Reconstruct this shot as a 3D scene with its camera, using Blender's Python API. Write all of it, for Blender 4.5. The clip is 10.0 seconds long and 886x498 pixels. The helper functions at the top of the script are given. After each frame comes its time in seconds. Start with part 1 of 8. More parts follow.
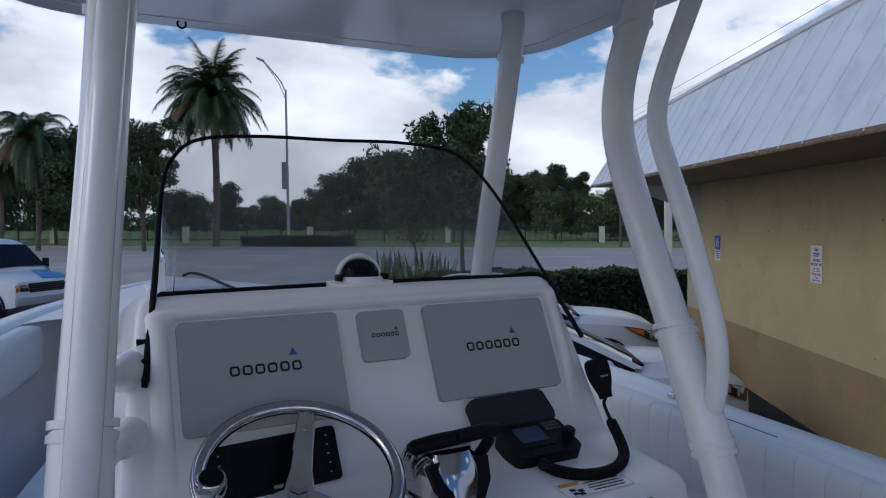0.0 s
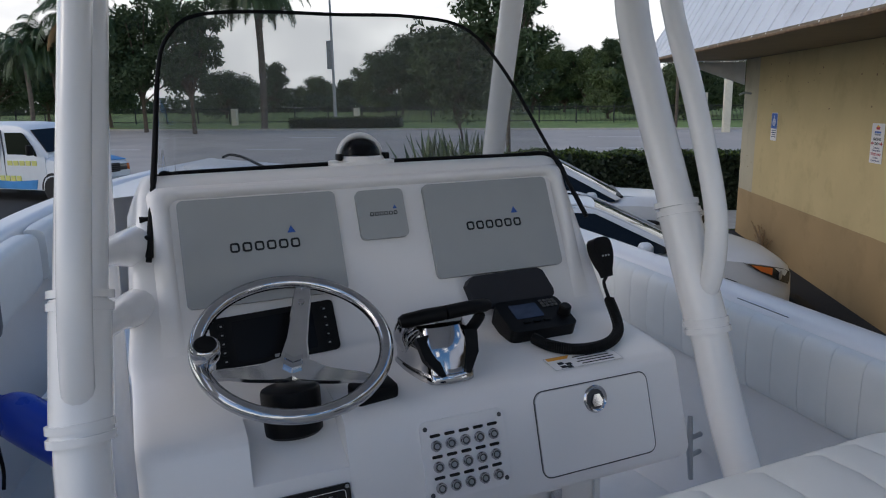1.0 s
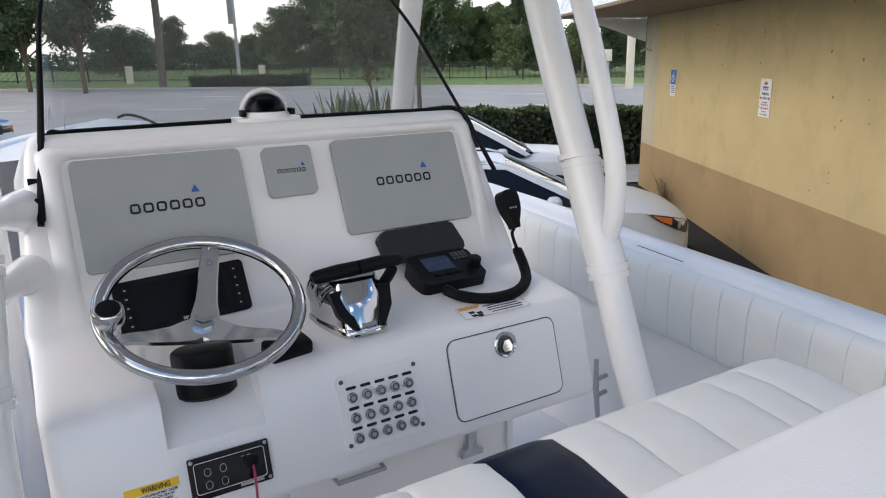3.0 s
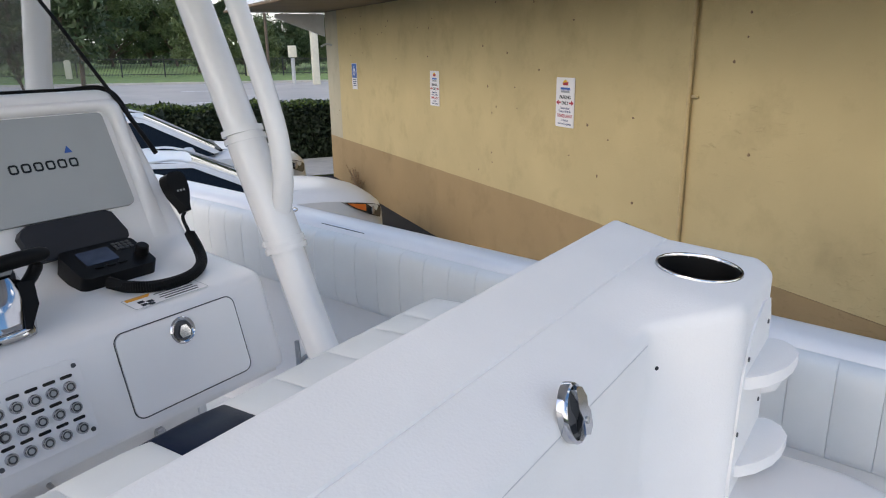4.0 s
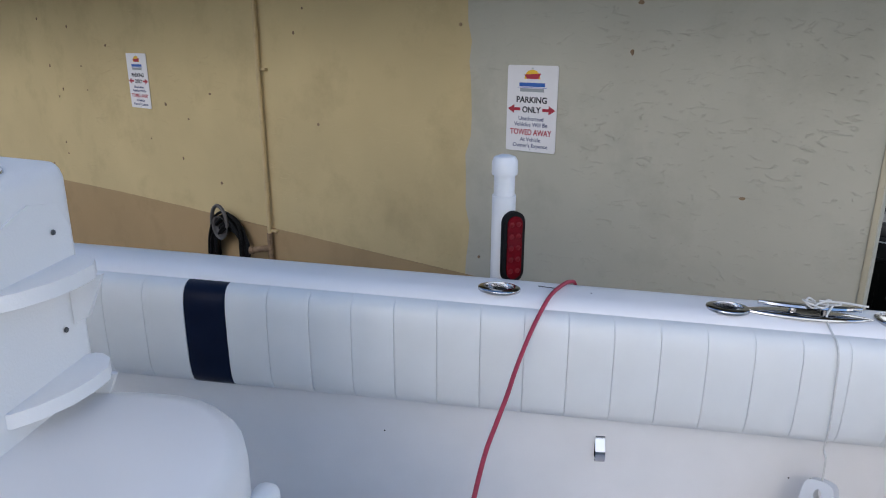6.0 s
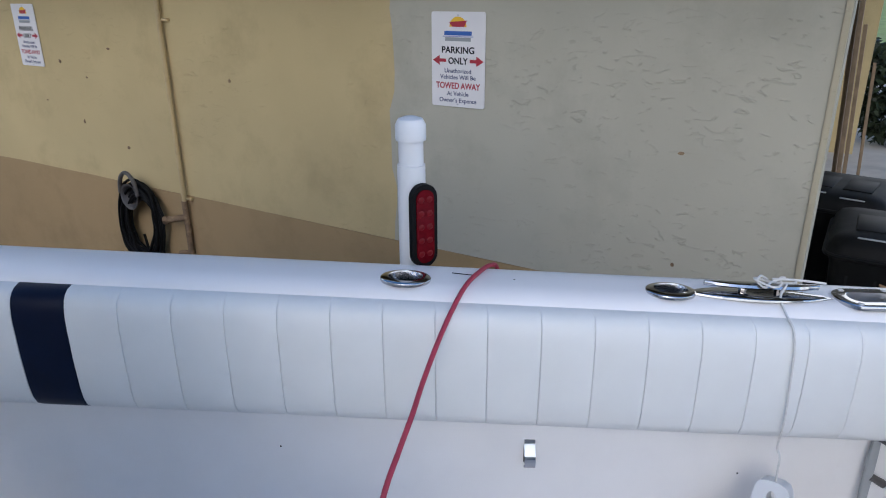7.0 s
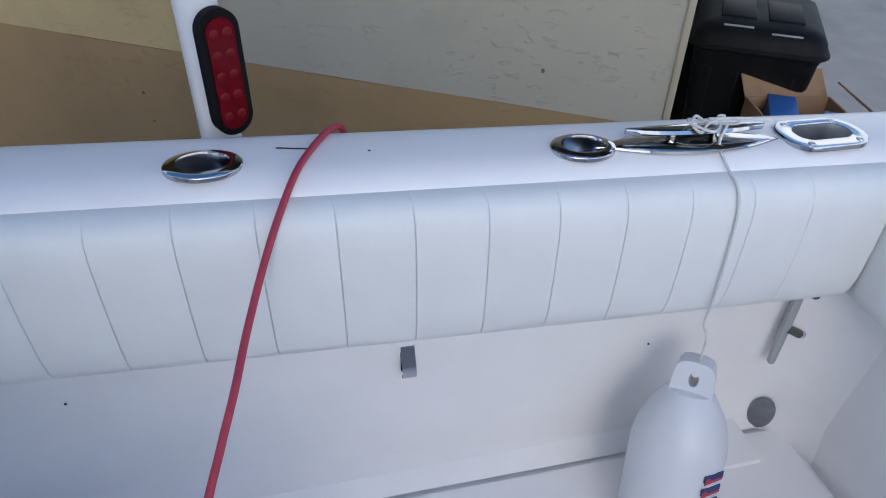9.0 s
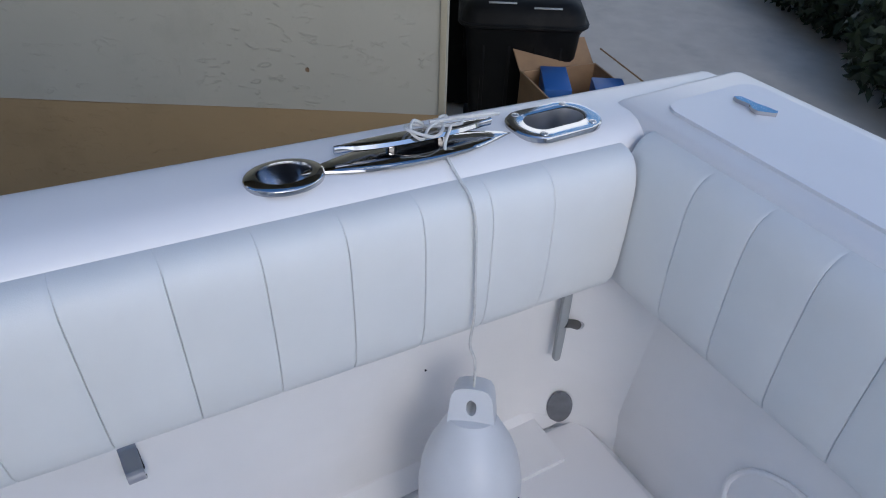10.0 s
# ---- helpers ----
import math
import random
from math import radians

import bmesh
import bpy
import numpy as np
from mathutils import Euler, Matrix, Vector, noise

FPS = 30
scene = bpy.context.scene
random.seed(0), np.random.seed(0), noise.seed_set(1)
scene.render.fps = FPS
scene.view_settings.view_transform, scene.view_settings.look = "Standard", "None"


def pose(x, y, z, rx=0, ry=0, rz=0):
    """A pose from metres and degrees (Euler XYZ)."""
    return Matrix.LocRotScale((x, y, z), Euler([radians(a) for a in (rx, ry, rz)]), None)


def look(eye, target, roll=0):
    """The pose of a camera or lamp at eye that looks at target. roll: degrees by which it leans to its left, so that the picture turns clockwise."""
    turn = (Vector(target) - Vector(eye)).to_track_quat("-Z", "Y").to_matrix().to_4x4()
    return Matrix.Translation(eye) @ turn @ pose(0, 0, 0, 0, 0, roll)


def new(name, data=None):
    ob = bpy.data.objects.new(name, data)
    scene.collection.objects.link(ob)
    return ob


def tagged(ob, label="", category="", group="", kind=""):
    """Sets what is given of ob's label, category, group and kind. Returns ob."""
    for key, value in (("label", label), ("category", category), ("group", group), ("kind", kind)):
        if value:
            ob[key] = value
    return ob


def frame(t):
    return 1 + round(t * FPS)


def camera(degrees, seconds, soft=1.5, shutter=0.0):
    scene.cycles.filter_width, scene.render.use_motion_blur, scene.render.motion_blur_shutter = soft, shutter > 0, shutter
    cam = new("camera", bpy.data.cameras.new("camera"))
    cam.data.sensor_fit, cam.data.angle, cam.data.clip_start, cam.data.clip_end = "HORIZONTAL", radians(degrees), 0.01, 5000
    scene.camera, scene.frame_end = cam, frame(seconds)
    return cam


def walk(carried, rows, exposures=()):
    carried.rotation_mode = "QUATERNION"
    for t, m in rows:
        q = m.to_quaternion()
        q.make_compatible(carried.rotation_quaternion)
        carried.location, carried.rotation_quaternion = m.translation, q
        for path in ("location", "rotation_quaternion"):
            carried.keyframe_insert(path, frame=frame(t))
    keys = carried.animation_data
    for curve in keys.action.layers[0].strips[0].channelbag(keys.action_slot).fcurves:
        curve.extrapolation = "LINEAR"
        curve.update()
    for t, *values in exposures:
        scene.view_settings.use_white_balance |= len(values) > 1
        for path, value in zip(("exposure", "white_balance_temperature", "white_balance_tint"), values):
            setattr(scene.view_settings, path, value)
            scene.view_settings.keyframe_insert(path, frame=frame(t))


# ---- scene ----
cam = camera(65.9, 10.0, soft=1.1)
PATH = [
    (0, (0.519, 0.097, 2.36), (0.364, 2.09, 2.288), -0.7),
    (0.5, (0.548, 0.119, 2.346), (0.327, 2.096, 2.139), -0.9),
    (1, (0.635, 0.108, 2.352), (0.338, 2.042, 1.941), -1.2),
    (1.5, (0.672, 0.091, 2.368), (0.307, 1.996, 1.871), -1.4),
    (2, (0.655, 0.095, 2.358), (0.253, 1.986, 1.844), -1.4),
    (3.5, (0.645, 0.083, 2.328), (0.971, 1.98, 1.783), -1.1),
    (4, (0.71, 0.049, 2.294), (1.477, 1.811, 1.739), -0.9),
    (4.5, (0.787, 0.007, 2.255), (1.956, 1.527, 1.686), -0.4),
    (5, (0.917, -0.042, 2.215), (2.278, 1.304, 1.637), -0.2),
    (5.5, (1.027, -0.088, 2.178), (2.477, 1.16, 1.594), -0.2),
    (6, (1.113, -0.11, 2.145), (2.65, 1.031, 1.565), 0.2),
    (6.1, (1.129, -0.11, 2.154), (2.685, 1.003, 1.569), 0.1),
    (7.5, (1.521, -0.001, 2.098), (3.106, 0.917, 1.295), 0.8),
    (8, (1.601, -0.019, 2.087), (3.102, 0.86, 1.099), 0.7),
    (8.5, (1.67, 0.057, 2.073), (3.076, 0.864, 0.901), 0.3),
    (9, (1.763, 0.145, 2.046), (3.274, 0.642, 0.833), 1.1),
    (9.5, (1.867, 0.132, 2.03), (3.428, 0.412, 0.811), 1.5),
    (10, (1.964, 0.031, 2.003), (3.546, 0.053, 0.779), 2.0),
]
EXPOSURES = [(0, -2.36, 5700, 10), (0.5, -2.33, 5950, 10), (1, -1.94, 6450, 10), (1.5, -1.32, 7100, 10), (2, -1.00, 7200, 10), (3.5, -1.01, 6900, 10), (4, -1.08, 6800, 10), (4.5, -1.21, 6570, 10), (5, -1.35, 6350, 10), (6, -1.44, 6130, 10), (7.5, -1.38, 5980, 10), (8.5, -1.38, 5950, 10), (9.5, -1.58, 5930, 10), (10, -1.60, 5930, 10)]
walk(cam, [(t, look(eye, target, roll)) for t, eye, target, roll in PATH], EXPOSURES)
BOAT = pose(0.27, 1.61, 0, 0, 0, 31.5)

# ---- world and sun ----
world = bpy.data.worlds.new("sky")
scene.world = world
world.use_nodes = True
wn, wl = world.node_tree.nodes, world.node_tree.links
wn.clear()
SUN_EL, SUN_AZ = radians(32), radians(250)
sky = wn.new("ShaderNodeTexSky")
sky.sky_type, sky.sun_disc = "NISHITA", False
sky.sun_elevation, sky.sun_rotation = SUN_EL, SUN_AZ
sky.air_density, sky.dust_density, sky.ozone_density = 1.0, 1.2, 1.2
tc = wn.new("ShaderNodeTexCoord")
mp = wn.new("ShaderNodeMapping")
mp.inputs["Scale"].default_value = (1.0, 1.0, 2.1)
mp.inputs["Location"].default_value = (0.35, 0.2, 0.1)
nz = wn.new("ShaderNodeTexNoise")
nz.inputs["Scale"].default_value, nz.inputs["Detail"].default_value, nz.inputs["Roughness"].default_value = 2.6, 9.0, 0.56
cr = wn.new("ShaderNodeValToRGB")
cr.color_ramp.elements[0].position, cr.color_ramp.elements[1].position = 0.485, 0.53
nz2 = wn.new("ShaderNodeTexNoise")
nz2.inputs["Scale"].default_value, nz2.inputs["Detail"].default_value = 5.0, 6.0
cr2 = wn.new("ShaderNodeValToRGB")
cr2.color_ramp.elements[0].position, cr2.color_ramp.elements[1].position = 0.38, 0.62
cr2.color_ramp.elements[0].color, cr2.color_ramp.elements[1].color = (28.0, 28.2, 28.8, 1), (42.0, 41.8, 41.4, 1)
mixc = wn.new("ShaderNodeMix")
mixc.data_type = "RGBA"
bg = wn.new("ShaderNodeBackground")
bg.inputs["Strength"].default_value = 0.12
wout = wn.new("ShaderNodeOutputWorld")
wl.new(tc.outputs["Generated"], mp.inputs["Vector"])
wl.new(mp.outputs["Vector"], nz.inputs["Vector"])
wl.new(mp.outputs["Vector"], nz2.inputs["Vector"])
sep = wn.new("ShaderNodeSeparateXYZ")
wl.new(tc.outputs["Generated"], sep.inputs["Vector"])
thin = wn.new("ShaderNodeValToRGB")          # cloud cover by height: dense low down, broken above, closing again overhead
for k, (at_, v_) in enumerate(((0.0, 1.0), (0.15, 0.92), (0.25, 0.45), (0.36, 0.50), (0.60, 0.28), (1.0, 0.22))):
    el = thin.color_ramp.elements[k] if k < 2 else thin.color_ramp.elements.new(at_)
    el.position, el.color = at_, (v_, v_, v_, 1)
thin_off = wn.new("ShaderNodeMath")
thin_off.operation = "MULTIPLY_ADD"
thin_off.inputs[1].default_value, thin_off.inputs[2].default_value = 0.36, -0.185
wl.new(sep.outputs["Z"], thin.inputs["Fac"])
wl.new(thin.outputs["Color"], thin_off.inputs[0])
cov = wn.new("ShaderNodeMath")
cov.operation = "ADD"
wl.new(nz.outputs["Fac"], cov.inputs[0])
wl.new(thin_off.outputs["Value"], cov.inputs[1])
wl.new(cov.outputs["Value"], cr.inputs["Fac"])
wl.new(nz2.outputs["Fac"], cr2.inputs["Fac"])
wl.new(cr.outputs["Color"], mixc.inputs["Factor"])
blue = wn.new("ShaderNodeHueSaturation")
blue.inputs["Saturation"].default_value, blue.inputs["Value"].default_value = 1.25, 5.0
wl.new(sky.outputs["Color"], blue.inputs["Color"])
wl.new(blue.outputs["Color"], mixc.inputs["A"])
wl.new(cr2.outputs["Color"], mixc.inputs["B"])
wl.new(mixc.outputs["Result"], bg.inputs["Color"])
wl.new(bg.outputs["Background"], wout.inputs["Surface"])
sun = new("sun", bpy.data.lights.new("sun", "SUN"))
sun.data.energy, sun.data.angle, sun.data.color = 0.85, radians(14), (1.0, 0.95, 0.88)
sun.matrix_world = look((0, 0, 0), (-math.sin(SUN_AZ) * math.cos(SUN_EL), -math.cos(SUN_AZ) * math.cos(SUN_EL), -math.sin(SUN_EL)))


# ---- materials ----
def mat(name, color, rough=0.5, metal=0.0, vary=0.06, scale=6.0, bump=0.0, bump_scale=200.0, coat=0.0, stain=None, stain_amt=0.0, stain_scale=1.5, piece=0.0, spec=0.5):
    m = bpy.data.materials.new(name)
    m.use_nodes = True
    n, l = m.node_tree.nodes, m.node_tree.links
    b = n["Principled BSDF"]
    b.inputs["Roughness"].default_value, b.inputs["Metallic"].default_value = rough, metal
    b.inputs["Coat Weight"].default_value = coat
    b.inputs["Coat Roughness"].default_value = 0.12
    b.inputs["Specular IOR Level"].default_value = spec
    tex = n.new("ShaderNodeTexCoord")
    a = n.new("ShaderNodeTexNoise")
    a.inputs["Scale"].default_value, a.inputs["Detail"].default_value = scale, 6.0
    l.new(tex.outputs["Object"], a.inputs["Vector"])
    r = n.new("ShaderNodeValToRGB")
    lo = [c * (1 - vary) for c in color]
    hi = [min(1, c * (1 + vary)) for c in color]
    r.color_ramp.elements[0].color, r.color_ramp.elements[1].color = (*lo, 1), (*hi, 1)
    r.color_ramp.elements[0].position, r.color_ramp.elements[1].position = 0.3, 0.7
    l.new(a.outputs["Fac"], r.inputs["Fac"])
    out = r.outputs["Color"]
    if stain:
        s = n.new("ShaderNodeTexNoise")
        s.inputs["Scale"].default_value, s.inputs["Detail"].default_value, s.inputs["Roughness"].default_value = stain_scale, 8.0, 0.65
        l.new(tex.outputs["Object"], s.inputs["Vector"])
        sr = n.new("ShaderNodeMapRange")
        sr.inputs["From Min"].default_value, sr.inputs["From Max"].default_value, sr.inputs["To Max"].default_value = 0.52, 0.75, stain_amt
        l.new(s.outputs["Fac"], sr.inputs["Value"])
        mx = n.new("ShaderNodeMix")
        mx.data_type = "RGBA"
        l.new(sr.outputs["Result"], mx.inputs["Factor"])
        l.new(out, mx.inputs["A"])
        mx.inputs["B"].default_value = (*stain, 1)
        out = mx.outputs["Result"]
    if piece:
        oi = n.new("ShaderNodeObjectInfo")
        hs = n.new("ShaderNodeHueSaturation")
        pr = n.new("ShaderNodeMapRange")
        pr.inputs["To Min"].default_value, pr.inputs["To Max"].default_value = 1 - piece, 1 + piece
        l.new(oi.outputs["Random"], pr.inputs["Value"])
        l.new(pr.outputs["Result"], hs.inputs["Value"])
        l.new(out, hs.inputs["Color"])
        out = hs.outputs["Color"]
    l.new(out, b.inputs["Base Color"])
    rr = n.new("ShaderNodeMapRange")
    rr.inputs["To Min"].default_value, rr.inputs["To Max"].default_value = max(0.02, rough * 0.85), min(1, rough * 1.15)
    l.new(a.outputs["Fac"], rr.inputs["Value"])
    l.new(rr.outputs["Result"], b.inputs["Roughness"])
    if bump:
        bn = n.new("ShaderNodeTexNoise")
        bn.inputs["Scale"].default_value, bn.inputs["Detail"].default_value = bump_scale, 4.0
        l.new(tex.outputs["Object"], bn.inputs["Vector"])
        bp = n.new("ShaderNodeBump")
        bp.inputs["Strength"].default_value, bp.inputs["Distance"].default_value = bump, 0.004
        l.new(bn.outputs["Fac"], bp.inputs["Height"])
        l.new(bp.outputs["Normal"], b.inputs["Normal"])
    return m


def stucco(name, color, lo=0.60, hi=0.70, depth=0.005):
    """Painted plaster on a wall, with trowel ridges, chips and dirt."""
    m = mat(name, color, 0.9, vary=0.07, scale=1.3, stain=tuple(c * 0.62 for c in color), stain_amt=0.45, stain_scale=2.2, spec=0.25)
    n, l = m.node_tree.nodes, m.node_tree.links
    b = n["Principled BSDF"]
    tex = n.new("ShaderNodeTexCoord")
    mpp = n.new("ShaderNodeMapping")
    mpp.inputs["Scale"].default_value = (1.0, 0.50, 1.5)
    l.new(tex.outputs["Object"], mpp.inputs["Vector"])
    wv = n.new("ShaderNodeTexNoise")
    wv.inputs["Scale"].default_value, wv.inputs["Detail"].default_value, wv.inputs["Roughness"].default_value, wv.inputs["Distortion"].default_value = 16.0, 5.0, 0.6, 1.6
    l.new(mpp.outputs["Vector"], wv.inputs["Vector"])
    cr_ = n.new("ShaderNodeValToRGB")
    cr_.color_ramp.elements[0].position, cr_.color_ramp.elements[1].position = lo, hi
    l.new(wv.outputs["Fac"], cr_.inputs["Fac"])
    fine = n.new("ShaderNodeTexNoise")
    fine.inputs["Scale"].default_value, fine.inputs["Detail"].default_value = 60.0, 6.0
    l.new(tex.outputs["Object"], fine.inputs["Vector"])
    ad = n.new("ShaderNodeMath")
    ad.operation = "MULTIPLY_ADD"
    ad.inputs[1].default_value = 0.35
    l.new(fine.outputs["Fac"], ad.inputs[0])
    patch = n.new("ShaderNodeTexNoise")
    patch.inputs["Scale"].default_value, patch.inputs["Detail"].default_value = 1.6, 3.0
    l.new(tex.outputs["Object"], patch.inputs["Vector"])
    pm = n.new("ShaderNodeMapRange")
    pm.inputs["From Min"].default_value, pm.inputs["From Max"].default_value = 0.36, 0.55
    l.new(patch.outputs["Fac"], pm.inputs["Value"])
    rid = n.new("ShaderNodeMath")
    rid.operation = "MULTIPLY"
    l.new(cr_.outputs["Color"], rid.inputs[0])
    l.new(pm.outputs["Result"], rid.inputs[1])
    l.new(rid.outputs["Value"], ad.inputs[2])
    bp = n.new("ShaderNodeBump")
    bp.inputs["Strength"].default_value, bp.inputs["Distance"].default_value = 0.6, depth
    l.new(ad.outputs["Value"], bp.inputs["Height"])
    l.new(bp.outputs["Normal"], b.inputs["Normal"])
    return m


def glass(name, tint, gloss_rough=0.02, haze=0.0):
    """A thin pane: tinted see-through with a Fresnel gloss and, with haze, a pale diffuse film."""
    m = bpy.data.materials.new(name)
    m.use_nodes = True
    n, l = m.node_tree.nodes, m.node_tree.links
    n.clear()
    t_, g_, mx, fr, o_ = n.new("ShaderNodeBsdfTransparent"), n.new("ShaderNodeBsdfGlossy"), n.new("ShaderNodeMixShader"), n.new("ShaderNodeFresnel"), n.new("ShaderNodeOutputMaterial")
    t_.inputs["Color"].default_value = (*tint, 1)
    g_.inputs["Roughness"].default_value = gloss_rough
    fr.inputs["IOR"].default_value = 1.28
    through_ = t_.outputs["BSDF"]
    # pale diffuse mixed in to paint the milky reflection on the pane
    if haze:
        d_, mh, nz_, mr_ = n.new("ShaderNodeBsdfDiffuse"), n.new("ShaderNodeMixShader"), n.new("ShaderNodeTexNoise"), n.new("ShaderNodeMapRange")
        d_.inputs["Color"].default_value = (0.7, 0.7, 0.7, 1)
        nz_.inputs["Scale"].default_value, nz_.inputs["Detail"].default_value = 7.0, 6.0
        mr_.inputs["To Min"].default_value, mr_.inputs["To Max"].default_value = haze * 0.6, haze * 1.4
        l.new(nz_.outputs["Fac"], mr_.inputs["Value"])
        l.new(mr_.outputs["Result"], mh.inputs["Fac"])
        l.new(through_, mh.inputs[1])
        l.new(d_.outputs["BSDF"], mh.inputs[2])
        through_ = mh.outputs["Shader"]
    l.new(fr.outputs["Fac"], mx.inputs["Fac"])
    l.new(through_, mx.inputs[1])
    l.new(g_.outputs["BSDF"], mx.inputs[2])
    l.new(mx.outputs["Shader"], o_.inputs["Surface"])
    return m


GEL = mat("gelcoat", (0.82, 0.80, 0.79), 0.30, vary=0.02, scale=3.0, coat=0.05, stain=(0.66, 0.65, 0.62), stain_amt=0.18, stain_scale=2.0)
GELMAT = mat("gelcoat_matt", (0.815, 0.80, 0.785), 0.5, vary=0.025, scale=8.0, bump=0.12, bump_scale=350.0, stain=(0.62, 0.6, 0.56), stain_amt=0.2)
NONSKID = mat("nonskid", (0.74, 0.74, 0.735), 0.65, vary=0.03, scale=9.0, bump=0.5, bump_scale=420.0, stain=(0.55, 0.53, 0.5), stain_amt=0.3)
VINYL = mat("vinyl_white", (0.735, 0.74, 0.72), 0.46, vary=0.02, scale=14.0, bump=0.1, bump_scale=700.0, stain=(0.68, 0.67, 0.63), stain_amt=0.2, stain_scale=5.0, piece=0.015)
NAVY = mat("vinyl_navy", (0.004, 0.008, 0.024), 0.40, vary=0.15, scale=20.0, bump=0.12, bump_scale=700.0, spec=0.14)
PIPE = mat("powdercoat_white", (0.82, 0.81, 0.80), 0.22, vary=0.015, scale=5.0, coat=0.3)
GLOSS = mat("polished_gelcoat", (0.80, 0.80, 0.80), 0.10, vary=0.02, scale=3.0, coat=0.3)
STEEL = mat("stainless", (0.50, 0.50, 0.51), 0.09, 1.0, vary=0.05, scale=30.0)
BRUSHED = mat("brushed_steel", (0.55, 0.55, 0.56), 0.28, 1.0, vary=0.1, scale=60.0)
BLACK = mat("black_plastic", (0.0055, 0.0055, 0.006), 0.42, vary=0.2, scale=30.0, bump=0.08, bump_scale=600.0, spec=0.13)
SATIN = mat("satin_steel", (0.60, 0.60, 0.60), 0.13, 1.0, vary=0.05, scale=40.0)
BLACKGLOSS = mat("black_gloss", (0.006, 0.006, 0.007), 0.08, vary=0.2)
DARKCOVER = mat("dark_cover_rubber", (0.016, 0.017, 0.022), 0.5, vary=0.1, scale=20.0, spec=0.25)
RUBBER = mat("black_rubber", (0.007, 0.007, 0.0075), 0.6, vary=0.2, scale=30.0, spec=0.12)
SCREEN = mat("dark_screen", (0.004, 0.004, 0.005), 0.25, vary=0.2, spec=0.12)
LCD = mat("blue_lcd", (0.036, 0.046, 0.078), 0.2, vary=0.15, scale=40.0, spec=0.3)
COVER = mat("grey_cover", (0.33, 0.345, 0.345), 0.55, vary=0.025, scale=12.0, bump=0.1, bump_scale=600.0)
KEYGREY = mat("key_grey", (0.06, 0.062, 0.066), 0.5)
INK = mat("dark_ink", (0.012, 0.014, 0.018), 0.6, spec=0.2)
BLUEINK = mat("blue_ink", (0.02, 0.09, 0.36), 0.45)
SIGNWHITE = mat("sign_white", (0.80, 0.78, 0.78), 0.35, vary=0.02, stain=(0.6, 0.58, 0.53), stain_amt=0.2)
SIGNBLUE = mat("sign_blue", (0.03, 0.12, 0.45), 0.4)
SIGNRED = mat("sign_red", (0.42, 0.025, 0.045), 0.45)
SIGNYEL = mat("sign_yellow", (0.85, 0.52, 0.03), 0.45)
ORANGE = mat("orange_ink", (0.75, 0.33, 0.03), 0.5)
NAVYINK = mat("navy_ink", (0.02, 0.035, 0.13), 0.5)
ROPE = mat("red_cord", (0.36, 0.03, 0.06), 0.5, vary=0.12, scale=80.0, bump=0.2, bump_scale=400.0)
LINE = mat("white_line", (0.62, 0.61, 0.58), 0.8, vary=0.1, scale=120.0)
FENDER = mat("white_fender", (0.68, 0.69, 0.70), 0.35, vary=0.03, scale=9.0, stain=(0.5, 0.48, 0.42), stain_amt=0.25, stain_scale=6.0)
FENDERBLUE = mat("blue_fender", (0.012, 0.045, 0.36), 0.28, vary=0.1, spec=0.4)
BANDGREY = mat("grey_webbing", (0.095, 0.105, 0.115), 0.6, vary=0.1, scale=40.0)
REDLENS = mat("red_lens", (0.12, 0.004, 0.008), 0.16, vary=0.25, scale=60.0, spec=0.12)
REDDIODE = mat("red_diode", (0.17, 0.006, 0.010), 0.4, vary=0.2, spec=0.2)
PVC = mat("white_pvc", (0.80, 0.80, 0.80), 0.35, vary=0.02)
CUPSTEEL = mat("cup_steel", (0.86, 0.86, 0.87), 0.16, 1.0, vary=0.06, scale=60.0)
DULLSTEEL = mat("dull_steel", (0.60, 0.60, 0.61), 0.42, 1.0, vary=0.12, scale=25.0)
SCUPGREY = mat("scupper_rubber", (0.16, 0.165, 0.18), 0.4, vary=0.2, scale=30.0)
HOSEGREY = mat("hose_holder_plastic", (0.085, 0.078, 0.075), 0.55, vary=0.2, scale=12.0)
SEAM = mat("seam_sealant", (0.66, 0.66, 0.66), 0.7)
WALLY = stucco("stucco_yellow", (0.55, 0.437, 0.232))
WALLG = stucco("stucco_grey", (0.455, 0.435, 0.355), 0.61, 0.66, 0.0052)
WALLB = stucco("stucco_brown", (0.375, 0.262, 0.136))
WALLP = stucco("stucco_pale", (0.46, 0.412, 0.30))
PIPEY = mat("painted_pipe", (0.50, 0.385, 0.20), 0.6, stain=(0.2, 0.13, 0.07), stain_amt=0.5, stain_scale=9.0)
RUST = mat("rusty_pipe", (0.20, 0.13, 0.075), 0.8, vary=0.3, scale=20.0, stain=(0.45, 0.33, 0.18), stain_amt=0.7, stain_scale=14.0)
ROOF = mat("metal_roof", (0.78, 0.79, 0.81), 0.45, vary=0.04, scale=1.2, stain=(0.42, 0.42, 0.41), stain_amt=0.45, stain_scale=2.0)
# soffit yellow darkened for its shaded underside; this also dims the wall top
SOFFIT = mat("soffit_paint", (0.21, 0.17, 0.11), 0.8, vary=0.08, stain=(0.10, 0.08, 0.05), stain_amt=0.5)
ASPHALT = mat("asphalt", (0.034, 0.034, 0.035), 0.9, vary=0.22, scale=30.0, bump=0.5, bump_scale=180.0, stain=(0.06, 0.06, 0.06), stain_amt=0.5, stain_scale=0.5, spec=0.3)
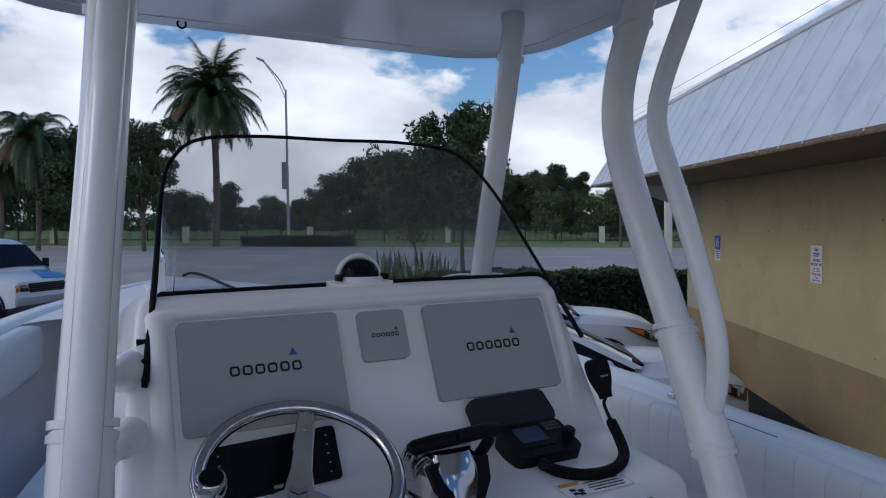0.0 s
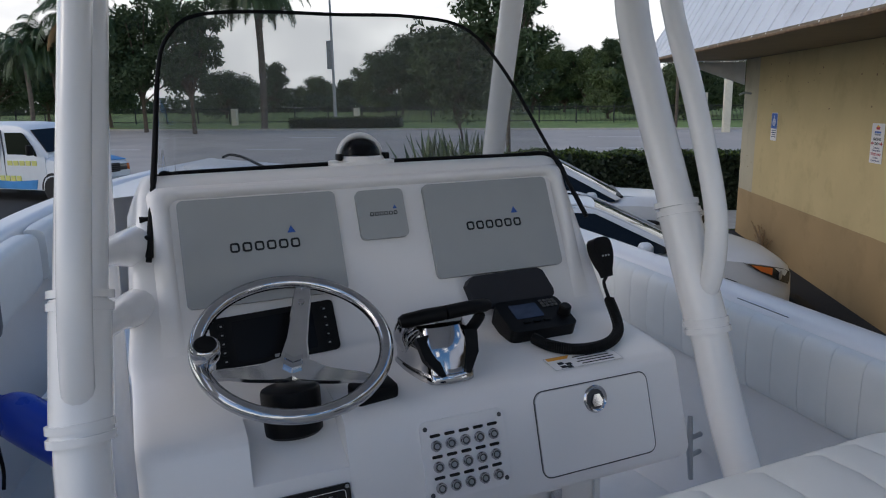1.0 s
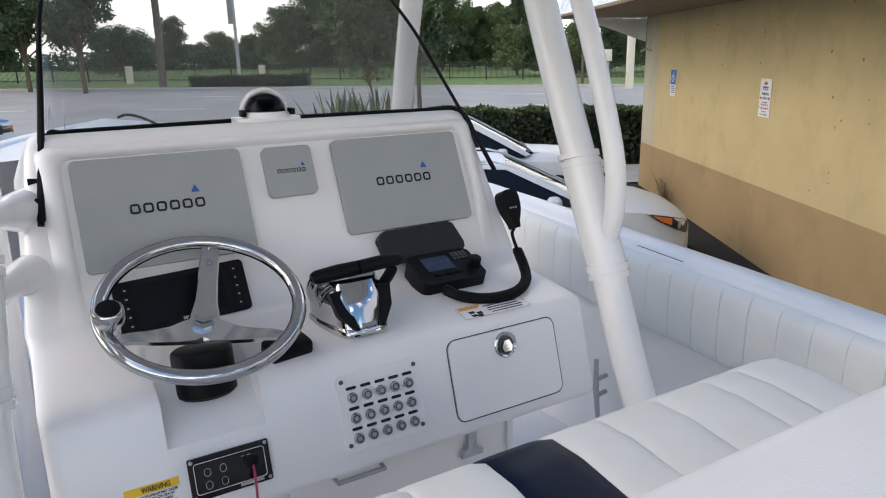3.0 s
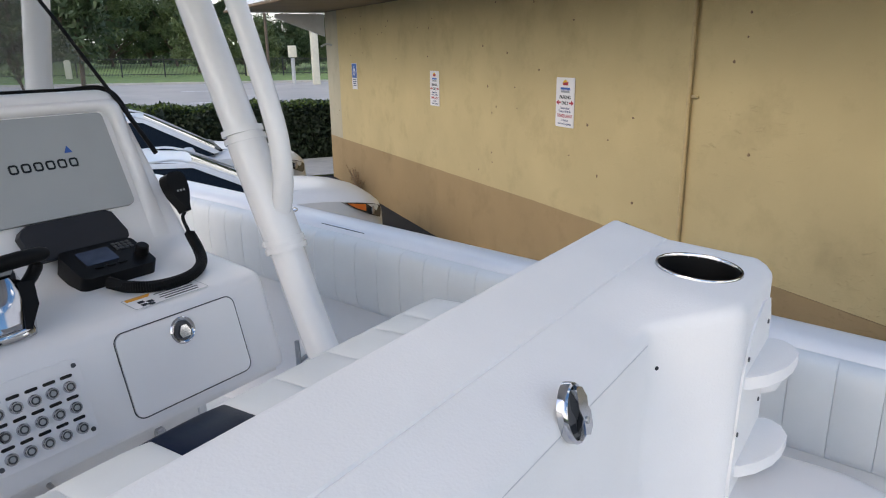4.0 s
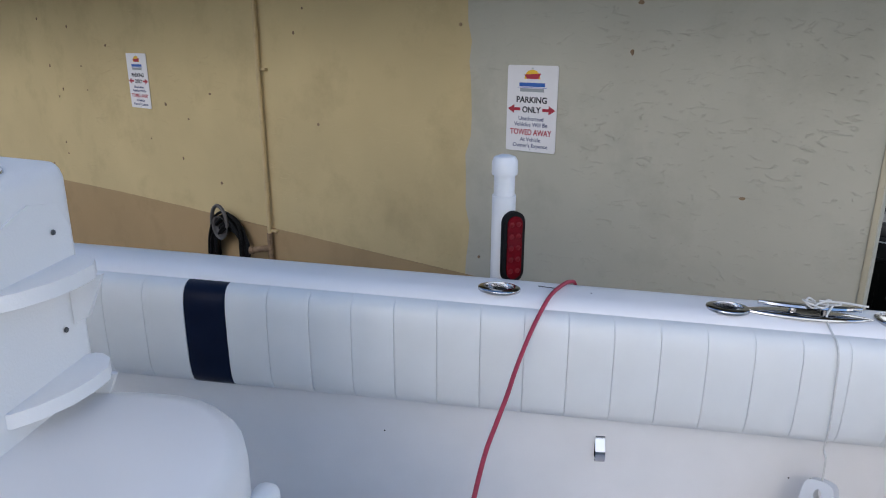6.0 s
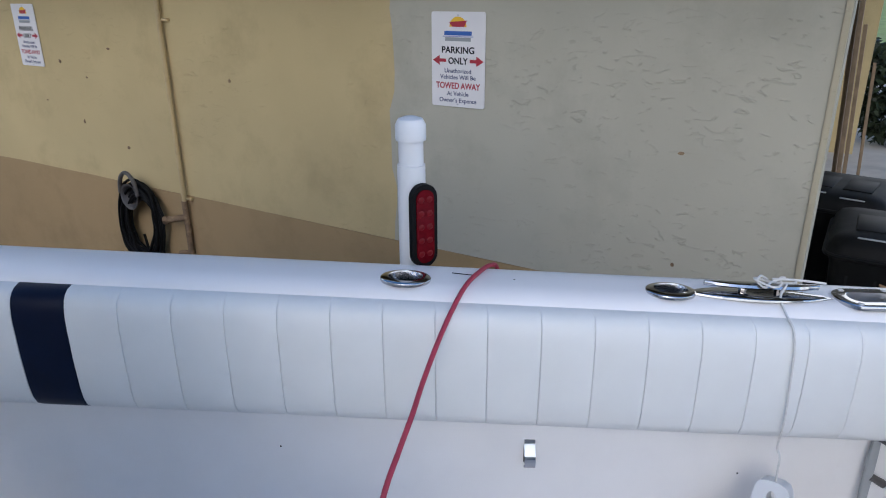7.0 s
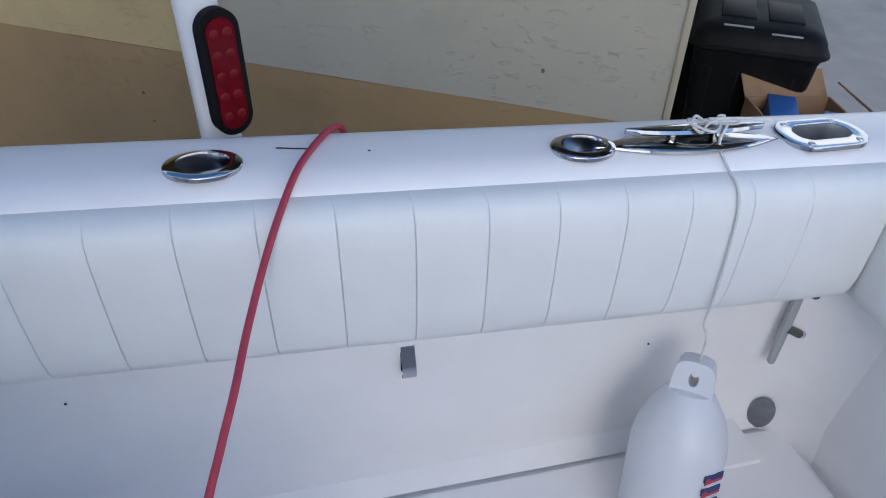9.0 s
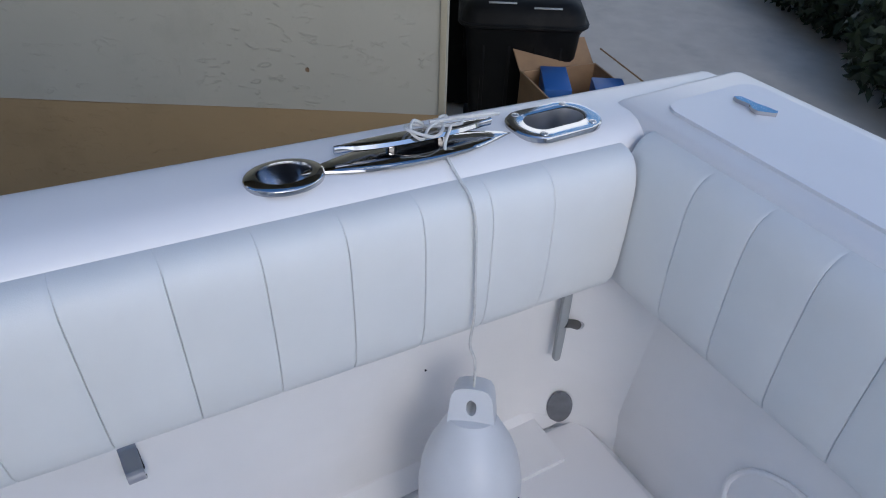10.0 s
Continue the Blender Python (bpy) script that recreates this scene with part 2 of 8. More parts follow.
ROADM = mat("worn_road", (0.46, 0.415, 0.37), 0.9, vary=0.1, scale=0.4, stain=(0.27, 0.265, 0.26), stain_amt=0.5, stain_scale=0.25, bump=0.3, bump_scale=120.0)
CONC = mat("concrete", (0.48, 0.45, 0.40), 0.85, vary=0.09, scale=4.0, bump=0.3, bump_scale=150.0, stain=(0.15, 0.145, 0.14), stain_amt=0.45, stain_scale=0.9)
GRASS = mat("grass", (0.20, 0.27, 0.07), 0.95, vary=0.3, scale=1.5, stain=(0.17, 0.18, 0.08), stain_amt=0.6, stain_scale=0.12, bump=0.6, bump_scale=30.0)
LEAF = mat("leaf_dark", (0.056, 0.088, 0.035), 0.6, vary=0.35, scale=1.2)
LEAF3 = mat("leaf_light", (0.10, 0.135, 0.048), 0.6, vary=0.35, scale=1.0)
LEAF2 = mat("leaf_olive", (0.065, 0.095, 0.03), 0.6, vary=0.35, scale=1.0)
PALM = mat("palm_frond", (0.05, 0.085, 0.03), 0.5, vary=0.3, scale=2.0)
PALMDRY = mat("palm_dry", (0.26, 0.15, 0.06), 0.7, vary=0.3, scale=2.0)
# pale and near-black copies of one hedge leaf: lit top, shaded sides
HEDGE_LIT = mat("hedge_young_leaf", (0.085, 0.125, 0.022), 0.55, vary=0.4, scale=8.0)
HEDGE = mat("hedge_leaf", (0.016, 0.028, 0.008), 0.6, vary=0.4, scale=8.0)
BARK = mat("bark", (0.11, 0.085, 0.062), 0.95, vary=0.25, scale=8.0, bump=0.8, bump_scale=40.0)
PALMBARK = mat("palm_bark", (0.14, 0.115, 0.09), 0.95, vary=0.3, scale=6.0, bump=0.8, bump_scale=25.0)
CARWHITE = mat("car_paint_white", (0.74, 0.76, 0.78), 0.30, vary=0.02, coat=0.10, spec=0.35)
CARPEARL = mat("car_paint_pearl", (0.72, 0.74, 0.76), 0.30, vary=0.02, coat=0.10, spec=0.35)
CARGLASS = mat("car_glass", (0.006, 0.007, 0.008), 0.05, vary=0.1, spec=0.3)
BLADE = mat("blade_leaf", (0.14, 0.19, 0.07), 0.5, vary=0.3, scale=3.0)
WSGLASS = mat("car_windscreen", (0.035, 0.06, 0.06), 0.06, vary=0.1, spec=0.35)
LAMPGLASS = mat("headlamp", (0.05, 0.05, 0.048), 0.1, vary=0.3, scale=20.0, coat=0.6)
AMBER = mat("amber_lens", (0.62, 0.13, 0.015), 0.15, coat=0.6)
TYRE = mat("tyre", (0.016, 0.016, 0.017), 0.8, vary=0.2)
RIM = mat("alloy_rim", (0.5, 0.5, 0.5), 0.3, 0.9)
VANBLUE = mat("van_blue_wrap", (0.06, 0.28, 0.62), 0.3, vary=0.25, scale=1.5)
VANYEL = mat("van_yellow_wrap", (0.74, 0.72, 0.22), 0.35)
BIN = mat("bin_plastic", (0.008, 0.0085, 0.009), 0.55, vary=0.25, scale=8.0, stain=(0.06, 0.055, 0.05), stain_amt=0.25, stain_scale=5.0, spec=0.12)
CARD = mat("cardboard", (0.30, 0.19, 0.105), 0.85, vary=0.12, scale=12.0)
BLUEBOX = mat("blue_carton", (0.03, 0.12, 0.38), 0.5)
WOOD = mat("weathered_wood", (0.24, 0.17, 0.105), 0.85, vary=0.25, scale=9.0)
FENCEBLK = mat("fence_black", (0.02, 0.02, 0.02), 0.6)
CREAM = mat("cream_paint", (0.66, 0.62, 0.50), 0.7)
GALV = mat("galvanised", (0.42, 0.43, 0.44), 0.5, 0.4)
SHIELD = glass("tinted_acrylic", (0.66, 0.68, 0.69), haze=0.075)
CLEAR = glass("clear_dome", (0.25, 0.26, 0.28))

# ---- building helpers ----
BASE = {}
I4 = Matrix.Identity(4)


def thing(name, base=(0, 0, 0), label="", category="", group="", kind="", at=BOAT):
    """An Empty at its base; its parts are given in the boat's (or the world's) coordinates."""
    ob = new(name)
    ob.matrix_world = at @ Matrix.Translation(base)
    ob.empty_display_size = 0.1
    BASE[ob] = Vector(base)
    return tagged(ob, label, category, group, kind)


def finish(name, bm, material, smooth=True):
    me = bpy.data.meshes.new(name)
    bmesh.ops.recalc_face_normals(bm, faces=bm.faces)
    bm.to_mesh(me)
    bm.free()
    me.materials.append(material)
    if smooth:
        me.shade_smooth()
        me.set_sharp_from_angle(angle=radians(38))
    return me


def part(name, bm, material, parent, label="", smooth=True):
    b = BASE[parent]
    bmesh.ops.transform(bm, matrix=Matrix.Translation(-b), verts=bm.verts)
    ob = new(name, finish(name, bm, material, smooth))
    ob.parent = parent
    BASE[ob] = b
    return tagged(ob, label)


def solid(name, bm, material, label="", category="", group="", kind="structure", at=I4, smooth=True):
    """A thing or piece of the setting that is one mesh."""
    ob = new(name, finish(name, bm, material, smooth))
    ob.matrix_world = at
    BASE[ob] = Vector((0, 0, 0))
    return tagged(ob, label, category, group, kind)


def bev(bm, verts, w, seg=2, angle=25):
    if w <= 0:
        return
    vs = set(verts)
    edges = [e for e in bm.edges if e.verts[0] in vs and e.verts[1] in vs and len(e.link_faces) == 2 and e.calc_face_angle(0) > radians(angle)]
    if edges:
        bmesh.ops.bevel(bm, geom=edges, offset=w, segments=seg, profile=0.5, affect="EDGES", clamp_overlap=True)


def box(bm, c, s, bevel=0.0, m=None, seg=2):
    r = bmesh.ops.create_cube(bm, size=1.0, matrix=(m or I4) @ Matrix.Translation(c) @ Matrix.Diagonal((*s, 1)))
    bev(bm, r["verts"], bevel, seg)
    return bm


def prism(bm, poly, lo, hi, m=None, bevel=0.0, seg=2, angle=25):
    """The polygon (x, y) drawn out from z = lo to hi, then placed by m."""
    m = m or I4
    a = [bm.verts.new(m @ Vector((x, y, lo))) for x, y in poly]
    b = [bm.verts.new(m @ Vector((x, y, hi))) for x, y in poly]
    n = len(poly)
    bm.faces.new(a[::-1])
    bm.faces.new(b)
    for i in range(n):
        bm.faces.new((a[i], a[(i + 1) % n], b[(i + 1) % n], b[i]))
    bev(bm, a + b, bevel, seg, angle)
    return bm


def rrect(w, h, r, n=5, cx=0.0, cy=0.0):
    """A rounded rectangle's outline."""
    pts = []
    for sx, sy, a0 in ((1, 1, 0), (-1, 1, 90), (-1, -1, 180), (1, -1, 270)):
        for i in range(n + 1):
            a = radians(a0 + 90 * i / n)
            pts.append((cx + sx * (w / 2 - r) + r * math.cos(a), cy + sy * (h / 2 - r) + r * math.sin(a)))
    return pts


def smooth_path(pts, n=6):
    """A Catmull-Rom line through the points."""
    p = [Vector(q) for q in pts]
    p = [p[0] * 2 - p[1]] + p + [p[-1] * 2 - p[-2]]
    out = []
    for i in range(1, len(p) - 2):
        for k in range(n):
            t = k / n
            a, b, c, d = p[i - 1], p[i], p[i + 1], p[i + 2]
            out.append(0.5 * (2 * b + (c - a) * t + (2 * a - 5 * b + 4 * c - d) * t * t + (3 * b - a - 3 * c + d) * t ** 3))
    return out + [p[-2]]


def tube(bm, pts, r, n=12, m=None, caps=True):
    """A round bar along the points; r is one radius or one per point."""
    pts = [Vector(q) for q in pts]
    rad = r if isinstance(r, (list, tuple)) else [r] * len(pts)
    rings, up = [], None
    for i, q in enumerate(pts):
        d = (pts[min(i + 1, len(pts) - 1)] - pts[max(i - 1, 0)]).normalized()
        if up is None:
            up = d.orthogonal().normalized()
        up = (up - d * up.dot(d)).normalized()
        side = d.cross(up)
        ring = []
        for k in range(n):
            a = 2 * math.pi * k / n
            v = q + (up * math.cos(a) + side * math.sin(a)) * rad[i]
            ring.append(bm.verts.new((m @ v) if m else v))
        rings.append(ring)
    for a, b in zip(rings, rings[1:]):
        for k in range(n):
            bm.faces.new((a[k], a[(k + 1) % n], b[(k + 1) % n], b[k]))
    if caps:
        bm.faces.new(rings[0][::-1])
        bm.faces.new(rings[-1])
    return bm


def lathe(bm, prof, n=24, m=None):
    """A profile of (radius, height) turned round the z axis, then placed by m."""
    m = m or I4
    rings = []
    for r, z in prof:
        if r < 1e-5:
            rings.append([bm.verts.new(m @ Vector((0, 0, z)))])
        else:
            rings.append([bm.verts.new(m @ Vector((r * math.cos(2 * math.pi * k / n), r * math.sin(2 * math.pi * k / n), z))) for k in range(n)])
    for a, b in zip(rings, rings[1:]):
        for k in range(n):
            j = (k + 1) % n
            if len(a) == 1 and len(b) > 1:
                bm.faces.new((a[0], b[k], b[j]))
            elif len(b) == 1 and len(a) > 1:
                bm.faces.new((a[k], a[j], b[0]))
            elif len(a) > 1:
                bm.faces.new((a[k], a[j], b[j], b[k]))
    return bm


def grid(bm, rows, close=False):
    """A skin over rows of points."""
    vs = [[bm.verts.new(p) for p in row] for row in rows]
    for a, b in zip(vs, vs[1:]):
        for k in range(len(a) - (0 if close else 1)):
            j = (k + 1) % len(a)
            bm.faces.new((a[k], a[j], b[j], b[k]))
    return vs


def loft(bm, rows):
    """A closed body over rings of points."""
    vs = grid(bm, rows, close=True)
    bm.faces.new(vs[0][::-1])
    bm.faces.new(vs[-1])
    return bm


def B():
    return bmesh.new()


def plane_frame(origin, right, up):
    """A pose whose x runs along right, y along up and z out of the face."""
    r, u = Vector(right).normalized(), Vector(up)
    u = (u - r * u.dot(r)).normalized()
    w = r.cross(u)
    m = Matrix((r, u, w)).transposed().to_4x4()
    m.translation = origin
    return m


def letters(text, size, m, parent, material, label="", align="CENTER", width=None):
    """A line of writing as a thin mesh, its baseline centred on the matrix m."""
    cu = bpy.data.curves.new("writing", "FONT")
    cu.body, cu.size, cu.align_x, cu.extrude = text, size, align, 0.0004
    cu.offset = size * (0.024 if text.isupper() else 0.008)
    tmp = bpy.data.objects.new("writing", cu)
    scene.collection.objects.link(tmp)
    bpy.context.view_layer.update()
    me = bpy.data.meshes.new_from_object(tmp.evaluated_get(bpy.context.evaluated_depsgraph_get()))
    bpy.data.objects.remove(tmp)
    bm = B()
    bm.from_mesh(me)
    bpy.data.meshes.remove(me)
    if width:
        xs = [v.co.x for v in bm.verts]
        k = width / (max(xs) - min(xs))
        bmesh.ops.scale(bm, vec=(k, 1, 1), verts=bm.verts)
    bmesh.ops.transform(bm, matrix=m, verts=bm.verts)
    return part("writing", bm, material, parent, label, smooth=False)


def bar(w, h, m, parent, material, name="printed_bar", d=0.0008):
    return part(name, box(B(), (0, 0, d / 2), (w, h, d), 0, m), material, parent, smooth=False)


def punch(ob, cutters):
    """Cut real holes through a part with closed cutter meshes given in the same coordinates."""
    base = BASE[ob]
    for bm in cutters:
        bmesh.ops.transform(bm, matrix=Matrix.Translation(-base), verts=bm.verts)
        bmesh.ops.recalc_face_normals(bm, faces=bm.faces)
        cme = bpy.data.meshes.new("cutter")
        bm.to_mesh(cme)
        bm.free()
        c = bpy.data.objects.new("cutter", cme)
        t = bpy.data.objects.new("work", ob.data.copy())
        scene.collection.objects.link(c)
        scene.collection.objects.link(t)
        md = t.modifiers.new("cut", "BOOLEAN")
        md.operation, md.object, md.solver = "DIFFERENCE", c, "EXACT"
        bpy.context.view_layer.update()
        me = bpy.data.meshes.new_from_object(t.evaluated_get(bpy.context.evaluated_depsgraph_get()))
        me.shade_smooth()
        me.set_sharp_from_angle(angle=radians(38))
        old, work = ob.data, t.data
        name = old.name
        bpy.data.objects.remove(t)
        bpy.data.objects.remove(c)
        ob.data = me
        bpy.data.meshes.remove(old)
        bpy.data.meshes.remove(work)
        bpy.data.meshes.remove(cme)
        me.name = name


# ---- ground, road, field ----
LOT = -0.25


def rise(y, x=-4.0):
    """The land's height: level round the boat, then climbing a little across the road, with a slight fall along it."""
    k = min(1.0, max(0.0, (y - 20) / 26))
    fall = -0.0125 * (max(-70.0, min(70.0, x)) + 4.0) * k * k * (3 - 2 * k)
    if y < 20:
        return LOT
    if y < 50:
        t = (y - 20) / 30
        return LOT + (0.70 - LOT) * t * t * (3 - 2 * t) + fall
    return 0.70 + 0.95 * min(1.0, (y - 50) / 60) + fall


def strip(y0, y1, x0, x1, lift, step=4.0):
    ys = [y0 + (y1 - y0) * i / max(1, round((y1 - y0) / step)) for i in range(max(1, round((y1 - y0) / step)) + 1)]
    xs = sorted({x0, x1, *(q for q in (-70, -40, -20, -10, 0, 10, 20, 40, 70) if x0 < q < x1)})
    bm = B()
    grid(bm, [[(x, y, rise(y, x) + lift) for x in xs] for y in ys])
    return bm


def sheet():
    ys = [-900, -300, -80, -20, 0, 10, 20] + [20 + 2 * i for i in range(1, 46)] + [130, 200, 400, 900, 2200]
    xs = [-2200, -800, -300, -120, -70, -40, -20, -10, 0, 10, 20, 40, 70, 120, 300, 800, 2200]
    bm = B()
    grid(bm, [[(x, y, rise(y, x) - 0.02) for x in xs] for y in ys])
    return bm


solid("ground", sheet(), GRASS, "wide mown green lawn reaching the horizon", "ground")
solid("parking_lot", strip(-30, 14.5, -40, 30, 0.0), ASPHALT, "dark worn asphalt parking lot", "pavement")
solid("road", strip(22, 46.5, -300, 300, 0.012, 3.0), ROADM, "wide pale grey worn multi-lane road", "road")
bm = B()
for x in range(-60, 60, 9):
    for yy in (28.2, 34.4, 40.5):
        grid(bm, [[(x + dx, y, rise(y, x + dx) + 0.018) for dx in (0, 1.5, 3.0)] for y in (yy, yy + 0.14)])
solid("lane_marking", bm, SIGNWHITE, "faded white broken lane lines painted on the road", "lane marking", kind="structure")


def kerb(y, x0, x1, h=0.14):
    bm = B()
    xs = [x0, -70, -40, -20, -10, 0, 10, 20, 40, 70, x1]
    sec = [(-0.08, -0.04), (-0.08, h - 0.02), (-0.06, h), (0.06, h), (0.08, h - 0.02), (0.08, -0.04)]
    loft(bm, [[(x, y + dy, rise(y, x) + dz) for dy, dz in sec] for x in xs])
    return bm


solid("kerb_far", kerb(46.6, -300, 300), CONC, "long pale concrete kerb along the far side of the road", "kerb")
solid("kerb_near", kerb(21.9, -300, 300), CONC, "long pale concrete kerb along the near side of the road", "kerb")
solid("pavement_far", strip(47.2, 49.0, -300, 300, 0.02), CONC, "pale concrete footpath beyond the road", "pavement")
solid("parking_lot_side", strip(14.5, 21.7, -40, -2.2, 0.004), ASPHALT, "dark worn asphalt parking lot reaching the road", "pavement")
solid("pavement_near", strip(14.5, 17.0, -2.2, 60, 0.03), CONC, "pale concrete footpath beside the hedge", "pavement")
solid("concrete_apron", box(B(), (14.0, -8.0, LOT + 0.006), (20.0, 17.0, 0.02)), CONC, "pale stained concrete apron behind the building", "pavement")

# ---- the shop building ----
WX, YN, YS = 4.4, 14.35, 0.075
WF = plane_frame((WX, 0, 0), (0, 1, 0), (0, 0, 1))
rng = random.Random(4)


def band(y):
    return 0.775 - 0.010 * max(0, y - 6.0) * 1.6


def span(y0, y1, n):
    return [y0 + (y1 - y0) * i / n for i in range(n + 1)]


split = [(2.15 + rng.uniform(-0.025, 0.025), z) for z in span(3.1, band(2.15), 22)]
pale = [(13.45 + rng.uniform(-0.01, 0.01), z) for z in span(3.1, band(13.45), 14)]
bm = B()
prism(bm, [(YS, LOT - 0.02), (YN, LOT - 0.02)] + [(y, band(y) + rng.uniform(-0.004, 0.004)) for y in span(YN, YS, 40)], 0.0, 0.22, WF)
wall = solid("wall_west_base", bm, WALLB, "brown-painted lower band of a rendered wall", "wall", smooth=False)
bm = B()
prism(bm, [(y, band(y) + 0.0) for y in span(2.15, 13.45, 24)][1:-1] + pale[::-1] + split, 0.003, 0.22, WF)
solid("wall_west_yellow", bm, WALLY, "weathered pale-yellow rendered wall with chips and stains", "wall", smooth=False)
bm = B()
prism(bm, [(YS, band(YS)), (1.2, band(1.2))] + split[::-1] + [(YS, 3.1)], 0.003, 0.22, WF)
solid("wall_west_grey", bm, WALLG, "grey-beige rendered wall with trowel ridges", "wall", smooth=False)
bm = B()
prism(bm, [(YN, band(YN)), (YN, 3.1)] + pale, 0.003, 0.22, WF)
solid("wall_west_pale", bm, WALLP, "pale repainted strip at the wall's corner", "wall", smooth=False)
solid("wall_north", box(B(), (9.0, YN - 0.11, 1.42), (8.8, 0.22, 3.36)), WALLP, "pale rendered end wall facing the road", "wall", smooth=False)
solid("wall_south", box(B(), (9.0, 1.31, 1.42), (8.8, 0.22, 3.36)), WALLG, "grey rendered rear wall", "wall", smooth=False)
solid("wall_east", box(B(), (13.5, 7.2, 1.42), (0.22, 14.3, 3.36)), WALLY, "yellow rendered far wall", "wall", smooth=False)

solid("trim_corner", box(B(), (WX - 0.002, YS + 0.016, 1.92), (0.012, 0.024, 2.28), 0.004), WALLP, "pale bead at the wall's end", "trim")

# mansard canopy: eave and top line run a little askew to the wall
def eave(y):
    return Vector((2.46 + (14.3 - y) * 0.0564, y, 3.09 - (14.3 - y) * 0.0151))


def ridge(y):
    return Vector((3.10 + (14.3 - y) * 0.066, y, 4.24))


roof = thing("mansard_roof", (3.0, 7.0, 3.0), "white standing-seam metal mansard roof with a stained lower edge", "roof", kind="structure", at=I4)
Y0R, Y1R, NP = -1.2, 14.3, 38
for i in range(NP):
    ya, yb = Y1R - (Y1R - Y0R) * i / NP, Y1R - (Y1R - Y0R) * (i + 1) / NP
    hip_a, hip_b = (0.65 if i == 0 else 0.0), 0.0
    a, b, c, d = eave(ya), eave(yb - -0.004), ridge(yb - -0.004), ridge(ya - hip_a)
    nrm = (b - a).cross(d - a).normalized()
    bm = B()
    lo = [bm.verts.new(p) for p in (a, b, c, d)]
    hi = [bm.verts.new(p - nrm * 0.012) for p in (a, b, c, d)]
    bm.faces.new(lo)
    bm.faces.new(hi[::-1])
    for k in range(4):
        bm.faces.new((lo[k], lo[(k + 1) % 4], hi[(k + 1) % 4], hi[k]))
    part("panel", bm, ROOF, roof, smooth=False)
    bm = B()
    tube(bm, [a + Vector((-0.004, 0, 0.002)), d + Vector((-0.004, 0, 0.002))], 0.007, 6)
    part("rib", bm, ROOF, roof)
bm = B()
tube(bm, [ridge(13.65) + Vector((-0.02, 0, 0)), ridge(-1.2) + Vector((-0.02, 0, 0))], 0.035, 6)
part("ridge_cap", bm, ROOF, roof, "white metal cap along the roof top")
bm = B()
vs = [bm.verts.new(p) for p in (eave(14.3), ridge(13.65), Vector((12.5, 13.65, 4.24)), Vector((13.2, 14.9, 3.09)))]
bm.faces.new(vs)
r_ = bmesh.ops.extrude_face_region(bm, geom=bm.faces[:])
bmesh.ops.translate(bm, vec=(0, -0.03, -0.02), verts=[v for v in r_["geom"] if isinstance(v, bmesh.types.BMVert)])
part("end_slope", bm, ROOF, roof, smooth=False)
bm = B()
vs = [bm.verts.new(p) for p in (ridge(13.6), ridge(-1.2), Vector((13.2, -1.2, 4.2)), Vector((13.2, 13.6, 4.2)))]
bm.faces.new(vs)
r_ = bmesh.ops.extrude_face_region(bm, geom=bm.faces[:])
bmesh.ops.translate(bm, vec=(0, 0, -0.05), verts=[v for v in r_["geom"] if isinstance(v, bmesh.types.BMVert)])
part("flat_top", bm, CONC, roof, "flat roof deck", smooth=False)
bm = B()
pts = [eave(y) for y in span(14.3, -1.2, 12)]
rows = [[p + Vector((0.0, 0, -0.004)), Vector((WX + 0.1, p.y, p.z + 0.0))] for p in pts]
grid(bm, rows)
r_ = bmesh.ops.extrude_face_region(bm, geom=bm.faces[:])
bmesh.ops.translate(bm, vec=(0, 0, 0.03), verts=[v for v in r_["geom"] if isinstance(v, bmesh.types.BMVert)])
part("soffit", bm, SOFFIT, roof, "stained yellow soffit, darkened in colour for the shade under the overhang", smooth=False)
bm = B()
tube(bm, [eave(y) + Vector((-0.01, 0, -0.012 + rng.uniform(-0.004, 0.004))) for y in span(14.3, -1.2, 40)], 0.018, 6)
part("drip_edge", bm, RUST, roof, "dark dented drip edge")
bm = B()
prism(bm, [(WX - 0.02, 2.62), (WX - 0.02, 3.06), (WX - 1.0, 3.06), (WX - 1.0, 2.98)], 0, 0.06, plane_frame((0, YN + 0.02, 0), (1, 0, 0), (0, 0, 1)))
part("end_board", bm, ROOF, roof, "pale board closing the end of the overhang", smooth=False)

# chips and holes in the plaster
chips = [(11.4, 2.45), (9.3, 2.62), (7.3, 2.35), (6.2, 2.75), (7.0, 2.8), (4.6, 1.75), (4.55, 1.05), (5.05, 1.2), (8.9, 2.6), (10.2, 2.2), (3.6, 2.2), (1.2, 2.1), (0.62, 1.46), (2.663, 0.518), (2.64, 0.36), (3.4, 1.6), (6.5, 1.7), (5.5, 2.55), (13.8, 1.1), (13.9, 1.3), (13.6, 1.2)] + [(rng.uniform(0.4, 13.2), rng.uniform(2.2, 2.95)) for k in range(26)] + [(rng.uniform(0.4, 8.0), rng.uniform(0.9, 2.2)) for k in range(14)]
for i, (y, z) in enumerate(chips):
    bm = B()
    w, h = rng.uniform(0.008, 0.018), rng.uniform(0.006, 0.016)
    pts = [(y + w * math.cos(a) * rng.uniform(0.6, 1.1), z + h * math.sin(a) * rng.uniform(0.6, 1.1)) for a in [k * math.pi / 4 for k in range(8)]]
    prism(bm, pts, -0.0015, 0.01, WF)
    part("chip", bm, RUST, wall, smooth=False)


